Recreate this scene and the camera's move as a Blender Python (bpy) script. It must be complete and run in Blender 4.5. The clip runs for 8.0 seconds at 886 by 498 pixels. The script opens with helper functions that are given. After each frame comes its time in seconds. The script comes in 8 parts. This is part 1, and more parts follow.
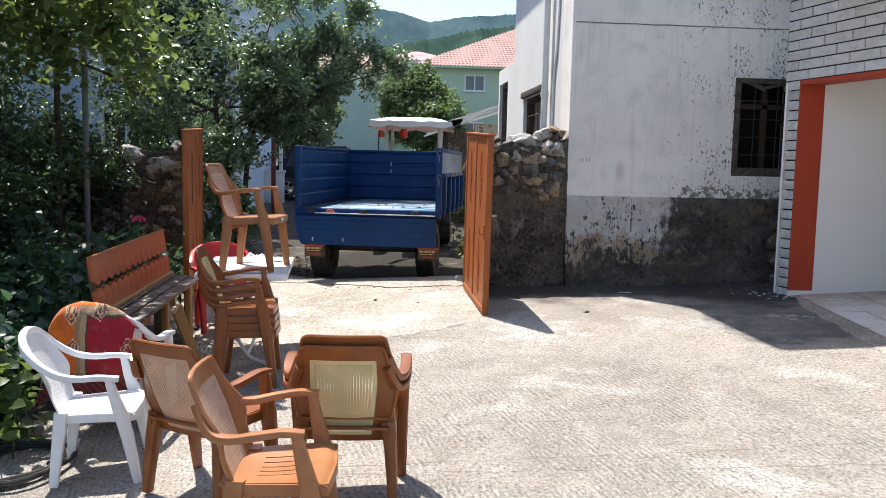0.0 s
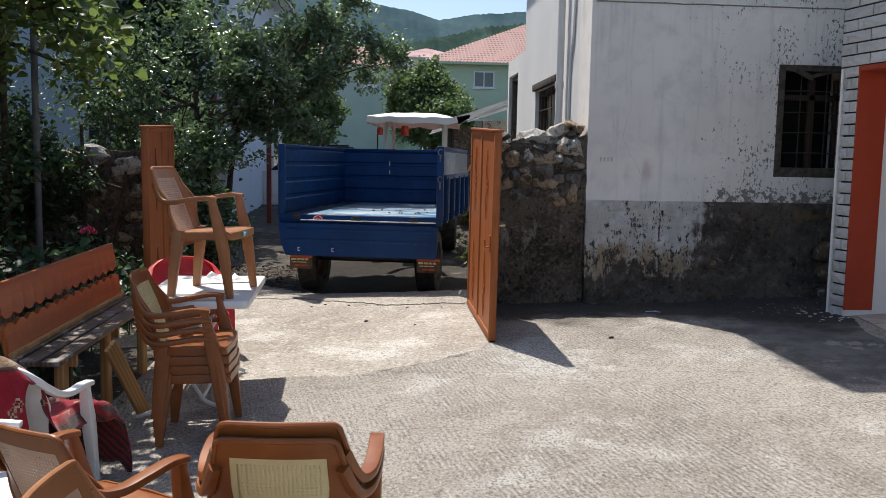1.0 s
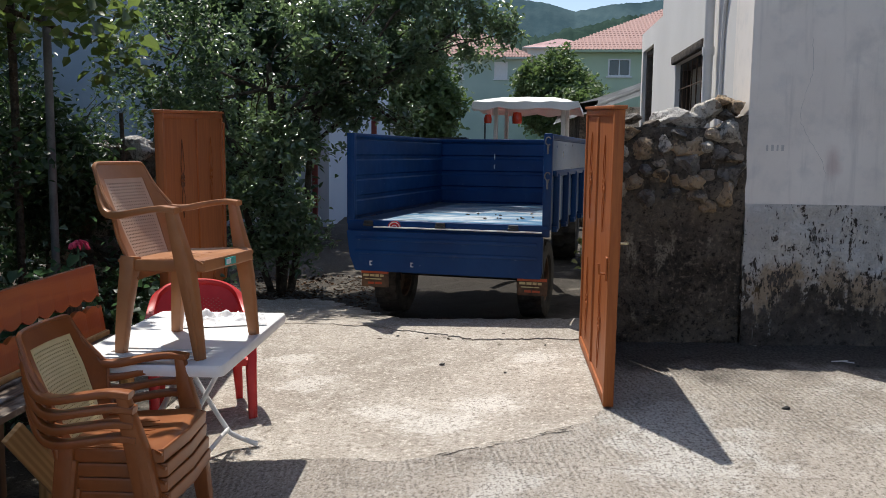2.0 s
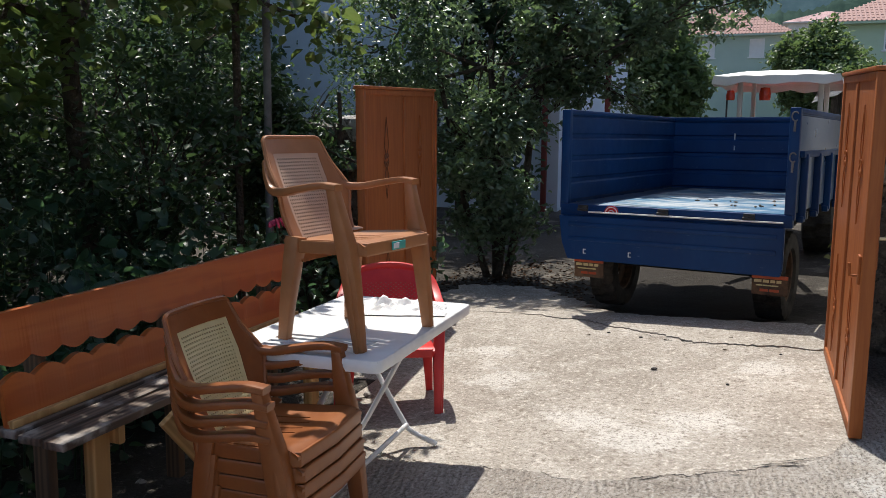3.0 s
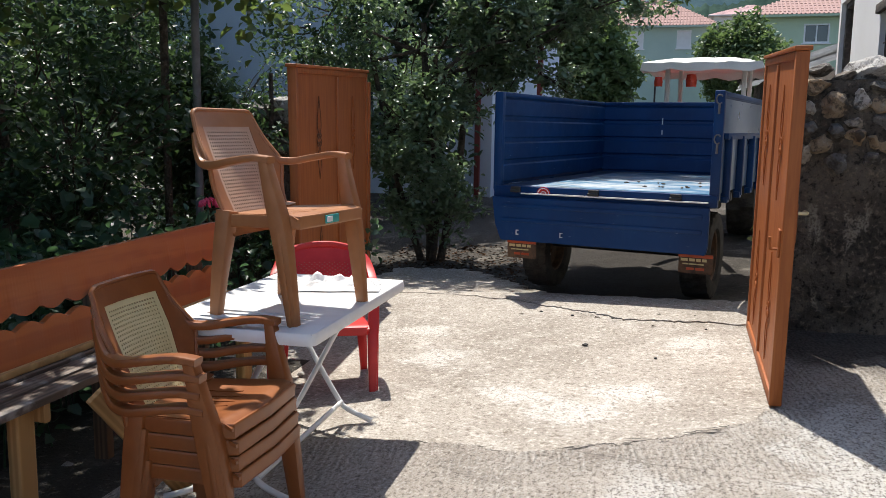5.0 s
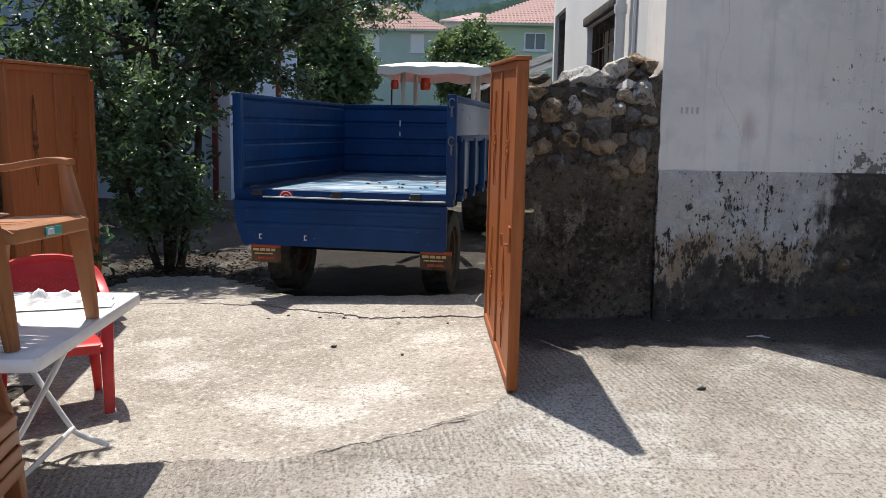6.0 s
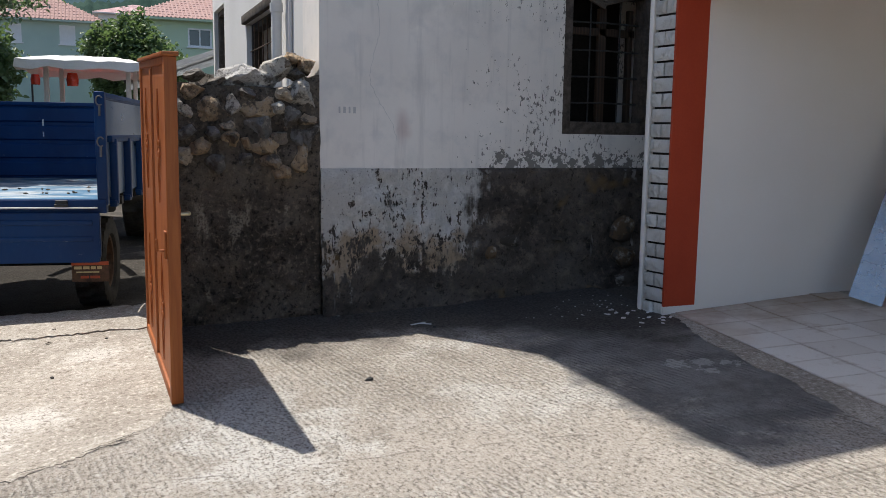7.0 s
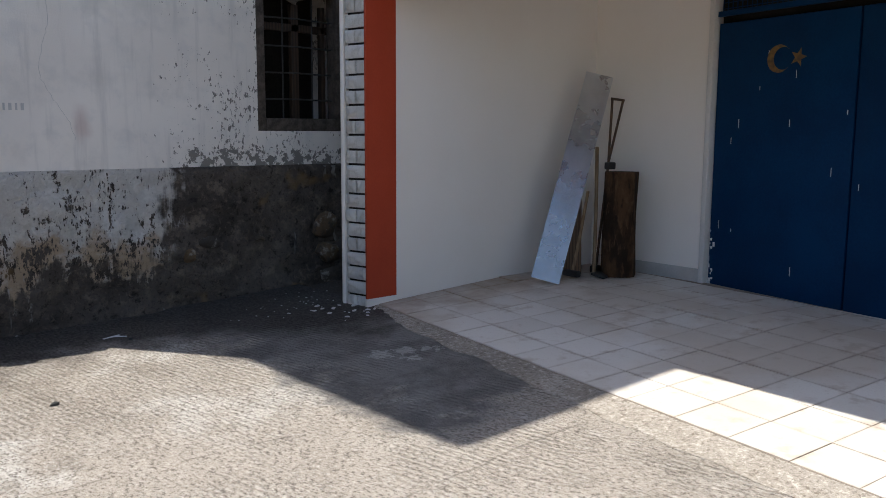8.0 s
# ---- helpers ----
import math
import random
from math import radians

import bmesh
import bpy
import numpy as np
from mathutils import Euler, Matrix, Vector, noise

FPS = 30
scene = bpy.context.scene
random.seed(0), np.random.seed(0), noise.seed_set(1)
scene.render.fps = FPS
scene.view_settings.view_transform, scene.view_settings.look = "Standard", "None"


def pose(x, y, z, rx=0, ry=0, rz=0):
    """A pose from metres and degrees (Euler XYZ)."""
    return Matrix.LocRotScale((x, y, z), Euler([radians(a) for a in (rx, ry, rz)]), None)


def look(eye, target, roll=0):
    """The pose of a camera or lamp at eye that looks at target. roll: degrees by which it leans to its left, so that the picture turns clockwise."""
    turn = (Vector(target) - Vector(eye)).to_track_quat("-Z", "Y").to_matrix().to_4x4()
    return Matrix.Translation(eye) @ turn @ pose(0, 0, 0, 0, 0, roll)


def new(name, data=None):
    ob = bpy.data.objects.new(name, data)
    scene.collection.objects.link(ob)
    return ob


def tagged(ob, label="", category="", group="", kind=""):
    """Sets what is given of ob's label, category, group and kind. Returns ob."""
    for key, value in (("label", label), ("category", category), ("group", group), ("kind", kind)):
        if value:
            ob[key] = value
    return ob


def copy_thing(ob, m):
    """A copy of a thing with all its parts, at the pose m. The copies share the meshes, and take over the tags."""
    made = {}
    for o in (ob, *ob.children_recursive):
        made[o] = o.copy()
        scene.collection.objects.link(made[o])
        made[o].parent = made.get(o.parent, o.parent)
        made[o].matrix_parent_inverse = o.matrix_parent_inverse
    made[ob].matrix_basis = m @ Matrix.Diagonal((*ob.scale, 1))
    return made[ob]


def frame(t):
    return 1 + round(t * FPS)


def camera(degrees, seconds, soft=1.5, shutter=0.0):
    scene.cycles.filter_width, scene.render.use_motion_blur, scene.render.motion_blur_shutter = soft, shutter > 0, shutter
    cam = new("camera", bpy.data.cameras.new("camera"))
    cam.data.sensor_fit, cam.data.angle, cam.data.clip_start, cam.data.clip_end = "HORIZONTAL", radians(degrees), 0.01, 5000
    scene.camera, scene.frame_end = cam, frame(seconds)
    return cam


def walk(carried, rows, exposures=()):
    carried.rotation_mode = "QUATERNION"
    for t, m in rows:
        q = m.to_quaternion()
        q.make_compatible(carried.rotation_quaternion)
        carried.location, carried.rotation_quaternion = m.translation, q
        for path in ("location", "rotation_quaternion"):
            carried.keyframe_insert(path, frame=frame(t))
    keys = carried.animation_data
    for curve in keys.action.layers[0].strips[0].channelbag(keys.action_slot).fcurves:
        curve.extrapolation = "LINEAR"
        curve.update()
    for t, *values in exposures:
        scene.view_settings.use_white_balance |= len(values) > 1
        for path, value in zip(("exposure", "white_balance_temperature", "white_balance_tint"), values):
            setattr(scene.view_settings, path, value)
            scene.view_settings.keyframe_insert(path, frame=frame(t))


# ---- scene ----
cam = camera(55.2, 8.0, 0.4)
PATH = [
    (0, (0.055, 0.182, 1.535), (0.231, 2.164, 1.335), 1.3),
    (0.5, (0.121, 0.471, 1.528), (0.27, 2.455, 1.318), 1.2),
    (1, (0.251, 1.396, 1.561), (0.403, 3.38, 1.356), 1.1),
    (1.2, (0.334, 1.839, 1.555), (0.481, 3.823, 1.353), 1.1),
    (2.3, (0.697, 3.766, 1.539), (0.373, 5.726, 1.303), 0.6),
    (2.5, (0.727, 3.87, 1.524), (0.3, 5.808, 1.28), 0.7),
    (3, (0.753, 4.0, 1.497), (0.047, 5.853, 1.233), 0.5),
    (3.5, (0.775, 4.044, 1.54), (0.008, 5.871, 1.263), 0.6),
    (4, (0.829, 4.038, 1.537), (0.034, 5.851, 1.253), 0.6),
    (4.2, (0.835, 4.026, 1.495), (0.03, 5.835, 1.211), 0.6),
    (5.3, (0.745, 3.976, 1.433), (0.352, 5.916, 1.146), 0.9),
    (5.5, (0.755, 3.984, 1.44), (0.474, 5.943, 1.155), 0.9),
    (6, (0.767, 3.985, 1.452), (0.797, 5.965, 1.174), 1.0),
    (6.5, (0.826, 3.995, 1.454), (1.237, 5.933, 1.181), 1.0),
    (7, (0.864, 4.0, 1.453), (1.62, 5.832, 1.185), 0.8),
    (7.5, (0.913, 4.001, 1.465), (2.015, 5.648, 1.193), 0.5),
    (8, (0.936, 3.997, 1.473), (2.259, 5.471, 1.198), 0.3),
]
walk(cam, [(t, look(eye, target, roll)) for t, eye, target, roll in PATH], [(0.0, 0.80), (0.5, 0.37), (1.0, 0.24), (2.5, 0.11), (3.5, 0.28), (5.5, 0.47), (6.5, 0.26), (7.0, 0.27), (7.5, 0.38), (8.0, 0.38)])


# ---- light ----
SUN_WAY = Vector((0.268, -0.424, -1.0)).normalized()
world = bpy.data.worlds.new("sky")
scene.world = world
world.use_nodes = True
wn = world.node_tree.nodes
sky = wn.new("ShaderNodeTexSky")
sky.sky_type = "NISHITA"
sky.sun_disc = False
sky.sun_elevation = radians(63.4)
sky.sun_rotation = radians(-32.3)
sky.altitude = 1000
sky.air_density = 1.0
sky.dust_density = 2.6
wn["Background"].inputs["Strength"].default_value = 0.15
world.node_tree.links.new(sky.outputs[0], wn["Background"].inputs["Color"])
sun = new("sun", bpy.data.lights.new("sun", "SUN"))
sun.data.energy = 5.0
sun.data.angle = radians(0.55)
sun.data.color = (1.0, 0.955, 0.88)
sun.matrix_world = look((-5, 9, 20), Vector((-5, 9, 20)) + SUN_WAY)


# ---- materials ----
class Nodes:
    """A small builder for node materials."""

    def __init__(self, name):
        self.m = bpy.data.materials.new(name)
        self.m.use_nodes = True
        self.t = self.m.node_tree
        self.bsdf = self.t.nodes["Principled BSDF"]
        self.co = self.t.nodes.new("ShaderNodeTexCoord").outputs["Object"]

    def put(self, a, b):
        if isinstance(a, bpy.types.NodeSocket):
            self.t.links.new(a, b)
        elif isinstance(a, (tuple, list)) and len(a) == 3 and b.type == "RGBA":
            b.default_value = (*a, 1)
        else:
            b.default_value = a

    def map(self, scale=(1, 1, 1), rot=(0, 0, 0), loc=(0, 0, 0), co=None):
        n = self.t.nodes.new("ShaderNodeMapping")
        self.put(co or self.co, n.inputs["Vector"])
        n.inputs["Scale"].default_value, n.inputs["Rotation"].default_value, n.inputs["Location"].default_value = scale, rot, loc
        return n.outputs[0]

    def noise(self, scale, detail=4, rough=0.55, co=None, distort=0.0, out="Fac"):
        n = self.t.nodes.new("ShaderNodeTexNoise")
        self.put(co or self.co, n.inputs["Vector"])
        n.inputs["Scale"].default_value, n.inputs["Detail"].default_value = scale, detail
        n.inputs["Roughness"].default_value, n.inputs["Distortion"].default_value = rough, distort
        return n.outputs[out]

    def voronoi(self, scale, feature="F1", co=None, out="Distance", random=1.0):
        n = self.t.nodes.new("ShaderNodeTexVoronoi")
        n.feature = feature
        self.put(co or self.co, n.inputs["Vector"])
        n.inputs["Scale"].default_value = scale
        n.inputs["Randomness"].default_value = random
        return n.outputs[out]

    def wave(self, scale, distort, detail=2, dscale=1.0, co=None, axis="X", profile="SIN"):
        n = self.t.nodes.new("ShaderNodeTexWave")
        n.bands_direction, n.wave_profile = axis, profile
        self.put(co or self.co, n.inputs["Vector"])
        n.inputs["Scale"].default_value, n.inputs["Distortion"].default_value = scale, distort
        n.inputs["Detail"].default_value, n.inputs["Detail Scale"].default_value = detail, dscale
        return n.outputs["Fac"]

    def ramp(self, fac, lo, hi, a=0.0, b=1.0):
        n = self.t.nodes.new("ShaderNodeMapRange")
        n.interpolation_type = "SMOOTHSTEP"
        self.put(fac, n.inputs[0])
        for i, v in enumerate((lo, hi, a, b)):
            n.inputs[i + 1].default_value = v
        return n.outputs[0]

    def mix(self, fac, a, b, mode="MIX"):
        n = self.t.nodes.new("ShaderNodeMix")
        n.data_type, n.blend_type = "RGBA", mode
        self.put(fac, n.inputs[0])
        self.put(a, n.inputs[6])
        self.put(b, n.inputs[7])
        return n.outputs[2]

    def math(self, op, a, b=0.0, c=0.0):
        n = self.t.nodes.new("ShaderNodeMath")
        n.operation = op
        for i, v in enumerate((a, b, c)):
            self.put(v, n.inputs[i])
        return n.outputs[0]

    def xyz(self, co=None):
        n = self.t.nodes.new("ShaderNodeSeparateXYZ")
        self.put(co or self.co, n.inputs[0])
        return n.outputs

    def random(self):
        return self.t.nodes.new("ShaderNodeObjectInfo").outputs["Random"]

    def island(self):
        return self.t.nodes.new("ShaderNodeNewGeometry").outputs["Random Per Island"]

    def bump(self, height, strength=0.4, distance=0.01, prev=None):
        n = self.t.nodes.new("ShaderNodeBump")
        n.inputs["Strength"].default_value, n.inputs["Distance"].default_value = strength, distance
        self.put(height, n.inputs["Height"])
        if prev:
            self.put(prev, n.inputs["Normal"])
        return n.outputs[0]

    def done(self, color, rough=0.7, metal=0.0, normal=None, **more):
        self.put(color, self.bsdf.inputs["Base Color"])
        self.put(rough, self.bsdf.inputs["Roughness"])
        self.put(metal, self.bsdf.inputs["Metallic"])
        if normal:
            self.put(normal, self.bsdf.inputs["Normal"])
        for k, v in more.items():
            self.put(v, self.bsdf.inputs[k.replace("_", " ")])
        return self.m


def simple(name, c1, c2, scale=8.0, rough=0.6, bump=0.2, metal=0.0, fine=60.0, dist=0.003, spec=0.5):
    """A surface with two-scale variation between two colours and fine relief."""
    n = Nodes(name)
    a = n.noise(scale, 5)
    b = n.noise(fine, 3)
    k = n.math("ADD", n.math("MULTIPLY", a, 0.7), n.math("MULTIPLY", b, 0.3))
    col = n.mix(n.ramp(k, 0.35, 0.65), c1, c2)
    r = n.math("ADD", n.math("MULTIPLY", a, 0.25), rough - 0.12)
    return n.done(col, r, metal, n.bump(b, bump, dist), Specular_IOR_Level=spec)


def concrete_yard():
    """Raked concrete with shallow grooves along y, pale lime patches, dark stains and shade painted in by the wall."""
    n = Nodes("raked_concrete")
    big, mid, fine = n.noise(0.55, 5, co=n.map(loc=(3, 1, 0))), n.noise(3.2, 6, 0.6), n.noise(70, 4, 0.6)
    grain = n.noise(230, 2)
    groove = n.wave(8.4, 3.2, 3, 2.6, co=n.map(rot=(0, 0, radians(-11))), axis="X")
    broken = n.math("MULTIPLY", n.ramp(n.noise(1.3, 4, co=n.map(loc=(9, 4, 0))), 0.36, 0.56), n.ramp(n.noise(9, 4, 0.7, co=n.map(scale=(1.6, 0.5, 1), rot=(0, 0, radians(-11)))), 0.38, 0.58))
    g = n.math("MULTIPLY", groove, broken)
    col = n.mix(n.ramp(big, 0.38, 0.62), (0.385, 0.338, 0.289), (0.50, 0.445, 0.386))
    col = n.mix(n.ramp(mid, 0.42, 0.68, 0, 0.55), col, (0.58, 0.527, 0.468))
    col = n.mix(n.ramp(mid, 0.46, 0.28, 0, 0.45), col, (0.27, 0.24, 0.205))
    col = n.mix(n.math("MULTIPLY", n.ramp(g, 0.35, 0.8), 0.5), col, (0.60, 0.56, 0.505))
    col = n.mix(n.ramp(fine, 0.46, 0.33, 0, 0.75), col, (0.19, 0.168, 0.142))
    col = n.mix(n.math("MULTIPLY", n.ramp(groove, 0.38, 0.12), n.math("MULTIPLY", broken, 0.45)), col, (0.22, 0.195, 0.165))
    col = n.mix(n.ramp(n.noise(38, 4, 0.7), 0.56, 0.68, 0, 0.6), col, (0.66, 0.63, 0.585))
    lime = n.math("MULTIPLY", n.ramp(n.noise(1.05, 6, 0.65, co=n.map(loc=(1.7, 6.2, 0)), distort=0.4), 0.56, 0.66), n.ramp(fine, 0.35, 0.55))
    v = n.t.nodes.new("ShaderNodeVectorMath")
    v.operation = "DISTANCE"
    n.put(n.map(scale=(1, 0.6, 0)), v.inputs[0])
    v.inputs[1].default_value = (1.55, 7.85 * 0.6, 0)
    near = n.math("ADD", v.outputs["Value"], n.math("MULTIPLY", n.math("SUBTRACT", n.noise(5, 5, 0.7), 0.5), 1.5))
    lime = n.math("MAXIMUM", n.math("MULTIPLY", lime, 0.85), n.math("MULTIPLY", n.ramp(near, 0.48, 0.18), n.ramp(fine, 0.35, 0.55)))
    col = n.mix(n.math("MULTIPLY", lime, 0.75), col, (0.76, 0.74, 0.70))
    rough = n.noise(48, 5, 0.75, co=n.map(loc=(2, 8, 0), scale=(1.3, 0.75, 1), rot=(0, 0, radians(-11))))
    col = n.mix(n.ramp(rough, 0.49, 0.36, 0, 0.9), col, (0.165, 0.142, 0.118))
    col = n.mix(n.ramp(rough, 0.55, 0.65, 0, 0.75), col, (0.70, 0.665, 0.615))
    # day joints across the strips, partly filled
    wob = n.math("MULTIPLY", n.math("SUBTRACT", n.noise(3.5, 3), 0.5), 0.09)
    gone = n.ramp(n.noise(2.2, 3, co=n.map(loc=(6, 1, 0))), 0.42, 0.52)
    px, py, pz = n.xyz()
    for yj, slope in ((8.2, -0.25), (7.35, -0.2), (6.37, 0.0), (5.08, -0.08), (4.5, -0.05), (4.23, -0.12), (3.1, -0.05)):
        off = n.math("ADD", n.math("ADD", py, wob), n.math("MULTIPLY", n.math("SUBTRACT", px, 2.2), -slope))
        line = n.ramp(n.math("ABSOLUTE", n.math("SUBTRACT", off, yj)), 0.010, 0.003)
        col = n.mix(n.math("MULTIPLY", n.math("MULTIPLY", line, gone), 0.42), col, (0.13, 0.11, 0.09))
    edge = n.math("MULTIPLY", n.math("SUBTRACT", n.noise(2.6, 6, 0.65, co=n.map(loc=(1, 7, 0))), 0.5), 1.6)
    # smoother grey cement by the porch, darkened further for the shade over it
    cement_shade = n.math("MULTIPLY", n.ramp(n.math("ADD", px, edge), 3.15, 3.55), n.ramp(n.math("ADD", py, edge), 6.70, 7.0))
    col = n.mix(n.math("MULTIPLY", cement_shade, 0.82), col, n.mix(n.ramp(mid, 0.4, 0.62), (0.15, 0.148, 0.148), (0.27, 0.262, 0.255)))
    for sx, sy, sr in ((3.92, 7.88, 0.10), (4.08, 7.83, 0.09), (4.22, 7.75, 0.07), (4.0, 7.70, 0.05), (1.92, 9.64, 0.13)):
        v = n.t.nodes.new("ShaderNodeVectorMath")
        v.operation = "DISTANCE"
        n.put(n.map(scale=(1, 1, 0)), v.inputs[0])
        v.inputs[1].default_value = (sx, sy, 0)
        spot = n.math("ADD", v.outputs["Value"], n.math("MULTIPLY", n.math("SUBTRACT", n.noise(16, 5, 0.7), 0.5), 0.35))
        col = n.mix(n.ramp(spot, sr * 0.8, sr * 0.5, 0, 0.6), col, (0.62, 0.61, 0.59))
    # deep shade at the wall's foot, painted into the concrete's colour
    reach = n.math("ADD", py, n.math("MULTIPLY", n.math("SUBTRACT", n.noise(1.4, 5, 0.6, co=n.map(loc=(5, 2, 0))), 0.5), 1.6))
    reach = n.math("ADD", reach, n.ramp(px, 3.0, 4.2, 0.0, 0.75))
    wall_shade = n.math("MULTIPLY", n.ramp(reach, 8.95, 9.42), n.ramp(px, 1.0, 1.4))
    col = n.mix(n.math("MULTIPLY", wall_shade, 0.88), col, n.mix(n.ramp(rough, 0.42, 0.60), (0.045, 0.039, 0.034), (0.105, 0.094, 0.083)))
    h = n.math("ADD", n.math("MULTIPLY", g, 0.8), n.math("ADD", n.math("MULTIPLY", fine, 1.0), n.math("ADD", n.math("MULTIPLY", grain, 0.5), n.math("MULTIPLY", rough, 0.55))))
    return n.done(col, 0.86, 0, n.bump(h, 1.0, 0.019), Specular_IOR_Level=0.25)


def concrete_smooth():
    """Older, smoother slab by the gate, patched with pale lime and sand."""
    n = Nodes("gate_concrete")
    big, mid, fine = n.noise(0.9, 5), n.noise(4.5, 6, 0.62), n.noise(85, 4, 0.6)
    col = n.mix(n.ramp(big, 0.35, 0.62), (0.315, 0.278, 0.236), (0.405, 0.364, 0.315))
    col = n.mix(n.ramp(mid, 0.48, 0.70, 0, 0.6), col, (0.55, 0.51, 0.455))
    lime = n.ramp(n.noise(1.6, 6, 0.6, co=n.map(loc=(0.4, 2.1, 0)), distort=0.6), 0.58, 0.68, 0, 0.7)
    for px, py, pr in ((-0.74, 9.07, 0.24), (0.22, 8.24, 0.32), (0.50, 8.55, 0.28), (-0.10, 8.45, 0.28), (0.85, 9.6, 0.26), (-1.0, 9.7, 0.2)):
        v = n.t.nodes.new("ShaderNodeVectorMath")
        v.operation = "DISTANCE"
        n.put(n.map(scale=(0.75, 1, 0)), v.inputs[0])
        v.inputs[1].default_value = (px * 0.75, py, 0)
        near = n.math("ADD", v.outputs["Value"], n.math("MULTIPLY", n.math("SUBTRACT", mid, 0.5), 0.75))
        near = n.math("ADD", near, n.math("MULTIPLY", n.math("SUBTRACT", n.noise(17, 4, 0.7), 0.5), 0.25))
        lime = n.math("MAXIMUM", lime, n.ramp(near, pr * 0.80, pr * 0.30))
    col = n.mix(n.math("MULTIPLY", n.math("MULTIPLY", lime, 0.52), n.ramp(fine, 0.30, 0.52, 0.4, 1.0)), col, (0.74, 0.715, 0.67))
    col = n.mix(n.ramp(mid, 0.42, 0.26, 0, 0.5), col, (0.25, 0.215, 0.175))
    col = n.mix(n.ramp(fine, 0.47, 0.33, 0, 0.7), col, (0.19, 0.165, 0.135))
    sp = n.noise(30, 4, 0.7)
    col = n.mix(n.ramp(sp, 0.55, 0.66, 0, 0.7), col, (0.68, 0.63, 0.56))
    col = n.mix(n.ramp(sp, 0.46, 0.34, 0, 0.85), col, (0.185, 0.156, 0.122))
    grit = n.noise(58, 4, 0.75)
    col = n.mix(n.ramp(grit, 0.46, 0.36, 0, 0.6), col, (0.17, 0.145, 0.115))
    col = n.mix(n.ramp(grit, 0.56, 0.66, 0, 0.5), col, (0.70, 0.66, 0.60))
    return n.done(col, 0.88, 0, n.bump(n.math("ADD", fine, n.math("MULTIPLY", mid, 0.8)), 0.9, 0.011), Specular_IOR_Level=0.25)


def dirt():
    n = Nodes("road_dirt")
    big, mid, fine = n.noise(0.25, 6), n.noise(2.4, 6, 0.6), n.noise(60, 4)
    col = n.mix(n.ramp(big, 0.4, 0.6), (0.055, 0.049, 0.042), (0.100, 0.088, 0.074))
    col = n.mix(n.ramp(mid, 0.54, 0.70, 0, 0.6), col, (0.24, 0.214, 0.18))
    col = n.mix(n.ramp(fine, 0.46, 0.32, 0, 0.8), col, (0.045, 0.039, 0.032))
    grit = n.noise(24, 5, 0.7)
    col = n.mix(n.ramp(grit, 0.57, 0.68, 0, 0.6), col, (0.27, 0.24, 0.20))
    # shade under the trailer and tractor, painted into the soil as a dark patch
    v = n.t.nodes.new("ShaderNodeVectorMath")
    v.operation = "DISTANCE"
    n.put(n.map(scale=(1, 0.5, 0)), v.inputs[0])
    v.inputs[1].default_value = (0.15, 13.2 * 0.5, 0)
    under_shade = n.math("ADD", v.outputs["Value"], n.math("MULTIPLY", n.math("SUBTRACT", n.noise(2.4, 5, 0.6, co=n.map(loc=(7, 3, 0))), 0.5), 1.1))
    col = n.mix(n.ramp(under_shade, 1.35, 0.85, 0, 0.85), col, n.mix(n.ramp(fine, 0.4, 0.6), (0.022, 0.019, 0.016), (0.045, 0.039, 0.033)))
    return n.done(col, 0.93, 0, n.bump(n.math("ADD", fine, n.math("ADD", mid, grit)), 1.0, 0.022), Specular_IOR_Level=0.2)


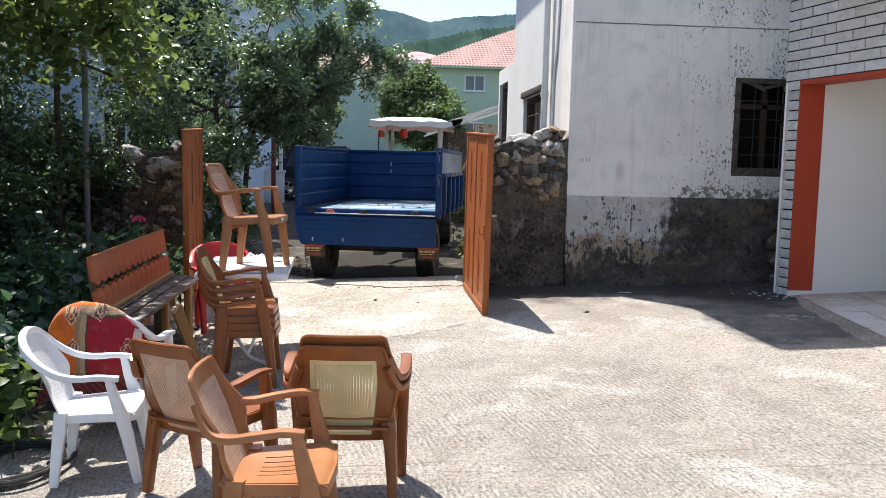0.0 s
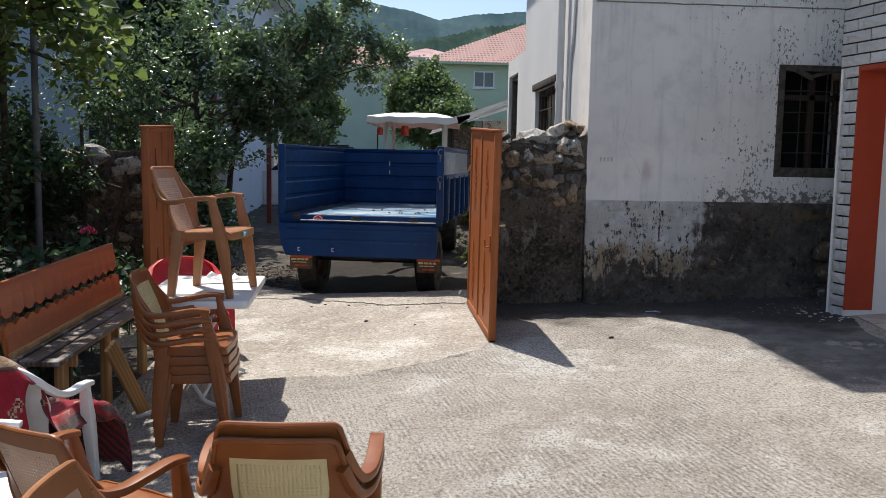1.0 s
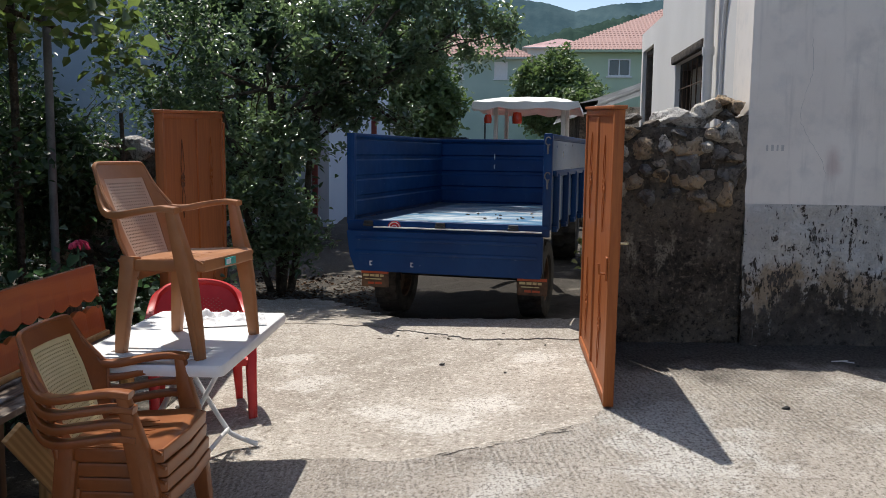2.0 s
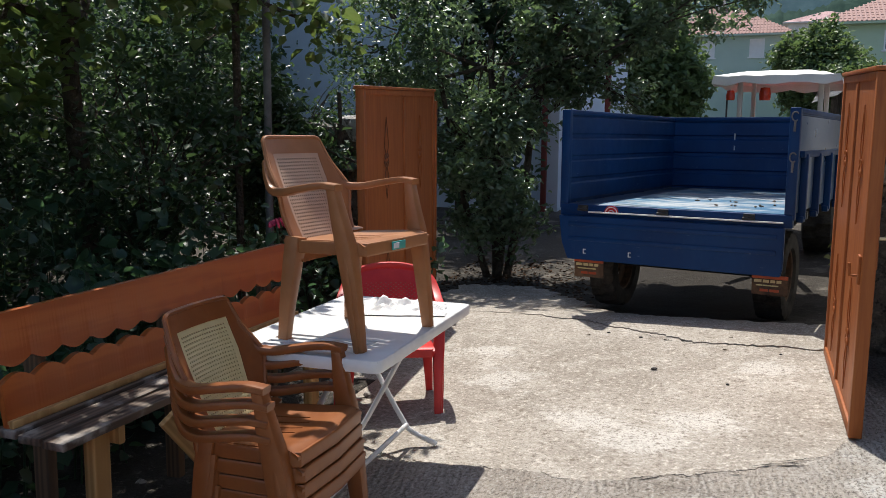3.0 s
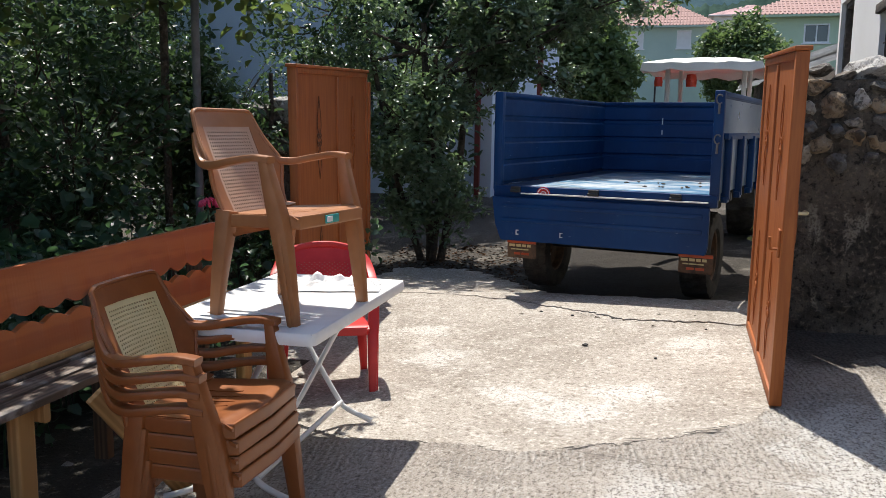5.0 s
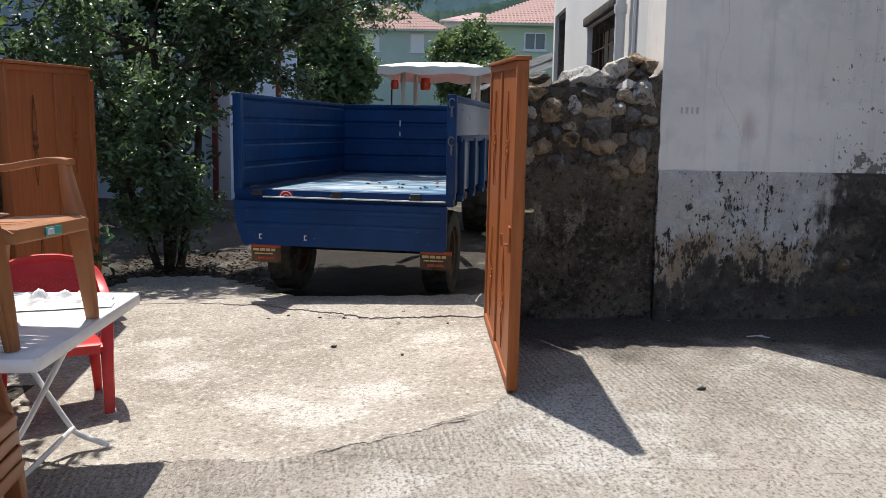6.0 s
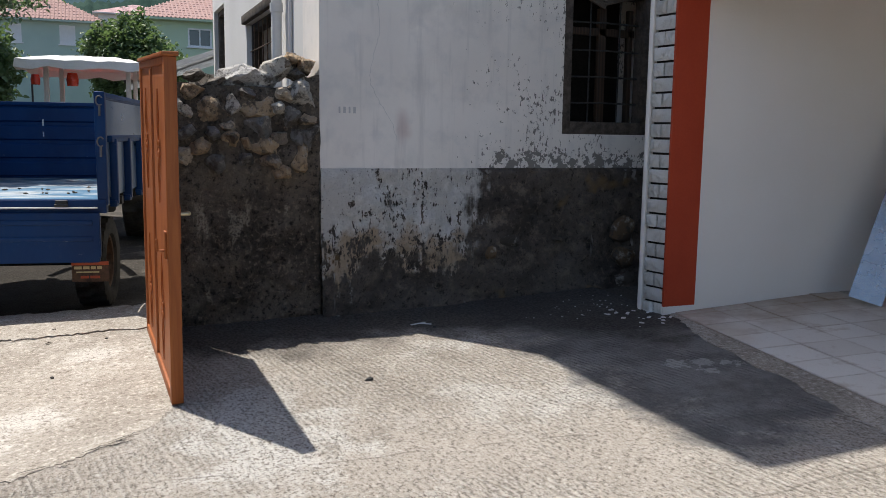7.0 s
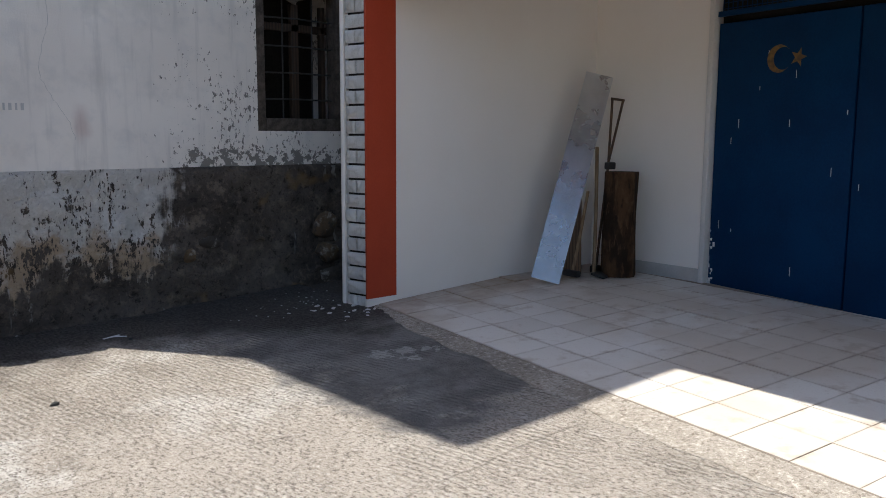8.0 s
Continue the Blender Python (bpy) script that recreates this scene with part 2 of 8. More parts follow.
def old_plaster():
    """Whitewashed plaster: faint blotches, small pits where paint has flaked, worst near the window and low down beside it."""
    n = Nodes("white_plaster")
    x, y, z = n.xyz()
    big, mid, fine = n.noise(0.8, 5), n.noise(6, 6, 0.6), n.noise(90, 3)
    col = n.mix(n.ramp(big, 0.35, 0.65), (0.80, 0.748, 0.69), (0.885, 0.832, 0.772))
    col = n.mix(n.ramp(mid, 0.50, 0.70, 0, 0.5), col, (0.68, 0.655, 0.625))
    col = n.mix(n.ramp(n.noise(2.1, 6, 0.65, co=n.map(loc=(3, 1, 6))), 0.50, 0.70, 0, 0.5), col, (0.63, 0.60, 0.565))
    streak = n.noise(5, 4, 0.6, co=n.map(scale=(2.2, 1, 0.18)))
    col = n.mix(n.ramp(streak, 0.52, 0.70, 0, 0.45), col, (0.58, 0.55, 0.515))
    side = n.math("ADD", n.ramp(x, 0.2, 1.7), n.ramp(x, 0.95, 1.75, 0.0, 0.35))
    low = n.math("MULTIPLY", n.ramp(z, 1.52, 1.22), n.ramp(x, 0.75, 1.5))
    pits = n.noise(34, 5, 0.68, co=n.map(scale=(1.0, 1.0, 0.6)))
    blots = n.noise(11, 5, 0.62, co=n.map(loc=(3, 0, 1)))
    area = n.math("MULTIPLY", side, n.ramp(n.noise(2.1, 3), 0.22, 0.6))
    thr = n.math("SUBTRACT", 0.755, n.math("MULTIPLY", area, 0.150))
    pit = n.ramp(n.math("SUBTRACT", pits, thr), -0.008, 0.012)
    torn = n.ramp(n.math("SUBTRACT", blots, n.math("SUBTRACT", 0.86, n.math("MULTIPLY", low, 0.385))), -0.012, 0.014)
    pit = n.math("MAXIMUM", pit, torn)
    col = n.mix(pit, col, (0.24, 0.222, 0.20))
    # one faded reddish smear
    v = n.t.nodes.new("ShaderNodeVectorMath")
    v.operation = "DISTANCE"
    n.put(n.map(scale=(2.1, 0, 1.0), rot=(0, radians(12), 0)), v.inputs[0])
    v.inputs[1].default_value = (1.60, 0, 1.20)
    smear = n.ramp(n.math("ADD", v.outputs["Value"], n.math("MULTIPLY", mid, 0.2)), 0.27, 0.12, 0, 0.5)
    col = n.mix(smear, col, (0.52, 0.37, 0.34))
    h = n.math("SUBTRACT", n.math("ADD", n.math("MULTIPLY", fine, 0.3), n.math("MULTIPLY", mid, 0.5)), pit)
    return n.done(col, 0.9, 0, n.bump(h, 0.6, 0.008), Specular_IOR_Level=0.2)


def dark_render():
    """Rough dark cement socle with the whitewash peeling off the corner part, ochre where it wore thin, and drips."""
    n = Nodes("socle_render")
    x, y, z = n.xyz()
    big, mid, fine = n.noise(1.6, 6, 0.6), n.noise(7, 7, 0.7), n.noise(60, 4, 0.65)
    dark = n.mix(n.ramp(big, 0.35, 0.65), (0.076, 0.064, 0.055), (0.148, 0.124, 0.104))
    dark = n.mix(n.ramp(mid, 0.52, 0.70, 0, 0.8), dark, (0.27, 0.215, 0.165))
    dark = n.mix(n.ramp(mid, 0.46, 0.30, 0, 0.9), dark, (0.024, 0.020, 0.017))
    dark = n.mix(n.ramp(fine, 0.44, 0.30, 0, 0.6), dark, (0.03, 0.026, 0.022))
    blot = n.noise(19, 5, 0.7, co=n.map(loc=(2, 0, 5)))
    dark = n.mix(n.ramp(blot, 0.54, 0.66, 0, 0.6), dark, (0.215, 0.172, 0.138))
    dark = n.mix(n.ramp(blot, 0.45, 0.34, 0, 0.8), dark, (0.028, 0.023, 0.019))
    ochre = n.ramp(n.noise(2.3, 3, co=n.map(loc=(7.3, 0, 3.1))), 0.62, 0.72, 0, 0.7)
    dark = n.mix(ochre, dark, (0.27, 0.17, 0.075))
    wob = n.math("MULTIPLY", n.math("SUBTRACT", n.noise(4, 6, 0.65), 0.5), 0.95)
    drip = n.math("MULTIPLY", n.math("SUBTRACT", n.noise(13, 3, co=n.map(scale=(1, 1, 0.07))), 0.5), 0.9)
    reach = n.ramp(n.math("ADD", x, n.math("ADD", n.math("ADD", n.math("MULTIPLY", wob, 0.6), n.math("MULTIPLY", drip, 0.55)), n.math("MULTIPLY", z, -0.12))), 1.16, 1.02)
    low = n.ramp(n.math("ADD", z, n.math("ADD", n.math("MULTIPLY", wob, 1.2), drip)), 0.42, 0.58)
    flecks = n.math("ADD", n.math("MULTIPLY", n.noise(7, 4, 0.6, co=n.map(loc=(0.3, 0, 0.7), scale=(1.2, 1, 0.7)), distort=0.8), 0.40), n.math("MULTIPLY", n.noise(20, 5, 0.7), 0.24))
    flecks = n.math("ADD", flecks, n.math("MULTIPLY", n.noise(42, 4, 0.7, co=n.map(scale=(1.5, 1, 0.55))), 0.36))
    flecks = n.math("SUBTRACT", flecks, n.math("MULTIPLY", n.ramp(x, 0.25, 0.50), n.ramp(x, 1.0, 0.75, 0.0, 0.022)))
    left = n.ramp(n.math("ADD", flecks, n.ramp(z, 0.55, 1.0, -0.02, 0.03)), 0.445, 0.48)
    white = n.math("MULTIPLY", n.math("MULTIPLY", reach, low), left)
    tan = n.ramp(n.math("ADD", n.noise(3.1, 5, 0.6, co=n.map(loc=(0.5, 0, 0.2))), n.ramp(z, 1.05, 0.45, -0.10, 0.12)), 0.52, 0.68)
    wcol = n.mix(tan, n.mix(n.ramp(mid, 0.45, 0.65), (0.67, 0.635, 0.59), (0.79, 0.755, 0.71)), (0.52, 0.395, 0.275))
    col = n.mix(white, dark, wcol)
    runs = n.math("MULTIPLY", n.ramp(n.noise(16, 2, co=n.map(scale=(1.0, 1, 0.08))), 0.67, 0.70), n.ramp(n.noise(1.7, 3, co=n.map(loc=(4, 0, 1))), 0.50, 0.60))
    col = n.mix(n.math("MULTIPLY", runs, 0.6), col, (0.55, 0.535, 0.51))
    h = n.math("ADD", n.math("MULTIPLY", mid, 1.2), n.math("ADD", n.math("MULTIPLY", fine, 0.5), n.math("ADD", n.math("MULTIPLY", blot, 0.6), n.math("MULTIPLY", white, 0.25))))
    lump = n.bump(n.noise(3.4, 3, 0.5, co=n.map(scale=(0.8, 1, 1.3))), 0.9, 0.10)
    return n.done(col, 0.93, 0, n.bump(h, 1.0, 0.04, lump), Specular_IOR_Level=0.2)


def mortar():
    """Dark crumbling mud mortar with brown and pale patches."""
    n = Nodes("mud_mortar")
    big, mid, fine = n.noise(2.3, 6, 0.62), n.noise(11, 6, 0.65), n.noise(70, 4)
    col = n.mix(n.ramp(big, 0.38, 0.62), (0.070, 0.058, 0.047), (0.178, 0.145, 0.113))
    col = n.mix(n.ramp(mid, 0.54, 0.70, 0, 0.5), col, (0.26, 0.205, 0.15))
    col = n.mix(n.ramp(mid, 0.44, 0.28, 0, 0.85), col, (0.028, 0.024, 0.020))
    blot = n.noise(26, 5, 0.72, co=n.map(loc=(3, 5, 1)))
    col = n.mix(n.ramp(blot, 0.54, 0.66, 0, 0.8), col, (0.29, 0.228, 0.17))
    col = n.mix(n.ramp(blot, 0.46, 0.36, 0, 0.85), col, (0.022, 0.019, 0.016))
    pale = n.math("MULTIPLY", n.ramp(n.noise(3.4, 5, 0.6, co=n.map(scale=(1.5, 1, 0.7), loc=(2, 0, 1))), 0.60, 0.67), n.ramp(fine, 0.35, 0.55))
    col = n.mix(n.math("MULTIPLY", pale, 0.7), col, (0.42, 0.36, 0.28))
    return n.done(col, 0.95, 0, n.bump(n.math("ADD", mid, n.math("ADD", n.math("MULTIPLY", blot, 0.7), n.math("MULTIPLY", fine, 0.5))), 1.0, 0.04), Specular_IOR_Level=0.15)


def stone_mat(name, a, b, c):
    """Field stone: each one grey, tan or pale, with lichen, pits and smears of mortar."""
    n = Nodes(name)
    r = n.random()
    big, fine = n.noise(11, 7, 0.68), n.noise(75, 4, 0.6)
    base = n.mix(n.ramp(r, 0.30, 0.50), a, n.mix(n.ramp(r, 0.62, 0.80), b, c))
    col = n.mix(n.ramp(big, 0.52, 0.66, 0, 0.65), base, (0.52, 0.48, 0.42))
    col = n.mix(n.ramp(big, 0.45, 0.32, 0, 0.8), col, (0.075, 0.064, 0.054))
    speck = n.noise(38, 5, 0.7)
    col = n.mix(n.ramp(speck, 0.46, 0.34, 0, 0.7), col, (0.085, 0.073, 0.062))
    col = n.mix(n.ramp(fine, 0.42, 0.3, 0, 0.4), col, (0.15, 0.13, 0.11))
    smear = n.noise(6.5, 6, 0.66, co=n.t.nodes.new("ShaderNodeNewGeometry").outputs["Position"])
    col = n.mix(n.ramp(smear, 0.52, 0.60, 0, 0.85), col, (0.085, 0.072, 0.060))
    return n.done(col, 0.9, 0, n.bump(n.math("ADD", big, n.math("MULTIPLY", speck, 0.6)), 1.0, 0.035), Specular_IOR_Level=0.2)


def split_brick():
    """Whitewashed split-face brick."""
    n = Nodes("split_brick")
    r = n.random()
    big, fine = n.noise(20, 5, 0.6), n.noise(120, 3)
    col = n.mix(r, (0.66, 0.635, 0.595), (0.80, 0.78, 0.74))
    col = n.mix(n.ramp(big, 0.45, 0.68, 0, 0.4), col, (0.50, 0.46, 0.40))
    return n.done(col, 0.85, 0, n.bump(n.math("ADD", big, n.math("MULTIPLY", fine, 0.3)), 1.0, 0.028), Specular_IOR_Level=0.25)


def wood(name, a, b, knot, scale=1.0, rough=0.45, axis="Y", coat=0.0, wear=0.0):
    """Wood with grain along the given local axis and a few knots."""
    n = Nodes(name)
    s = {"X": (0.6, 9, 9), "Y": (9, 0.6, 9), "Z": (9, 9, 0.6)}[axis]
    co = n.map(scale=tuple(v * scale for v in s))
    grain = n.noise(3.2, 6, 0.6, co=co, distort=0.6)
    rings = n.wave(1.3, 4.5, 3, 1.2, co=co, axis="X" if axis != "X" else "Y")
    k = n.math("ADD", n.math("MULTIPLY", grain, 0.6), n.math("MULTIPLY", rings, 0.4))
    col = n.mix(n.ramp(k, 0.3, 0.75), a, b)
    v = n.voronoi(2.1, co=n.map(scale=tuple(1.0 if c > 1 else 0.55 for c in s)))
    col = n.mix(n.ramp(v, 0.10, 0.05), col, knot)
    if wear:
        col = n.mix(n.math("MULTIPLY", n.ramp(n.noise(6, 5), 0.52, 0.66), wear), col, (0.42, 0.37, 0.32))
    return n.done(col, n.math("ADD", n.math("MULTIPLY", grain, 0.2), rough - 0.1), 0, n.bump(k, 0.25, 0.003), Coat_Weight=coat, Coat_Roughness=0.25)


def gate_paint():
    """Brown enamel imitating wood on sheet steel."""
    n = Nodes("gate_paint")
    co = n.map(scale=(7, 7, 0.5))
    grain = n.noise(5, 6, 0.6, co=co, distort=0.5)
    big = n.noise(1.5, 4)
    col = n.mix(n.ramp(grain, 0.35, 0.65), (0.280, 0.078, 0.019), (0.360, 0.110, 0.028))
    col = n.mix(n.ramp(big, 0.55, 0.75, 0, 0.3), col, (0.21, 0.062, 0.018))
    return n.done(col, n.math("ADD", n.math("MULTIPLY", big, 0.2), 0.40), 0, n.bump(grain, 0.08, 0.002), Specular_IOR_Level=0.3)


def blue_paint(name="trailer_blue"):
    """Blue enamel on pressed steel, scuffed and dusty."""
    n = Nodes(name)
    big, mid = n.noise(1.8, 5), n.noise(9, 5, 0.6)
    col = n.mix(n.ramp(big, 0.35, 0.65), (0.0008, 0.029, 0.112), (0.0014, 0.042, 0.152))
    scr = n.math("MULTIPLY", n.ramp(n.noise(26, 2, co=n.map(scale=(0.5, 0.5, 2.4))), 0.70, 0.74), n.ramp(mid, 0.5, 0.65))
    col = n.mix(n.math("MULTIPLY", scr, 0.55), col, (0.30, 0.36, 0.45))
    col = n.mix(n.ramp(mid, 0.6, 0.78, 0, 0.18), col, (0.10, 0.115, 0.14))
    dust = n.noise(8, 5, 0.65, co=n.map(scale=(1.6, 1.6, 0.25), loc=(2, 5, 1)))
    col = n.mix(n.ramp(dust, 0.52, 0.72, 0, 0.28), col, (0.024, 0.068, 0.155))
    col = n.mix(n.ramp(n.noise(33, 5, 0.7), 0.66, 0.72, 0, 0.7), col, (0.07, 0.045, 0.035))
    return n.done(col, n.math("ADD", n.math("MULTIPLY", mid, 0.25), 0.36), 0, n.bump(mid, 0.08, 0.004), Specular_IOR_Level=0.28)


def worn_bed():
    """Load floor: blue paint worn to bare pale metal, rusty and stained towards the front, dark blue along one side."""
    n = Nodes("worn_bed")
    x, y, z = n.xyz()
    co = n.map(scale=(1.1, 3.4, 1))
    a, b, fine = n.noise(1.7, 6, 0.66, co=co, distort=0.5), n.noise(2.6, 6, 0.66, co=n.map(scale=(0.9, 2.6, 1), loc=(4, 2, 0))), n.noise(50, 4)
    col = n.mix(n.ramp(a, 0.44, 0.60), (0.03, 0.14, 0.25), (0.40, 0.435, 0.455))
    col = n.mix(n.ramp(b, 0.55, 0.66, 0, 0.85), col, (0.055, 0.075, 0.085))
    col = n.mix(n.math("MULTIPLY", n.ramp(b, 0.46, 0.36), n.ramp(y, 0.7, 1.6, 0, 0.8)), col, (0.13, 0.07, 0.05))
    side = n.ramp(n.math("ADD", x, n.math("MULTIPLY", n.math("SUBTRACT", a, 0.5), 0.12)), -0.60, -0.66)
    col = n.mix(n.math("MULTIPLY", side, 0.92), col, (0.012, 0.035, 0.085))
    col = n.mix(n.ramp(fine, 0.4, 0.28, 0, 0.5), col, (0.10, 0.09, 0.08))
    return n.done(col, 0.5, 0.15, n.bump(fine, 0.3, 0.003))


def plastic(name, a, b, rough=0.42):
    n = Nodes(name)
    big, fine = n.noise(5, 5, 0.6), n.noise(140, 2)
    col = n.mix(n.ramp(big, 0.35, 0.68), a, b)
    return n.done(col, n.math("ADD", n.math("MULTIPLY", big, 0.22), rough - 0.1), 0, n.bump(fine, 0.12, 0.001), Specular_IOR_Level=0.45)


def leaf_mat(name, a, b, rough=0.42, trans=0.25, spec=0.5, glow=(0.22, 0.36, 0.10), coat=0.0):
    """Leaves: colour varies leaf by leaf; some light passes through them."""
    n = Nodes(name)
    r = n.island()
    col = n.mix(r, a, b)
    col = n.mix(n.ramp(n.noise(1.2, 3), 0.45, 0.65, 0, 0.5), col, tuple(0.7 * v for v in a))
    m = n.done(col, rough, 0, None, Specular_IOR_Level=spec, Coat_Weight=coat, Coat_Roughness=0.2)
    t = n.t.nodes.new("ShaderNodeBsdfTranslucent")
    n.put(n.mix(0.55, col, glow), t.inputs["Color"])
    mx = n.t.nodes.new("ShaderNodeMixShader")
    mx.inputs[0].default_value = trans
    n.t.links.new(n.bsdf.outputs[0], mx.inputs[1])
    n.t.links.new(t.outputs[0], mx.inputs[2])
    n.t.links.new(mx.outputs[0], n.t.nodes["Material Output"].inputs["Surface"])
    return m


def roof_tiles():
    n = Nodes("clay_tiles")
    r = n.random()
    big = n.noise(0.5, 4)
    col = n.mix(r, (0.335, 0.198, 0.168), (0.425, 0.265, 0.235))
    col = n.mix(n.ramp(big, 0.5, 0.7, 0, 0.4), col, (0.33, 0.20, 0.17))
    return n.done(col, 0.85)


def far_forest(name, a, b, scale):
    n = Nodes(name)
    k = n.noise(scale, 6, 0.7)
    col = n.mix(n.ramp(k, 0.35, 0.65), a, b)
    return n.done(col, 0.95, 0, None, Specular_IOR_Level=0.1)


def rug_mat():
    """Woven kilim: an orange border field, a deep red middle, brown bands, stepped diamond motifs outlined in cream."""
    n = Nodes("kilim")
    x, y, z = n.xyz()

    def step(v, size):
        return n.math("MULTIPLY", n.math("FLOOR", n.math("DIVIDE", v, size)), size)
    wob = n.math("MULTIPLY", n.math("SUBTRACT", n.noise(7, 2), 0.5), 0.05)
    sx, sy, sz = step(n.math("ADD", x, wob), 0.011), step(y, 0.011), step(z, 0.011)
    sv = n.math("SUBTRACT", sz, sy)
    edge = n.math("MAXIMUM", n.math("SUBTRACT", -0.035, sx), n.math("SUBTRACT", sz, 0.80))
    col = n.mix(n.ramp(n.noise(4, 2), 0.4, 0.6), (0.60, 0.115, 0.012), (0.70, 0.17, 0.02))
    for lo, c in ((0.075, (0.27, 0.155, 0.085)), (0.045, (0.34, 0.24, 0.14)), (0.015, (0.09, 0.035, 0.028)), (0.0, (0.27, 0.012, 0.022))):
        col = n.mix(n.ramp(edge, lo + 0.002, lo - 0.002), col, c)
    ca = n.math("ABSOLUTE", n.math("SUBTRACT", n.math("FRACT", n.math("ADD", n.math("DIVIDE", sx, 0.17), 0.3)), 0.5))
    cb = n.math("ABSOLUTE", n.math("SUBTRACT", n.math("FRACT", n.math("ADD", n.math("DIVIDE", sv, 0.20), 0.1)), 0.5))
    dia = n.math("ADD", ca, cb)
    some = n.ramp(n.noise(6.5, 1, co=n.map(loc=(4, 2, 7))), 0.46, 0.50)
    for lo, hi, c in ((0.22, 0.29, (0.50, 0.40, 0.27)), (0.15, 0.22, (0.07, 0.012, 0.02)), (0.08, 0.14, (0.50, 0.38, 0.22)), (0.0, 0.06, (0.10, 0.02, 0.02))):
        m = n.math("MULTIPLY", n.ramp(dia, lo - 0.004, lo + 0.004), n.ramp(dia, hi + 0.004, hi - 0.004))
        col = n.mix(n.math("MULTIPLY", n.math("MULTIPLY", m, some), 0.85), col, c)
    hem = n.math("FRACT", n.math("DIVIDE", n.math("ADD", sx, sz), 0.05))
    col = n.mix(n.ramp(sz, 0.455, 0.445), col, n.mix(n.ramp(hem, 0.48, 0.52), (0.045, 0.02, 0.02), (0.20, 0.02, 0.02)))
    weave, worn = n.noise(160, 2), n.noise(9, 4, 0.6)
    col = n.mix(n.ramp(worn, 0.55, 0.75, 0, 0.4), col, (0.30, 0.13, 0.07))
    col = n.mix(n.ramp(weave, 0.5, 0.3, 0, 0.5), col, (0.06, 0.015, 0.012))
    return n.done(col, 0.95, 0, n.bump(n.math("ADD", weave, n.noise(30, 4)), 0.6, 0.005), Specular_IOR_Level=0.1, Sheen_Weight=0.3)


M_YARD, M_SLAB, M_DIRT = concrete_yard(), concrete_smooth(), dirt()
M_PLASTER, M_SOCLE = old_plaster(), dark_render()
M_STONE = stone_mat("field_stone", (0.205, 0.186, 0.168), (0.45, 0.325, 0.205), (0.55, 0.505, 0.44))
M_PALE_STONE = stone_mat("limestone", (0.44, 0.42, 0.40), (0.54, 0.515, 0.485), (0.50, 0.48, 0.45))
M_DARK_STONE = stone_mat("soiled_stone", (0.075, 0.062, 0.050), (0.17, 0.115, 0.068), (0.12, 0.10, 0.082))
M_MORTAR = mortar()
M_BRICK = split_brick()
M_JOINT = simple("brick_joint", (0.05, 0.046, 0.042), (0.09, 0.082, 0.075), 9, 0.95, 0.5, spec=0.1)
M_WHITE = simple("porch_white", (0.90, 0.845, 0.78), (0.93, 0.88, 0.82), 1.3, 0.75, 0.25, 0, 120, 0.002, 0.3)
M_RED = simple("red_oxide_paint", (0.43, 0.052, 0.018), (0.49, 0.066, 0.024), 3, 0.6, 0.2, 0, 90, 0.002, 0.4)
M_MAROON = simple("maroon_paint", (0.16, 0.030, 0.024), (0.21, 0.042, 0.032), 3, 0.6, 0.2)
M_SKIRT = simple("skirting_grey", (0.46, 0.445, 0.43), (0.55, 0.535, 0.515), 4, 0.7, 0.2)
M_GATE = gate_paint()
M_GATE_DARK = simple("gate_scroll", (0.10, 0.035, 0.015), (0.15, 0.055, 0.022), 8, 0.5, 0.2)
M_BLUE, M_BED = blue_paint(), worn_bed()
M_BLUE_DUSTY_SHEEN = simple("dusty_blue_sheen", (0.030, 0.085, 0.19), (0.105, 0.155, 0.235), 5, 0.30, 0.2, 0, 60, 0.002, 0.7)
M_STEEL = simple("bare_steel", (0.42, 0.42, 0.41), (0.55, 0.55, 0.54), 10, 0.35, 0.15, 0.85)
M_POLE = simple("grey_pole", (0.12, 0.122, 0.125), (0.19, 0.193, 0.197), 8, 0.6, 0.2, 0.1)
M_RUST = simple("rusty_iron", (0.07, 0.045, 0.032), (0.17, 0.10, 0.06), 14, 0.75, 0.5, 0.3)
M_CRACK = simple("old_mortar_line", (0.16, 0.145, 0.125), (0.30, 0.28, 0.25), 14, 0.9, 0.8, spec=0.15)
M_BLACK = simple("black_iron", (0.02, 0.02, 0.02), (0.045, 0.042, 0.04), 14, 0.6, 0.3)
M_TYRE = simple("tyre_rubber", (0.022, 0.021, 0.02), (0.07, 0.064, 0.056), 6, 0.85, 0.5, spec=0.25)
M_ORANGE = plastic("orange_flap", (0.42, 0.06, 0.015), (0.55, 0.10, 0.03))
M_BROWN = plastic("brown_plastic", (0.205, 0.062, 0.015), (0.275, 0.092, 0.026), 0.34)
M_TAN = plastic("tan_plastic", (0.305, 0.122, 0.044), (0.385, 0.165, 0.066), 0.38)
M_CREAM = plastic("cream_weave", (0.62, 0.52, 0.26), (0.70, 0.60, 0.33), 0.5)
M_PINKISH = plastic("beige_weave", (0.50, 0.33, 0.23), (0.58, 0.41, 0.30), 0.5)
M_WPLASTIC = plastic("white_plastic", (0.70, 0.70, 0.69), (0.80, 0.80, 0.80), 0.4)
M_RPLASTIC = plastic("red_plastic", (0.50, 0.018, 0.018), (0.60, 0.035, 0.03), 0.4)
M_TEAL = plastic("teal_sticker", (0.03, 0.30, 0.27), (0.06, 0.40, 0.36))
M_PINE = wood("varnished_pine", (0.37, 0.080, 0.014), (0.47, 0.118, 0.024), (0.12, 0.03, 0.010), 1.0, 0.38, "Y", 0.3)
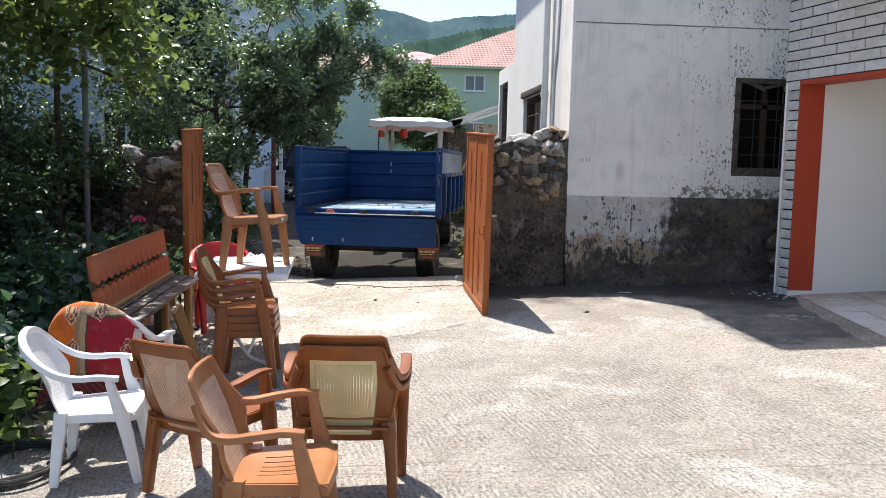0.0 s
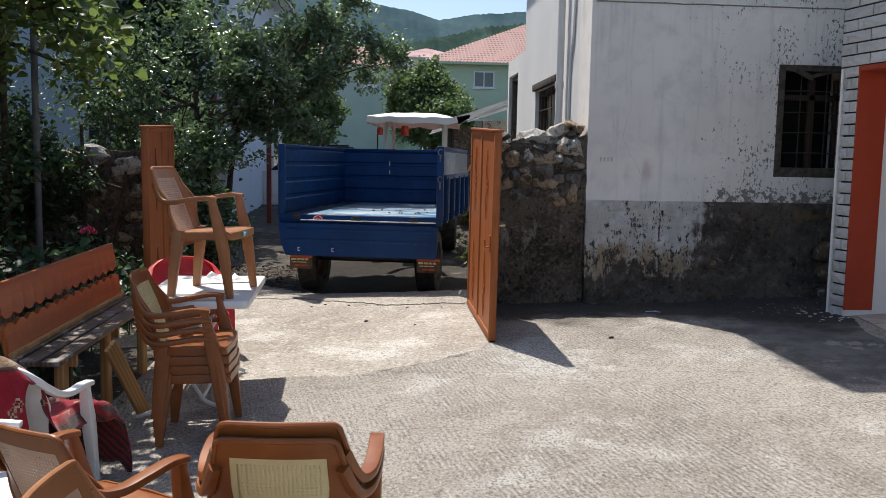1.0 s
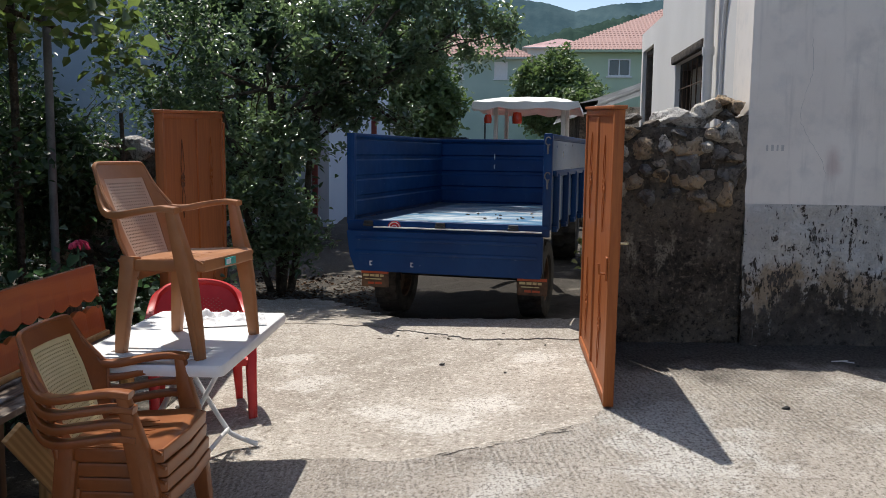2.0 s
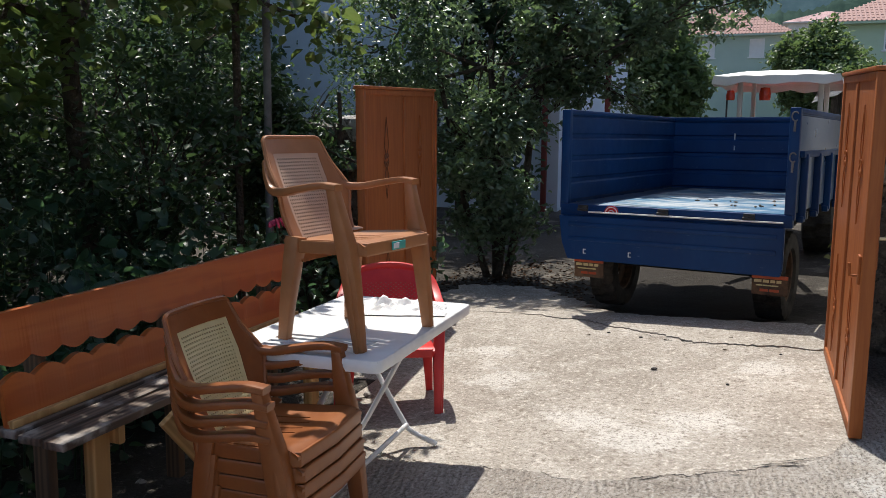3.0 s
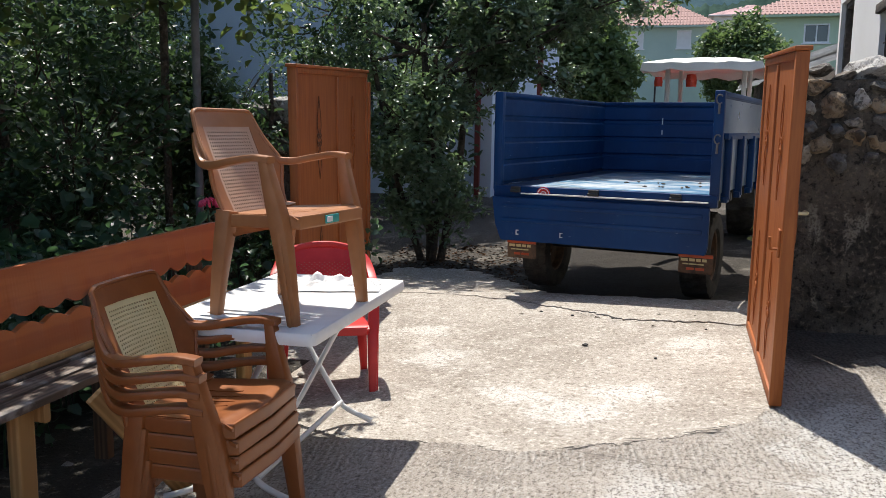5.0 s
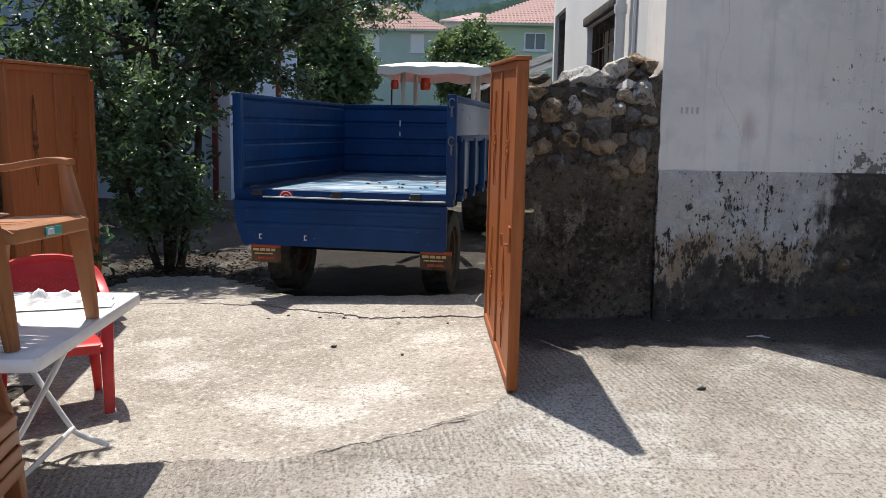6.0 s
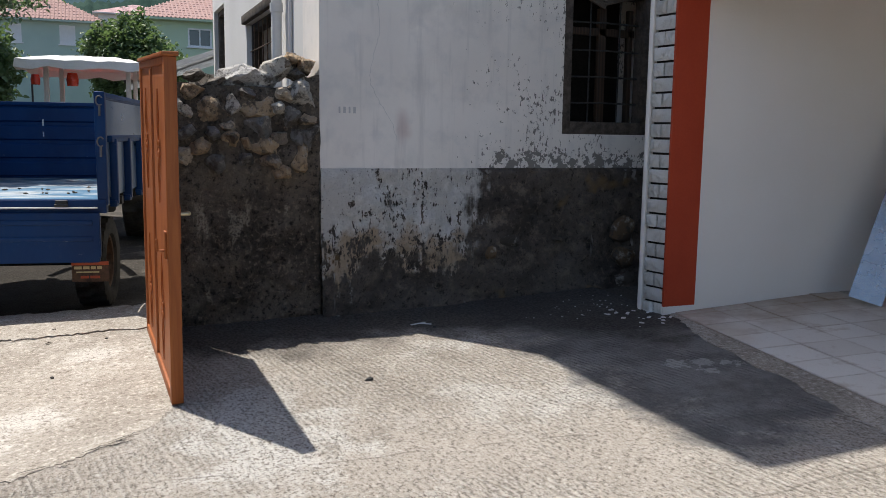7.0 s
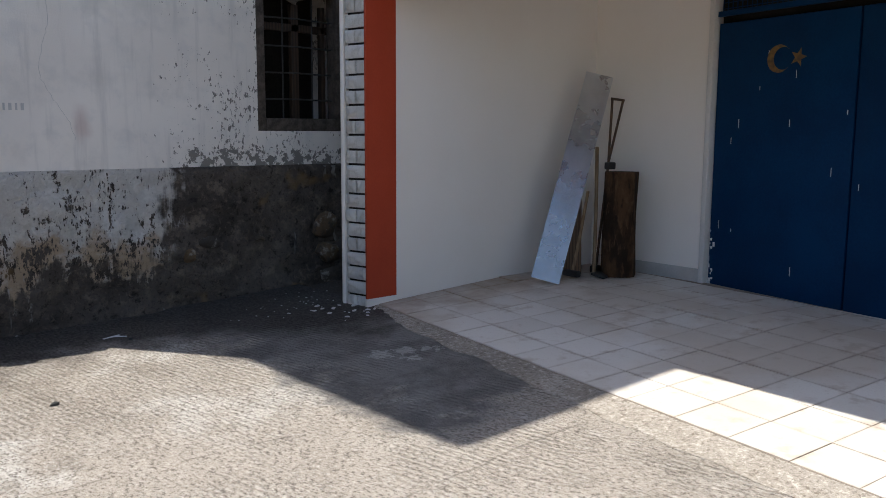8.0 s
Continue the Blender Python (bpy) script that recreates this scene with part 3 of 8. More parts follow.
M_PINE_RAW = wood("raw_pine", (0.40, 0.21, 0.07), (0.55, 0.32, 0.12), (0.2, 0.09, 0.03), 1.0, 0.6, "Z")
M_SEAT = wood("weathered_plank", (0.066, 0.041, 0.027), (0.150, 0.100, 0.068), (0.035, 0.023, 0.016), 1.0, 0.6, "Y", 0, 0.6)
M_LEGWOOD = wood("dark_post_wood", (0.085, 0.05, 0.028), (0.17, 0.10, 0.055), (0.04, 0.025, 0.015), 1.0, 0.7, "Z")
M_OLDFRAME = simple("grey_window_wood", (0.060, 0.048, 0.039), (0.125, 0.102, 0.084), 16, 0.85, 0.9, 0, 60, 0.012, 0.2)
M_MULLION = wood("brown_window_wood", (0.030, 0.018, 0.011), (0.058, 0.034, 0.020), (0.04, 0.02, 0.013), 1.0, 0.7, "Z")
def log_mat():
    """Old log, its bark gone in patches."""
    n = Nodes("log_wood")
    co = n.map(scale=(1, 1, 0.35))
    bark, fibre, fine = n.noise(6, 6, 0.65, co=co), n.noise(26, 5, 0.6, co=co), n.noise(70, 3)
    col = n.mix(n.ramp(bark, 0.40, 0.60), (0.028, 0.017, 0.011), (0.095, 0.050, 0.025))
    col = n.mix(n.ramp(fibre, 0.52, 0.68, 0, 0.6), col, (0.15, 0.085, 0.045))
    col = n.mix(n.ramp(fibre, 0.46, 0.32, 0, 0.8), col, (0.025, 0.016, 0.011))
    return n.done(col, 0.9, 0, n.bump(n.math("ADD", bark, fibre), 1.0, 0.02), Specular_IOR_Level=0.15)


M_LOG = log_mat()
M_HANDLE = wood("tool_handle_wood", (0.20, 0.125, 0.065), (0.30, 0.20, 0.11), (0.1, 0.06, 0.03), 1.0, 0.6, "Z")
M_BARK = simple("bark", (0.045, 0.036, 0.028), (0.11, 0.09, 0.07), 12, 0.92, 1.0, 0, 40, 0.03, 0.15)
M_LEAF = leaf_mat("plum_leaf", (0.070, 0.124, 0.066), (0.205, 0.280, 0.160), 0.30, 0.36, 1.0, (0.26, 0.40, 0.13), 0.6)
M_LEAF_LIGHT = leaf_mat("lime_leaf", (0.040, 0.078, 0.021), (0.115, 0.172, 0.050), 0.36, 0.42, 0.6, (0.27, 0.37, 0.09))
M_LEAF_VILLAGE = leaf_mat("village_leaf", (0.060, 0.105, 0.045), (0.145, 0.205, 0.085), 0.45, 0.35, 0.5, (0.24, 0.36, 0.10))
M_LEAF_DARK = leaf_mat("lilac_leaf", (0.022, 0.050, 0.028), (0.062, 0.105, 0.056), 0.40, 0.30, 0.45, (0.14, 0.24, 0.07))
M_HERB = leaf_mat("herb_leaf", (0.022, 0.056, 0.034), (0.058, 0.112, 0.066), 0.38, 0.34, 0.5, (0.16, 0.32, 0.12))
M_GRASS = leaf_mat("dry_grass", (0.12, 0.14, 0.03), (0.26, 0.24, 0.09), 0.7, 0.2)
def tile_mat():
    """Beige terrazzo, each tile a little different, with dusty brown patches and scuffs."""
    n = Nodes("terrazzo_tile")
    pos = n.t.nodes.new("ShaderNodeNewGeometry").outputs["Position"]
    dirt, scuff, fine = n.noise(0.9, 5, 0.6, co=pos), n.noise(6, 5, 0.65, co=pos), n.noise(140, 3)
    col = n.mix(n.random(), (0.68, 0.645, 0.59), (0.80, 0.775, 0.73))
    col = n.mix(n.ramp(dirt, 0.44, 0.62, 0, 0.5), col, (0.55, 0.46, 0.36))
    col = n.mix(n.ramp(scuff, 0.54, 0.70, 0, 0.5), col, (0.45, 0.37, 0.29))
    lx, ly, lz = n.xyz()
    rim = n.math("ADD", n.math("MAXIMUM", n.math("ABSOLUTE", lx), n.math("ABSOLUTE", ly)), n.math("MULTIPLY", n.math("SUBTRACT", scuff, 0.5), 0.05))
    col = n.mix(n.ramp(rim, 0.130, 0.158, 0, 0.55), col, (0.36, 0.28, 0.21))
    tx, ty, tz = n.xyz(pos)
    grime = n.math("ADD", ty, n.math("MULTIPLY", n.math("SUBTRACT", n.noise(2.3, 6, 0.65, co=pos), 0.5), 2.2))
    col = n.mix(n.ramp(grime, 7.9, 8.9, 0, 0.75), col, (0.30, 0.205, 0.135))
    col = n.mix(n.ramp(fine, 0.42, 0.30, 0, 0.4), col, (0.46, 0.41, 0.36))
    return n.done(col, n.math("ADD", n.math("MULTIPLY", scuff, 0.3), 0.4), 0, n.bump(fine, 0.25, 0.002), Specular_IOR_Level=0.4)


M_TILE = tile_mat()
M_GROUT = simple("tile_grout", (0.24, 0.19, 0.145), (0.40, 0.34, 0.28), 4, 0.9, 0.4)
M_ZINC = simple("galvanised_sheet", (0.66, 0.67, 0.68), (0.80, 0.81, 0.82), 2.2, 0.27, 0.25, 0.95, 9, 0.010)
# near-black colour in place of the shade inside unlit rooms
M_ROOM_SHADE = simple("dark_room", (0.016, 0.014, 0.012), (0.032, 0.028, 0.024), 2, 0.95, 0.2, spec=0.1)
M_DOORBLUE = simple("door_blue", (0.0003, 0.026, 0.086), (0.0006, 0.038, 0.115), 2.2, 0.55, 0.15, 0, 60, 0.002, 0.15)
M_GOLD = simple("faded_gold_paint", (0.10, 0.062, 0.03), (0.24, 0.135, 0.038), 26, 0.6, 0.2)
M_PAINT_WHITE = simple("white_spatter", (0.65, 0.65, 0.64), (0.8, 0.8, 0.79), 20, 0.6, 0.2)
M_RAG = simple("clear_wrap", (0.60, 0.60, 0.60), (0.78, 0.78, 0.78), 25, 0.3, 0.5, 0, 60, 0.006)
M_RUG = rug_mat()
M_CANVAS = simple("canopy_canvas", (0.70, 0.69, 0.66), (0.80, 0.79, 0.77), 3, 0.7, 0.3)
M_GREENWALL = simple("green_render", (0.44, 0.55, 0.39), (0.50, 0.61, 0.45), 0.5, 0.9, 0.2)
M_GREENWALL2 = simple("blue_green_render", (0.36, 0.46, 0.41), (0.42, 0.52, 0.46), 0.5, 0.9, 0.2)
M_BLUEWALL = simple("pale_blue_render", (0.52, 0.59, 0.67), (0.60, 0.66, 0.73), 0.5, 0.9, 0.2)
M_OFFWHITE = simple("off_white_render", (0.66, 0.64, 0.61), (0.74, 0.72, 0.69), 0.7, 0.9, 0.2)
M_ROOF = roof_tiles()
M_PINKROOF = simple("pink_sheet_roof", (0.50, 0.30, 0.29), (0.58, 0.37, 0.35), 0.6, 0.7, 0.2)
M_WINFRAME = simple("white_upvc", (0.70, 0.70, 0.70), (0.76, 0.76, 0.76), 3, 0.4, 0.1)
M_HOSE = simple("black_hose", (0.012, 0.012, 0.012), (0.03, 0.03, 0.03), 10, 0.4, 0.2)
M_ROSE = simple("rose_petal", (0.55, 0.03, 0.08), (0.65, 0.06, 0.14), 30, 0.5, 0.2)
M_REDLAMP = plastic("red_lens", (0.55, 0.03, 0.015), (0.65, 0.06, 0.02), 0.25)
M_CARBLACK = simple("dark_car_paint", (0.012, 0.014, 0.02), (0.02, 0.023, 0.03), 2, 0.2, 0.05)
M_SHEET = simple("roof_sheet", (0.45, 0.46, 0.47), (0.62, 0.63, 0.64), 3, 0.45, 0.2, 0.4)
M_BRASS = simple("brass_handle", (0.62, 0.50, 0.25), (0.75, 0.65, 0.42), 12, 0.3, 0.1, 0.7)
# distance haze is mixed into this forest's blue-green colour
M_HILL = far_forest("hazed_hill_forest", (0.040, 0.085, 0.10), (0.075, 0.125, 0.135), 0.012)
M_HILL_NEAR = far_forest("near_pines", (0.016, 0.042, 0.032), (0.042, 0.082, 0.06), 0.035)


def glass_pane():
    n = Nodes("window_glass")
    return n.done((0.05, 0.065, 0.075), 0.08, 0, None, Specular_IOR_Level=0.8)


M_GLASS = glass_pane()


# ---- mesh helpers ----
def thing(name, at=(0, 0, 0), rz=0.0, label="", category="", group="", kind=""):
    ob = new(name)
    ob.empty_display_size = 0.1
    ob.matrix_basis = pose(*at, 0, 0, rz)
    return tagged(ob, label, category, group, kind)


def finish(bm, name, material, smooth=True):
    me = bpy.data.meshes.new(name)
    bm.normal_update()
    bm.to_mesh(me)
    bm.free()
    me.materials.append(material)
    if smooth and len(me.polygons):
        me.polygons.foreach_set("use_smooth", [True] * len(me.polygons))
        me.set_sharp_from_angle(angle=radians(38))
    return me


def part(name, bm, material, parent=None, label="", smooth=True):
    ob = new(name, finish(bm, name, material, smooth))
    ob.parent = parent
    return tagged(ob, label)


def solid(name, bm, material, label="", category="", kind="", smooth=True):
    ob = new(name, finish(bm, name, material, smooth))
    return tagged(ob, label, category, "", kind)


def box(bm, c, s, bevel=0.0, m=None, seg=2):
    """A box of size s about c, its edges rounded."""
    r = bmesh.ops.create_cube(bm, size=1.0, matrix=Matrix.Translation(c) @ Matrix.Diagonal((*s, 1)))
    vs = r["verts"]
    if bevel > 0:
        es = list({e for v in vs for e in v.link_edges})
        out = bmesh.ops.bevel(bm, geom=es, offset=min(bevel, min(s) * 0.45), segments=seg, profile=0.5, affect="EDGES")
        vs = list({v for f in out["faces"] for v in f.verts} | {v for v in vs if v.is_valid})
    if m is not None:
        bmesh.ops.transform(bm, matrix=m, verts=[v for v in vs if v.is_valid])
    return vs


def frames_along(pts, up):
    out = []
    for i, p in enumerate(pts):
        a, b = pts[max(i - 1, 0)], pts[min(i + 1, len(pts) - 1)]
        t = (b - a).normalized()
        s = t.cross(up)
        if s.length < 1e-4:
            s = t.cross(Vector((1, 0, 0)))
        s.normalize()
        out.append((p, s, s.cross(t).normalized()))
    return out


def sweep(bm, pts, sizes, up=(0, 0, 1), sides=8, round_=True, closed=False):
    """A bar along points; sizes are (width, height) pairs or one pair; a rounded section."""
    pts = [Vector(p) for p in pts]
    if isinstance(sizes, (int, float)):
        sizes = (sizes, sizes)
    if isinstance(sizes[0], (int, float)):
        sizes = [sizes] * len(pts)
    rings = []
    for (p, s, n), (w, h) in zip(frames_along(pts, Vector(up)), sizes):
        ring = []
        for k in range(sides):
            a = 2 * math.pi * (k + 0.5) / sides
            ca, sa = math.cos(a), math.sin(a)
            if not round_:
                ca = math.copysign(abs(ca) ** 0.35, ca)
                sa = math.copysign(abs(sa) ** 0.35, sa)
            ring.append(bm.verts.new(p + s * (ca * w / 2) + n * (sa * h / 2)))
        rings.append(ring)
    for a, b in zip(rings, rings[1:] + ([rings[0]] if closed else [])):
        for k in range(sides):
            bm.faces.new((a[k], a[(k + 1) % sides], b[(k + 1) % sides], b[k]))
    if not closed:
        bm.faces.new(rings[0][::-1])
        bm.faces.new(rings[-1])


def bar(bm, pts, sizes, up=(0, 0, 1)):
    sweep(bm, pts, sizes, up, 12, False)


def smooth_path(pts, n=6):
    """Points of a Catmull-Rom curve through pts."""
    p = [Vector(q) for q in pts]
    p = [2 * p[0] - p[1], *p, 2 * p[-1] - p[-2]]
    out = []
    for i in range(1, len(p) - 2):
        for k in range(n):
            t = k / n
            out.append(0.5 * (2 * p[i] + (p[i + 1] - p[i - 1]) * t + (2 * p[i - 1] - 5 * p[i] + 4 * p[i + 1] - p[i + 2]) * t * t + (3 * p[i] - p[i - 1] - 3 * p[i + 1] + p[i + 2]) * t ** 3))
    return out + [p[-2]]


def lathe(bm, profile, axis_m=None, steps=32):
    """Turns (radius, height) points round z."""
    rings = []
    for r, z in profile:
        rings.append([bm.verts.new((r * math.cos(2 * math.pi * k / steps), r * math.sin(2 * math.pi * k / steps), z)) for k in range(steps)])
    for a, b in zip(rings, rings[1:]):
        for k in range(steps):
            bm.faces.new((a[k], a[(k + 1) % steps], b[(k + 1) % steps], b[k]))
    vs = [v for r in rings for v in r]
    if axis_m is not None:
        bmesh.ops.transform(bm, matrix=axis_m, verts=vs)


def slab(bm, outline, z0, z1, holes=()):
    """An upright prism over a plan outline (counter-clockwise)."""
    lo = [bm.verts.new((x, y, z0)) for x, y in outline]
    hi = [bm.verts.new((x, y, z1)) for x, y in outline]
    n = len(outline)
    for i in range(n):
        bm.faces.new((lo[i], lo[(i + 1) % n], hi[(i + 1) % n], hi[i]))
    bm.faces.new(lo[::-1])
    bm.faces.new(hi)


def wall_run(bm, a, b, thick, z0, z1, openings=()):
    """A wall from plan point a to b, its face on the line and its body to the left of a to b; openings are (from, to, bottom, top) along it."""
    a, b = Vector((*a, 0)), Vector((*b, 0))
    d = (b - a).normalized()
    m = Matrix(((d.x, -d.y, 0, a.x), (d.y, d.x, 0, a.y), (0, 0, 1, 0), (0, 0, 0, 1)))
    length = (b - a).length
    us = sorted({0.0, length, *[v for o in openings for v in o[:2]]})
    zs = sorted({z0, z1, *[v for o in openings for v in o[2:]]})
    solidc = lambda i, j: 0 <= i < len(us) - 1 and 0 <= j < len(zs) - 1 and not any(o[0] <= us[i] < o[1] and o[2] <= zs[j] < o[3] for o in openings)
    vert = {}

    def v(i, j, k):
        if (i, j, k) not in vert:
            vert[i, j, k] = bm.verts.new(m @ Vector((us[i], thick * k, zs[j])))
        return vert[i, j, k]
    for i in range(len(us) - 1):
        for j in range(len(zs) - 1):
            if not solidc(i, j):
                continue
            bm.faces.new((v(i, j, 0), v(i + 1, j, 0), v(i + 1, j + 1, 0), v(i, j + 1, 0)))
            bm.faces.new((v(i, j, 1), v(i, j + 1, 1), v(i + 1, j + 1, 1), v(i + 1, j, 1)))
            if not solidc(i - 1, j):
                bm.faces.new((v(i, j, 0), v(i, j + 1, 0), v(i, j + 1, 1), v(i, j, 1)))
            if not solidc(i + 1, j):
                bm.faces.new((v(i + 1, j, 0), v(i + 1, j, 1), v(i + 1, j + 1, 1), v(i + 1, j + 1, 0)))
            if not solidc(i, j - 1):
                bm.faces.new((v(i, j, 0), v(i, j, 1), v(i + 1, j, 1), v(i + 1, j, 0)))
            if not solidc(i, j + 1):
                bm.faces.new((v(i, j + 1, 0), v(i + 1, j + 1, 0), v(i + 1, j + 1, 1), v(i, j + 1, 1)))


def rock(bm, size, seed, rough=0.22, sub=2):
    """An uneven, broken stone about the origin: a ball cut by flats, then roughened."""
    r = bmesh.ops.create_icosphere(bm, subdivisions=sub, radius=0.5)
    rr = random.Random(seed * 13 + 1)
    cuts = [(Vector((rr.gauss(0, 1), rr.gauss(0, 1), rr.gauss(0, 1))).normalized(), rr.uniform(0.31, 0.43)) for _ in range(12)]
    off = Vector((seed * 3.7, seed * 1.9, seed * 5.3))
    for v in r["verts"]:
        p = v.co.copy()
        p = Vector([math.copysign(abs(c * 2) ** 0.8, c) / 2 for c in p])
        for n_, d_ in cuts:
            over = p.dot(n_) - d_
            if over > 0:
                p -= n_ * over * 0.92
        k = 1 + rough * 0.45 * noise.noise(p * 3.6 + off) + rough * 0.3 * noise.noise(p * 8 + off) + rough * 0.16 * noise.noise(p * 19 + off)
        v.co = Vector((p.x * size[0], p.y * size[1], p.z * size[2])) * k * 1.12


def sheet_mesh(name, grid, material, thickness=0.0):
    """A mesh from a numpy grid of points (rows, columns, 3)."""
    a, b, _ = grid.shape
    idx = np.arange(a * b).reshape(a, b)
    f = np.stack([idx[:-1, :-1], idx[:-1, 1:], idx[1:, 1:], idx[1:, :-1]], -1).reshape(-1, 4)
    me = bpy.data.meshes.new(name)
    me.from_pydata(grid.reshape(-1, 3).tolist(), [], f.tolist())
    me.polygons.foreach_set("use_smooth", [True] * len(f))
    me.materials.append(material)
    return me


def perforated(bm, func, nu, nv, hole, thick, normal):
    """A sheet over nu x nv cells, func(u, v) its points; cells where hole(i, j) are left open; walls close the thickness."""
    vert = {}

    def v(i, j, k):
        if (i, j, k) not in vert:
            vert[i, j, k] = bm.verts.new(func(i / nu, j / nv) + normal * (thick * k))
        return vert[i, j, k]
    full = lambda i, j: 0 <= i < nu and 0 <= j < nv and not hole(i, j)
    for i in range(nu):
        for j in range(nv):
            if hole(i, j):
                continue
            bm.faces.new((v(i, j, 0), v(i + 1, j, 0), v(i + 1, j + 1, 0), v(i, j + 1, 0)))
            bm.faces.new((v(i, j, 1), v(i, j + 1, 1), v(i + 1, j + 1, 1), v(i + 1, j, 1)))
            if not full(i - 1, j):
                bm.faces.new((v(i, j, 0), v(i, j + 1, 0), v(i, j + 1, 1), v(i, j, 1)))
            if not full(i + 1, j):
                bm.faces.new((v(i + 1, j, 0), v(i + 1, j, 1), v(i + 1, j + 1, 1), v(i + 1, j + 1, 0)))
            if not full(i, j - 1):
                bm.faces.new((v(i, j, 0), v(i, j, 1), v(i + 1, j, 1), v(i + 1, j, 0)))
            if not full(i, j + 1):
                bm.faces.new((v(i, j + 1, 0), v(i + 1, j + 1, 0), v(i + 1, j + 1, 1), v(i, j + 1, 1)))


# ---- ground ----
def ground_z(x, y):
    """Height of the yard: it falls gently to the left and rises to the gate; past it the lane levels and then climbs."""
    xc = np.clip(x, -7, 6)
    z = -0.14 + 0.056 * xc + 0.01 * np.clip(y, -6, 12)
    z = z + 0.032 * np.clip(np.asarray(y, float) - 7.6, 0, 3.0) * np.clip((3.4 - xc) / 2, 0, 1)
    lane = np.clip((np.asarray(y, float) - 10.6) / 1.6, 0, 1)
    lane = lane * lane * (3 - 2 * lane)
    z = z * (1 - lane) + lane * (-0.075 + 0.014 * np.clip(x, -6, 6))
    z = z + 0.033 * np.clip(np.asarray(y, float) - 13.0, 0, 90)
    return z


def gz(x, y):
    return float(ground_z(np.array(float(x)), np.array(float(y))))


def graded(lo, hi, fine_lo, fine_hi, step, growth=1.25):
    v = list(np.arange(fine_lo, fine_hi + 1e-6, step))
    s = step
    while v[-1] < hi:
        s *= growth
        v.append(min(v[-1] + s, hi))
    s = step
    while v[0] > lo:
        s *= growth
        v.insert(0, max(v[0] - s, lo))
    return np.array(v)


def build_ground():
    xs, ys = graded(-3000, 3000, -9, 9, 0.25), graded(-3000, 3000, -6, 30, 0.25)
    X, Y = np.meshgrid(xs, ys)
    Z = ground_z(X, Y) - 0.03
    rng = np.random.default_rng(4)
    Z = Z + np.where((Y > 10.8) & (Y < 40), 0.012 * rng.standard_normal(Z.shape), 0)
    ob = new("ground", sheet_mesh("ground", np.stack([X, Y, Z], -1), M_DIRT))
    tagged(ob, "bare grey-brown earth lane, dusty and dry", "ground", "", "structure")


CRACK = [(-2.33, 7.92), (-1.15, 7.81), (-0.75, 7.71), (-0.27, 7.74), (0.05, 7.67), (0.4, 7.82), (0.72, 7.95), (1.02, 8.14), (1.23, 8.44), (1.22, 10.04)]
EDGE = [(-2.16, 10.97), (-1.17, 10.9), (-0.63, 10.69), (-0.35, 10.52), (-0.01, 10.34), (0.33, 10.12), (0.75, 10.09), (1.22, 10.04)]


def jag(pts, amp, seed, n=14):
    """A broken line: the given one with small uneven steps."""
    r = random.Random(seed)
    out = []
    for (x0, y0), (x1, y1) in zip(pts, pts[1:]):
        for k in range(n):
            t = k / n
            d = math.hypot(x1 - x0, y1 - y0)
            e = amp * (noise.noise(Vector((x0 + (x1 - x0) * t, y0 + (y1 - y0) * t, seed)) * 7) + 0.6 * r.uniform(-1, 1))
            out.append((x0 + (x1 - x0) * t - (y1 - y0) / d * e, y0 + (y1 - y0) * t + (x1 - x0) / d * e))
    return out + [pts[-1]]


def slab_bm(outline, top, depth, cell=0.3, far=10.6):
    """A flat piece whose top follows the yard's fall."""
    bm = bmesh.new()
    f = bm.faces.new([bm.verts.new((x, y, 0)) for x, y in outline])
    bm.normal_update()
    if f.normal.z < 0:
        f.normal_flip()
    x0, x1 = min(p[0] for p in outline), max(p[0] for p in outline)
    y0, y1 = min(p[1] for p in outline), max(p[1] for p in outline)
    for axis, a, b in ((0, x0, x1), (1, y0, y1)):
        for k in range(1, int((b - a) / cell)):
            no = Vector((1, 0, 0)) if axis == 0 else Vector((0, 1, 0))
            bmesh.ops.bisect_plane(bm, geom=bm.verts[:] + bm.edges[:] + bm.faces[:], plane_co=no * (a + k * cell), plane_no=no)
    r = bmesh.ops.extrude_face_region(bm, geom=bm.faces[:])
    up = {v for v in r["geom"] if isinstance(v, bmesh.types.BMVert)}
    for v in bm.verts:
        z = gz(v.co.x, min(v.co.y, far)) + 0.004 * noise.noise(v.co * 1.7)
        v.co.z = z + top if v in up else z + top - depth
    bmesh.ops.recalc_face_normals(bm, faces=bm.faces[:])
    return bm


def cast_slab(name, outline, top, depth, material, label, cell=0.3, far=10.6):
    return solid(name, slab_bm(outline, top, depth, cell, far), material, label, "concrete", "structure", smooth=False)


build_ground()
c1 = jag(CRACK, 0.024, 3, 24)
c2 = jag(EDGE, 0.03, 5)
# gate slab lies between the crack and the lane's edge; the joint between the slabs opens and closes
def gap(p, seed):
    k = noise.noise(Vector((p[0] * 3.1, p[1] * 3.1, seed))) + 0.5 * noise.noise(Vector((p[0] * 17, p[1] * 17, seed)))
    return 0.003 + 0.017 * max(0.0, k + 0.10)


cast_slab("floor_gate", [(x, y + gap((x, y), 1.0)) for x, y in c1[:-1]] + [EDGE[-1]] + c2[::-1][1:], 0.0, 0.06, M_SLAB, "smooth old concrete slab inside the gate, patched with pale lime")
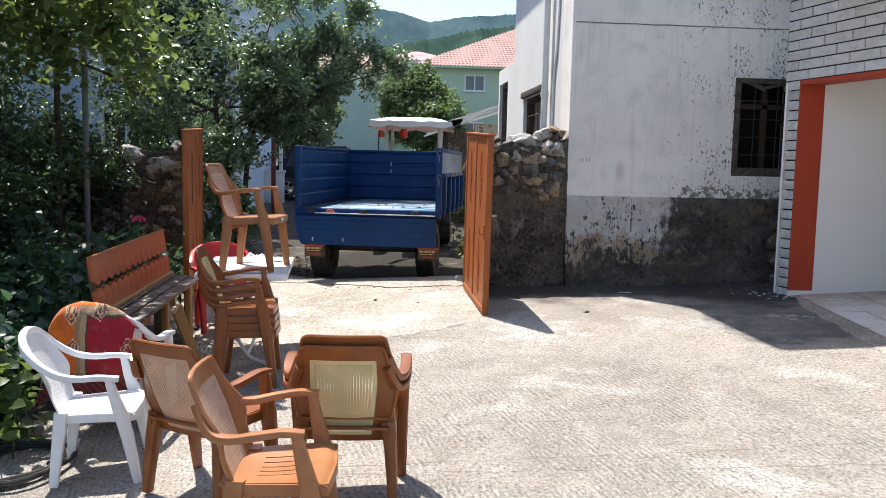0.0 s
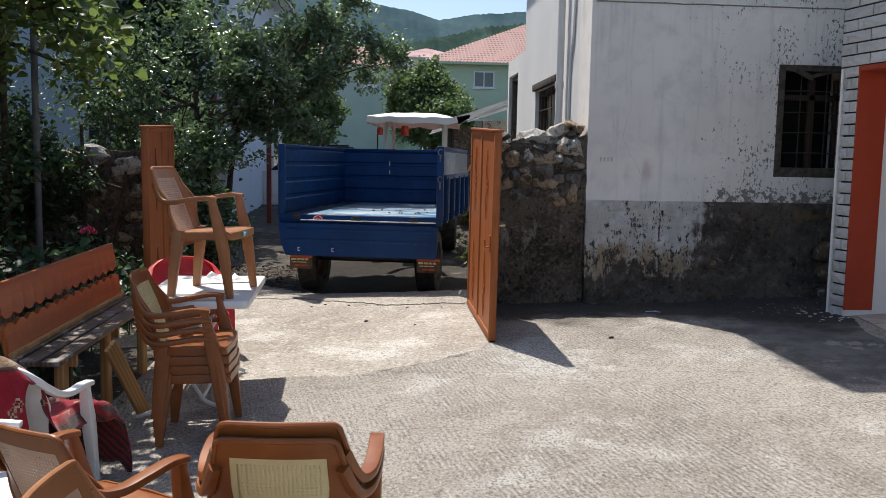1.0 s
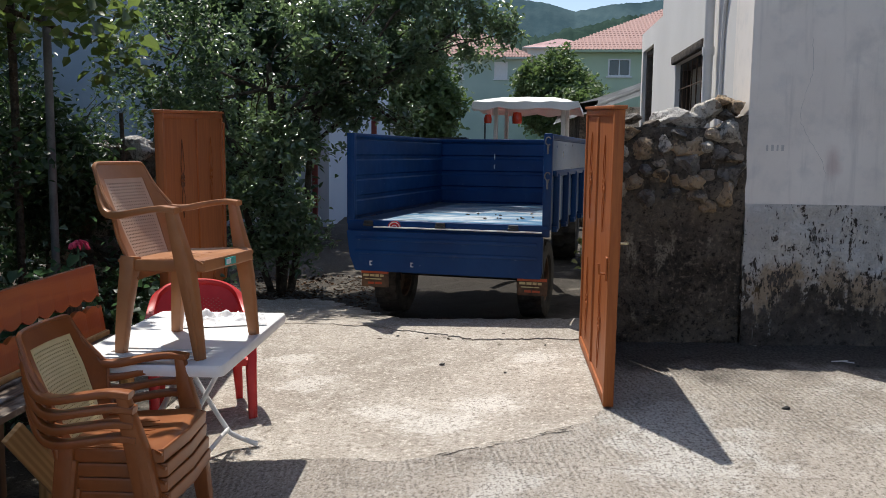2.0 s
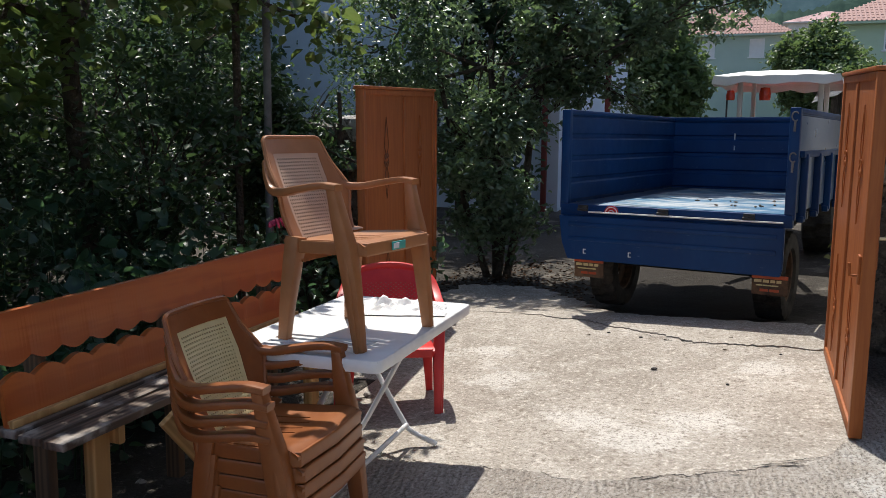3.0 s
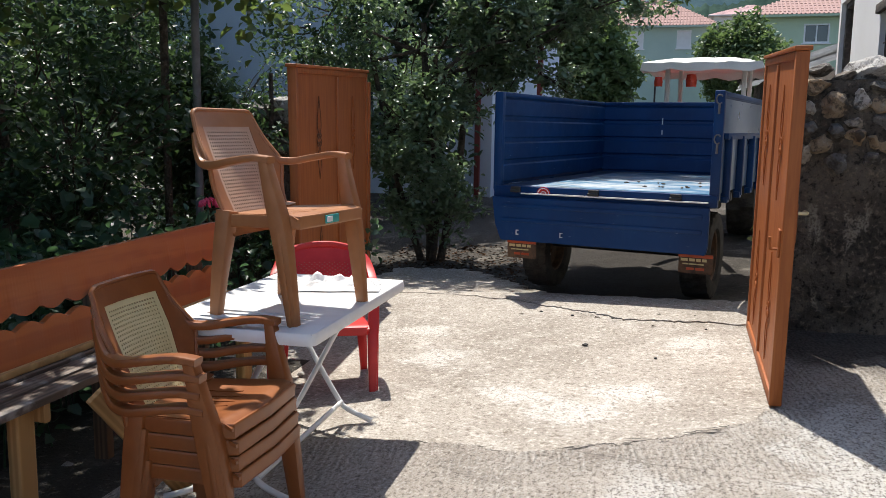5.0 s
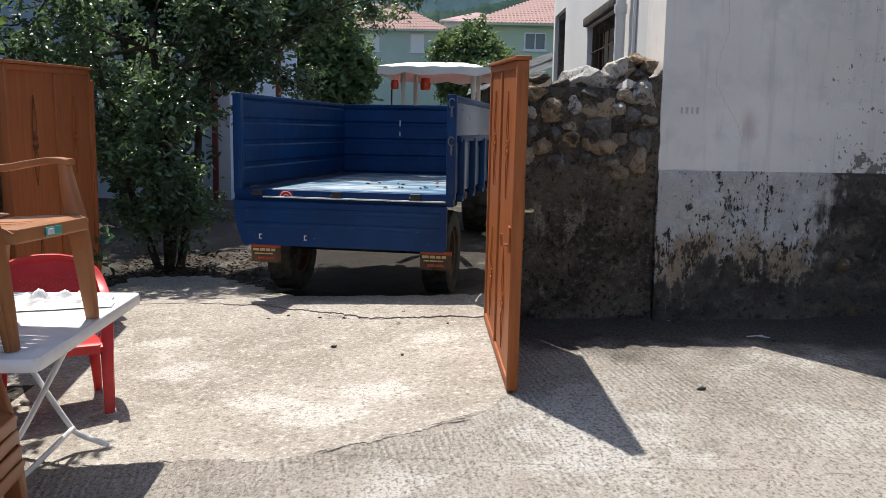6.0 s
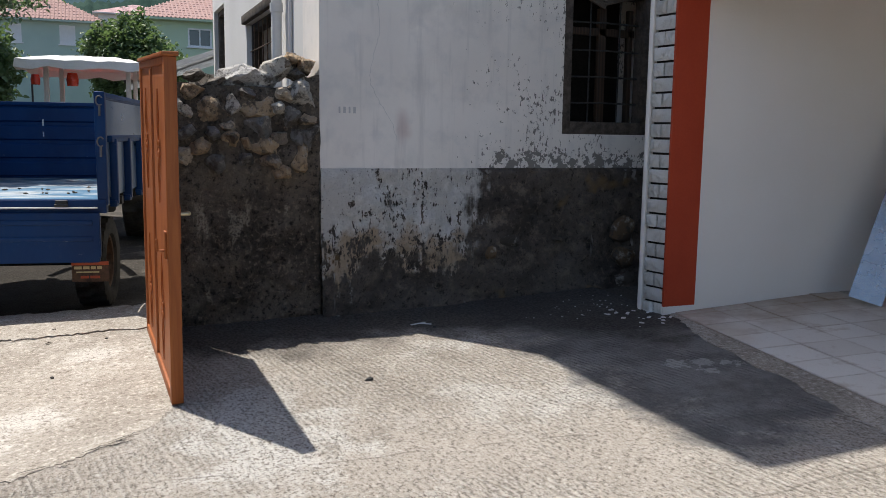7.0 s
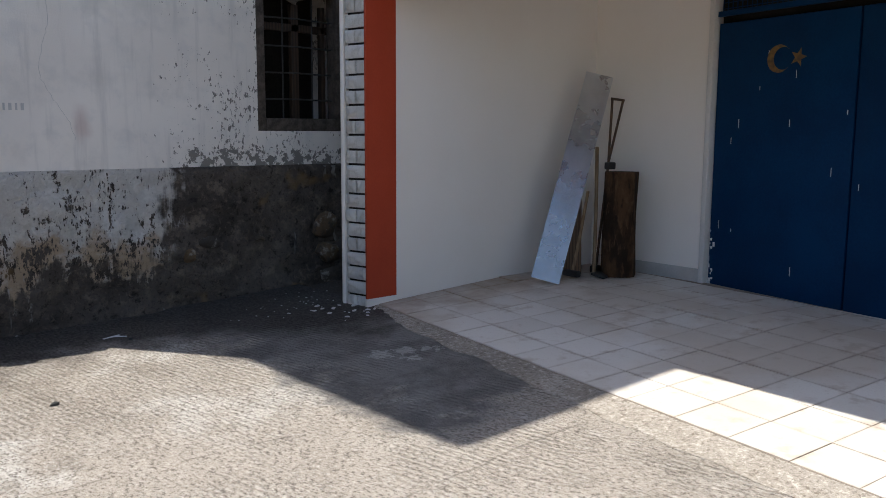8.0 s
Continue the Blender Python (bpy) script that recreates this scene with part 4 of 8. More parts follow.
# yard's unseen stretch down to y -9 is added to bounce light porchwards
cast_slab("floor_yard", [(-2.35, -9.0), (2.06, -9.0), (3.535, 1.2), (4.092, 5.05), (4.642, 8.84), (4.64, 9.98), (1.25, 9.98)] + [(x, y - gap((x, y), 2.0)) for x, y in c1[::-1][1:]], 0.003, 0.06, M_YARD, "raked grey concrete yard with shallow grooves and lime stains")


# older apron past the edge joint, running out into the lane
front = [(x, y + 0.005 + 0.8 * gap((x, y), 4.0)) for x, y in c2]
back = jag([(1.30, 10.75), (0.4, 10.9), (-0.45, 11.2), (-0.95, 12.1), (-1.5, 12.7), (-2.3, 12.6), (-2.22, 11.2)], 0.10, 9)
cast_slab("floor_lane_edge", front + back, 0.008, 0.16, M_SLAB, "old concrete apron in the gateway under the trailer's tail", 0.2, 40.0)


def short_cracks():
    """Thin broken cracks and crumbled edges running beside the two joints."""
    r = random.Random(17)
    floor = bpy.data.objects["floor_gate"]
    lines = []
    for line, count, spread in ((CRACK[1:8], 10, 0.05), (EDGE[2:], 12, 0.09)):
        for _ in range(count):
            k = r.randrange(len(line) - 1)
            t = r.random()
            x = line[k][0] + (line[k + 1][0] - line[k][0]) * t
            y = line[k][1] + (line[k + 1][1] - line[k][1]) * t + r.uniform(-spread, spread * 0.5)
            a = math.atan2(line[k + 1][1] - line[k][1], line[k + 1][0] - line[k][0]) + r.uniform(-0.35, 0.35)
            lines.append((x, y, a, r.uniform(0.05, 0.22)))
    for x, y, a, l in lines:
        bm = bmesh.new()
        n = 9
        row = []
        for k in range(n):
            u = l * (k / (n - 1) - 0.5)
            q = 0.012 * noise.noise(Vector((x * 7, y * 7, k * 0.9)))
            w = 0.0045 * (1 - abs(2 * k / (n - 1) - 1)) * r.uniform(0.5, 1.2) + 0.0006
            px, py = x + u * math.cos(a) - q * math.sin(a), y + u * math.sin(a) + q * math.cos(a)
            z = gz(px, min(py, 10.6)) + 0.0085
            row.append([bm.verts.new((px - sd * w * math.sin(a), py + sd * w * math.cos(a), z)) for sd in (-1, 1)])
        for p, q in zip(row, row[1:]):
            bm.faces.new((p[0], q[0], q[1], p[1]))
        part("crack", bm, M_JOINT, floor, "short crumbled crack", smooth=False)


short_cracks()


# ---- old whitewashed house ----
def old_house():
    h = thing("old_house", (2.36, 9.95, 0), label="old whitewashed house with a dark peeling cement socle", category="house")
    inv = Matrix.Translation((-2.36, -9.95, 0))

    def p(name, bm, material, parent=h, label="", smooth=True):
        bmesh.ops.transform(bm, matrix=inv, verts=bm.verts[:])
        ob = part(name, bm, material, parent, label, smooth)
        return ob
    # front wall with its window, and the wall along the lane
    bm = bmesh.new()
    wall_run(bm, (2.36, 9.95), (8.6, 9.95), 0.5, 1.2, 6.1, [(1.97, 2.80, 1.47, 2.62)])
    bmesh.ops.subdivide_edges(bm, edges=bm.edges[:], cuts=4, use_grid_fill=True)
    wall = p("wall", bm, M_PLASTER, smooth=False)
    bm = bmesh.new()
    wall_run(bm, (2.36, 15.5), (2.36, 10.45), 0.45, -0.1, 3.2, [(0.12, 1.0, 1.5, 2.95), (2.55, 3.9, 1.45, 2.53)])
    wall_run(bm, (2.36, 13.9), (2.36, 10.45), 0.45, 3.2, 6.1)
    wall_run(bm, (2.815, 15.5), (8.6, 15.5), 0.3, -0.1, 6.1)
    p("wall", bm, M_OFFWHITE, label="rough white side wall, streaked and stained")
    bm = bmesh.new()
    rows, cols = 46, 170
    grid = np.zeros((rows, cols, 3))
    for i in range(rows):
        for j in range(cols):
            x = 2.36 + 6.2 * j / (cols - 1)
            z = -0.1 + 1.3 * i / (rows - 1)
            q = Vector((x * 2.2, 0.3, z * 2.2))
            d = 0.05 * noise.noise(q) + 0.03 * noise.noise(q * 3.1) + 0.012 * noise.noise(q * 8) + 0.022 + 0.03 * (1 - i / (rows - 1))
            grid[i, j] = (x - 2.36, -max(d, 0.004) * (0.25 if i == rows - 1 else 1), z)
    bm = bmesh.new()
    line = [(2.79, 2.42), (2.79, 2.35), (2.81, 2.19), (2.78, 2.08), (2.73, 1.91), (2.74, 1.80), (2.81, 1.67), (2.91, 1.52), (2.95, 1.37)]
    rc = random.Random(21)
    pts = []
    for (xa, za), (xb, zb) in zip(line, line[1:]):
        for k in range(5):
            pts.append((xa + (xb - xa) * k / 5 + rc.uniform(-0.006, 0.006), 9.9492, za + (zb - za) * k / 5))
    sweep(bm, pts, [(0.0016 + 0.0016 * rc.random(), 0.003) for _ in pts], up=(0, 1, 0), sides=4)
    p("crack", bm, M_SKIRT, wall, "hairline crack in the plaster")
    bm = bmesh.new()
    for k in range(4):
        box(bm, (2.505 + 0.037 * k, 9.9487, 1.617), (0.013 + 0.006 * (k % 2), 0.003, 0.045))
    p("faded_number", bm, M_SKIRT, wall, "faded grey painted marks")
    ob = new("socle", sheet_mesh("socle", grid, M_SOCLE))
    ob.parent = h
    tagged(ob, "dark cement socle with flaking whitewash")
    bm = bmesh.new()
    box(bm, (5.5, 10.25, 0.55), (6.28, 0.5, 1.3))
    p("core", bm, M_SOCLE, label="cement socle core")
    # drip ledge high on the wall
    bm = bmesh.new()
    sweep(bm, [(2.4 + 0.1 * k, 9.945 + 0.003 * noise.noise(Vector((k * 0.7, 1, 0))), 3.19 + 0.008 * noise.noise(Vector((k * 0.5, 0, 3)))) for k in range(40)], (0.014, 0.012), sides=6)
    p("ledge", bm, M_CRACK, label="cracked grey band")
    # stones showing where the socle's render has fallen
    for k, (x, z, w, t) in enumerate(((3.87, 0.645, 0.15, 0.085), (3.70, 0.54, 0.08, 0.10), (4.30, 0.63, 0.06, 0.04), (4.93, 0.70, 0.22, 0.17), (4.95, 0.46, 0.20, 0.16), (4.97, 0.26, 0.18, 0.14))):
        bm = bmesh.new()
        rock(bm, (w * 1.3, 0.10, t * 1.25), 500 + k, 0.22, 2)
        bmesh.ops.translate(bm, verts=bm.verts[:], vec=(x, 9.925, z))
        p("stone", bm, M_DARK_STONE, label="rough ochre stone")
    # roof with overhanging eaves
    bm = bmesh.new()
    x0, x1, y0, y1, ye = 1.73, 9.0, 9.14, 16.0, 8.55
    v = [bm.verts.new(c) for c in ((x0, y0, 6.1), (x1, ye, 6.1), (x1, y1, 6.1), (x0, y1, 6.1), (x0, y0, 6.24), (x1, ye, 6.24), (x1, y1, 6.24), (x0, y1, 6.24), (5.2, 12.0, 7.8), (5.8, 13.4, 7.8))]
    for f in ((3, 2, 1, 0), (0, 1, 5, 4), (1, 2, 6, 5), (2, 3, 7, 6), (3, 0, 4, 7), (4, 5, 8), (5, 6, 9, 8), (6, 7, 9), (7, 4, 8, 9)):
        bm.faces.new([v[k] for k in f])
    p("roof", bm, M_ROOF, label="hipped clay-tile roof", smooth=False)
    # front window: grey frame, brown casement, iron bars, near-black box for the room's shade
    win = new("window")
    win.parent = h
    tagged(win, "old barred window, unglazed, dark inside")
    wx0, wx1, wz0, wz1 = 4.33, 5.16, 1.47, 2.62
    bm = bmesh.new()
    for c, s in (((wx0 + 0.04, 10.03, (wz0 + wz1) / 2), (0.08, 0.14, wz1 - wz0)), ((wx1 - 0.04, 10.03, (wz0 + wz1) / 2), (0.08, 0.14, wz1 - wz0)),
                 (((wx0 + wx1) / 2, 10.03, wz0 + 0.05), (wx1 - wx0 - 0.16, 0.15, 0.1)), (((wx0 + wx1) / 2, 10.03, wz1 - 0.03), (wx1 - wx0 - 0.16, 0.14, 0.06))):
        box(bm, c, s, 0.008)
    p("window_frame", bm, M_OLDFRAME, win, "weathered grey timber frame")
    bm = bmesh.new()
    for c, s in (((4.77, 10.12, 2.03), (0.07, 0.05, 0.92)), ((4.75, 10.12, 2.30), (0.66, 0.05, 0.06)), ((4.45, 10.12, 2.03), (0.045, 0.05, 0.92)), ((5.04, 10.12, 2.03), (0.045, 0.05, 0.92))):
        box(bm, c, s, 0.005)
    p("casement", bm, M_MULLION, win, "brown wooden casement without glass")
    for z in (1.72, 1.93, 2.14, 2.36):
        bm = bmesh.new()
        sweep(bm, [(4.41, 10.04, z), (4.75, 10.035, z + 0.006), (5.08, 10.04, z)], 0.014, sides=8)
        p("bar", bm, M_BLACK, win)
    for x in (4.62, 4.9):
        bm = bmesh.new()
        sweep(bm, [(x, 10.05, 1.57), (x + 0.004, 10.05, 2.56)], 0.013, up=(0, 1, 0), sides=8)
        p("bar", bm, M_BLACK, win)
    # torn board hanging at the window's head
    bm = bmesh.new()
    box(bm, (0, 0, 0), (0.36, 0.03, 0.055), 0.008, pose(4.55, 9.98, 2.56, 0, 24, 0))
    box(bm, (0, 0, 0), (0.30, 0.025, 0.04), 0.008, pose(4.86, 9.985, 2.55, 0, -14, 0))
    p("board", bm, M_OLDFRAME, win, "broken board hanging loose")
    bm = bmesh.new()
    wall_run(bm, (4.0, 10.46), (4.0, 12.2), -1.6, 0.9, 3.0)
    p("room", bm, M_ROOM_SHADE, win, "dark room behind the window")
    # lane-side windows
    for y0_, y1_, z0_, z1_, bars in ((11.6, 12.95, 1.45, 2.53, True), (14.5, 15.38, 1.5, 2.95, False)):
        w = new("window")
        w.parent = h
        tagged(w, "small barred window with a dark frame" if bars else "open window recess in shade")
        bm = bmesh.new()
        ym, zm = (y0_ + y1_) / 2, (z0_ + z1_) / 2
        for c, s in (((2.46, y0_ + 0.035, zm), (0.1, 0.07, z1_ - z0_)), ((2.46, y1_ - 0.035, zm), (0.1, 0.07, z1_ - z0_)), ((2.46, ym, z1_ - 0.035), (0.1, y1_ - y0_ - 0.14, 0.07)), ((2.46, ym, z0_ + 0.035), (0.1, y1_ - y0_ - 0.14, 0.07))):
            box(bm, c, s, 0.006)
        p("window_frame", bm, M_MULLION if bars else M_OLDFRAME, w)
        if bars:
            bm = bmesh.new()
            box(bm, (2.345, ym, z1_ + 0.05), (0.05, y1_ - y0_ + 0.16, 0.09), 0.012)
            p("lintel", bm, M_OLDFRAME, w, "bare grey timber lintel")
            for k in range(1, 6):
                bm = bmesh.new()
                y = y0_ + (y1_ - y0_) * k / 6
                sweep(bm, [(2.40, y, z0_ + 0.03), (2.40, y, z1_ - 0.03)], 0.014, up=(0, 1, 0), sides=6)
                p("bar", bm, M_RUST, w)
            for k in range(1, 4):
                bm = bmesh.new()
                z = z0_ + (z1_ - z0_) * k / 4
                sweep(bm, [(2.395, y0_ + 0.03, z), (2.395, y1_ - 0.03, z)], 0.014, sides=6)
                p("bar", bm, M_RUST, w)
        # barred window: near-black sheet for the shade inside; open recess: off-white
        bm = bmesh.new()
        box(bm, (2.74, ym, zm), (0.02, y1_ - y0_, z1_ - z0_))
        p("pane", bm, M_ROOM_SHADE if bars else M_OFFWHITE, w)
    # downpipe and cable
    pipe = new("downpipe")
    pipe.parent = h
    bm = bmesh.new()
    sweep(bm, [(2.29, 11.08, 5.3), (2.29, 11.08, 1.2)], 0.085, up=(0, 1, 0), sides=16)
    p("pipe", bm, M_OFFWHITE, pipe, "white-painted downpipe")
    for z in (2.42, 3.9):
        bm = bmesh.new()
        sweep(bm, [(2.29, 11.08, z), (2.29, 11.08, z + 0.07)], 0.105, up=(0, 1, 0), sides=16)
        p("collar", bm, M_OFFWHITE, pipe)
    bm = bmesh.new()
    sweep(bm, smooth_path([(2.345, 10.62, 5.3), (2.345, 10.6, 3.9), (2.345, 10.68, 3.0), (2.345, 10.8, 2.6), (2.345, 10.8, 1.3)]), 0.03, up=(0, 1, 0), sides=8)
    p("cable", bm, M_OFFWHITE, h)


old_house()


# ---- rubble wall by the gate ----
def rubble_wall(name, m, length, height, thick, stones, label, seed, pale=()):
    """A wall of field stones set in dark mortar; its face along local x, facing local -y; stones are (x, z, width, height)."""
    w = new(name)
    w.matrix_basis = m
    tagged(w, label, "stone wall", "", "structure")
    rows, cols = 60, 44
    bm = bmesh.new()

    def top(u):
        return height + 0.05 * noise.noise(Vector((u * 3, seed, 0))) + 0.10 * max(0, u - 0.82) / 0.18
    front, back = [], []
    for i in range(rows):
        fr, br = [], []
        for j in range(cols):
            u = j / (cols - 1)
            z = -0.15 + (top(u) + 0.15) * i / (rows - 1)
            q = Vector((u * length * 3, seed, z * 3))
            d = 0.055 * noise.noise(q) + 0.04 * noise.noise(q * 2.7) + 0.02 * noise.noise(q * 6)
            fr.append(bm.verts.new((u * length, -abs(d) * (1 if i < rows - 1 else 0.3), z)))
            br.append(bm.verts.new((u * length, thick + d * 0.6, z)))
        front.append(fr)
        back.append(br)
    for i in range(rows - 1):
        for j in range(cols - 1):
            bm.faces.new((front[i][j], front[i][j + 1], front[i + 1][j + 1], front[i + 1][j]))
            bm.faces.new((back[i][j], back[i + 1][j], back[i + 1][j + 1], back[i][j + 1]))
    for j in range(cols - 1):
        bm.faces.new((front[-1][j], front[-1][j + 1], back[-1][j + 1], back[-1][j]))
    for i in range(rows - 1):
        bm.faces.new((front[i][0], front[i + 1][0], back[i + 1][0], back[i][0]))
        bm.faces.new((front[i][-1], back[i][-1], back[i + 1][-1], front[i + 1][-1]))
    part("mortar", bm, M_MORTAR, w, "dark crumbling mortar")
    r = random.Random(seed)
    for k, (x, z, sx, sz) in enumerate(stones):
        bm = bmesh.new()
        crown = z > height - 0.04
        f = 1.12 if crown else 1.22
        rock(bm, (sx * f, 0.27 if crown else 0.26, sz * f * 1.04), seed + k * 1.37, 0.34, 4)
        ob = part("stone", bm, M_PALE_STONE if k in pale else M_STONE, w)
        ob.matrix_basis = pose(x, 0.12 if crown else 0.05, z, r.uniform(-8, 8), r.uniform(-10, 10), r.uniform(-10, 10))
    return w


STONES = [(1.52, 1.83, 0.15, 0.06), (1.66, 1.77, 0.13, 0.07), (1.88, 1.82, 0.36, 0.17), (2.08, 1.89, 0.18, 0.15), (2.19, 1.97, 0.11, 0.08)]
STONES += [(2.28, 1.92, 0.10, 0.12), (1.61, 1.61, 0.19, 0.15), (1.76, 1.62, 0.10, 0.12), (1.94, 1.62, 0.23, 0.13), (2.11, 1.71, 0.12, 0.10)]
STONES += [(2.24, 1.72, 0.15, 0.19), (2.16, 1.55, 0.14, 0.12), (2.28, 1.54, 0.13, 0.08), (1.95, 1.47, 0.18, 0.16), (1.73, 1.50, 0.10, 0.06)]
STONES += [(2.27, 1.42, 0.14, 0.15), (2.18, 1.42, 0.08, 0.11), (1.44, 1.44, 0.11, 0.11), (1.76, 1.40, 0.12, 0.10), (1.97, 1.34, 0.22, 0.12)]
STONES += [(2.21, 1.27, 0.12, 0.17), (1.53, 1.35, 0.14, 0.10)]
LOWER = [(1.65, 1.23, 0.13, 0.10), (2.01, 1.23, 0.14, 0.11), (1.36, 1.62, 0.1, 0.09), (1.42, 1.28, 0.12, 0.1), (1.86, 1.25, 0.1, 0.08), (2.10, 1.17, 0.12, 0.10), (1.50, 1.72, 0.12, 0.09), (1.62, 1.45, 0.10, 0.08), (1.85, 1.72, 0.10, 0.06), (2.06, 1.62, 0.09, 0.09), (2.07, 1.42, 0.09, 0.09), (1.86, 1.36, 0.08, 0.08), (1.32, 1.76, 0.12, 0.07), (1.45, 1.58, 0.09, 0.08), (2.22, 1.86, 0.10, 0.07), (2.13, 1.93, 0.10, 0.06)]
rubble_wall("wall_rubble", pose(1.24, 9.97, 0), 1.12, 1.76, 0.45, [(x - 1.24, z, a, b) for x, z, a, b in STONES + LOWER], "rubble stone wall beside the gate, its lower half smeared with dark mortar", 7, (2,))
rl = random.Random(11)
LEFT = [(rl.uniform(0.05, 1.55), rl.uniform(0.15, 1.5), rl.uniform(0.14, 0.3), rl.uniform(0.1, 0.2)) for _ in range(34)]
rubble_wall("wall_rubble_far", pose(-3.93, 11.35, -0.1, 0, 0, 4), 1.62, 1.72, 0.4, LEFT + [(0.2, 1.6, 0.3, 0.15), (0.55, 1.62, 0.34, 0.16), (0.95, 1.66, 0.3, 0.2), (1.33, 1.56, 0.40, 0.17), (1.52, 1.74, 0.16, 0.20)], "shaded rubble stone wall under the trees", 23, (34, 36))


# ---- porch building ----
PORCH_Z = 0.215


def porch_building():
    h = thing("porch_house", (4.58, 8.85, 0), label="house with whitewashed split-brick facade and a red-edged porch", category="house")
    inv = Matrix.Translation((-4.58, -8.85, 0))

    def p(name, bm, material, parent=h, label="", smooth=True):
        bmesh.ops.transform(bm, matrix=inv, verts=bm.verts[:])
        return part(name, bm, material, parent, label, smooth)
    d = Vector((0.19, -1.0, 0)).normalized()          # along the facade, towards the yard
    a = Vector((4.56, 8.85, 0))
    e = a + d * 4.6
    n = Vector((-1.0, -0.19, 0)).normalized()           # out of the facade
    # pillar end and the party wall up to the old house
    bm = bmesh.new()
    slab(bm, [(4.585, 8.868), (4.83, 8.868), (4.83, 9.12), (4.60, 9.10), (4.59, 9.10)], -0.1, 2.444)
    p("pillar", bm, M_JOINT, smooth=False)
    bm = bmesh.new()
    slab(bm, [(4.556, 8.846), (4.825, 8.846), (4.825, 8.866), (4.556, 8.866)], PORCH_Z + 0.05, 2.444)
    p("pillar_face", bm, M_RED, label="red-painted pillar face", smooth=False)
    bm = bmesh.new()
    slab(bm, [(4.553, 8.843), (4.827, 8.843), (4.827, 8.866), (4.553, 8.866)], PORCH_Z - 0.12, PORCH_Z + 0.05)
    p("plinth", bm, M_WHITE, smooth=False)
    bm = bmesh.new()
    q = [a + d * -0.213 + n * 0.002, a + d * -0.240 + n * 0.002, a + d * -0.29 - n * 0.04, a + d * -0.213 - n * 0.04]
    slab(bm, [(v.x, v.y) for v in q], -0.1, 2.487)
    p("corner_bead", bm, M_WHITE, label="white plastered corner edge", smooth=False)
    # side wall of the porch
    bm = bmesh.new()
    slab(bm, [(4.83, 8.853), (7.25, 8.76), (7.25, 9.12), (4.83, 9.12)], -0.1, 2.82)
    p("side_wall", bm, M_WHITE, label="plain white porch wall", smooth=False)
    # rear wall, with the doorway's reveal
    bm = bmesh.new()
    slab(bm, [(6.98, 7.62), (7.16, 7.58), (7.3, 8.9), (7.022, 8.80)], -0.1, 2.9)
    p("rear_wall", bm, M_WHITE, smooth=False)
    bm = bmesh.new()
    slab(bm, [(6.972, 7.615), (6.975, 7.60), (7.02, 8.74), (7.008, 8.74)], 0.26, 0.385)
    p("skirting", bm, M_SKIRT, smooth=False)
    # rear wall past the door, roof slab, far end
    bm = bmesh.new()
    slab(bm, [(6.45, 4.2), (6.7, 4.2), (6.78, 4.9), (6.56, 4.9)], -0.1, 2.9)
    slab(bm, [(e.x, e.y - 2.6), (e.x + 3.0, e.y - 2.8), (e.x + 3.1, e.y), (e.x + 0.02, e.y)], -0.1, 2.5)
    p("end_wall", bm, M_WHITE, smooth=False)
    bm = bmesh.new()
    slab(bm, [(e.x + 0.03, e.y - 2.6), (7.3, e.y - 2.6), (7.3, 8.75), (4.82, 8.845)], 2.82, 2.92)
    p("porch_ceiling", bm, M_WHITE, smooth=False)
    # backing wall above the opening, with the red edge below it
    bm = bmesh.new()
    s0, s1 = a - d * 0.25, a + d * 7.2
    q = [s0 - n * 0.0, s1 - n * 0.0, s1 - n * 0.24, s0 - n * 0.24]
    slab(bm, [(v.x, v.y) for v in q], 2.49, 5.4)
    p("upper_wall", bm, M_JOINT, smooth=False)
    bm = bmesh.new()
    s0 = a + d * 0.0
    q = [s0 + n * 0.016, s1 + n * 0.016, s1 - n * 0.24, s0 - n * 0.24]
    slab(bm, [(v.x, v.y) for v in q], 2.445, 2.487)
    p("lintel_edge", bm, M_RED, label="red-painted lintel edge", smooth=False)
    bm = bmesh.new()
    slab(bm, [(5.9, 1.0), (8.6, 1.0), (8.6, 9.3), (4.55, 9.3)], 5.4, 5.6)
    p("roof", bm, M_OFFWHITE, smooth=False)
    # unseen balcony over the porch, sized to cast the shadow edge on its floor
    bm = bmesh.new()
    slab(bm, [(3.979, 8.3), (4.68, 8.3), (5.55, 3.6), (3.81, 3.6)], 3.55, 3.70)
    p("balcony", bm, M_OFFWHITE, label="plain concrete balcony slab", smooth=False)
    # split-face bricks
    bm = bmesh.new()
    rows, cols = 5, 9
    L, H, D = 0.246, 0.090, 0.024
    vs = [[bm.verts.new((-L / 2 + L * j / (cols - 1), -(D + 0.018 * noise.noise(Vector((j * 1.3, i * 1.7, 0)))) if 0 < i < rows - 1 and 0 < j < cols - 1 else -D * 0.55, -H / 2 + H * i / (rows - 1))) for j in range(cols)] for i in range(rows)]
    for i in range(rows - 1):
        for j in range(cols - 1):
            bm.faces.new((vs[i][j], vs[i][j + 1], vs[i + 1][j + 1], vs[i + 1][j]))
    rim = vs[0] + [r[-1] for r in vs[1:]] + vs[-1][-2::-1] + [r[0] for r in vs[-2:0:-1]]
    back = [bm.verts.new((v.co.x, 0, v.co.z)) for v in rim]
    for k in range(len(rim)):
        bm.faces.new((rim[k], back[k], back[(k + 1) % len(rim)], rim[(k + 1) % len(rim)]))
    bmesh.ops.recalc_face_normals(bm, faces=bm.faces[:])
    me = finish(bm, "brick", M_BRICK)
    r = random.Random(2)
    facade = new("facade_bricks")
    facade.parent = h
    yaw = math.degrees(math.atan2(-d.y, -d.x)) + 180

    def brick(pos, sx):
        o = new("brick", me)
        o.parent = facade
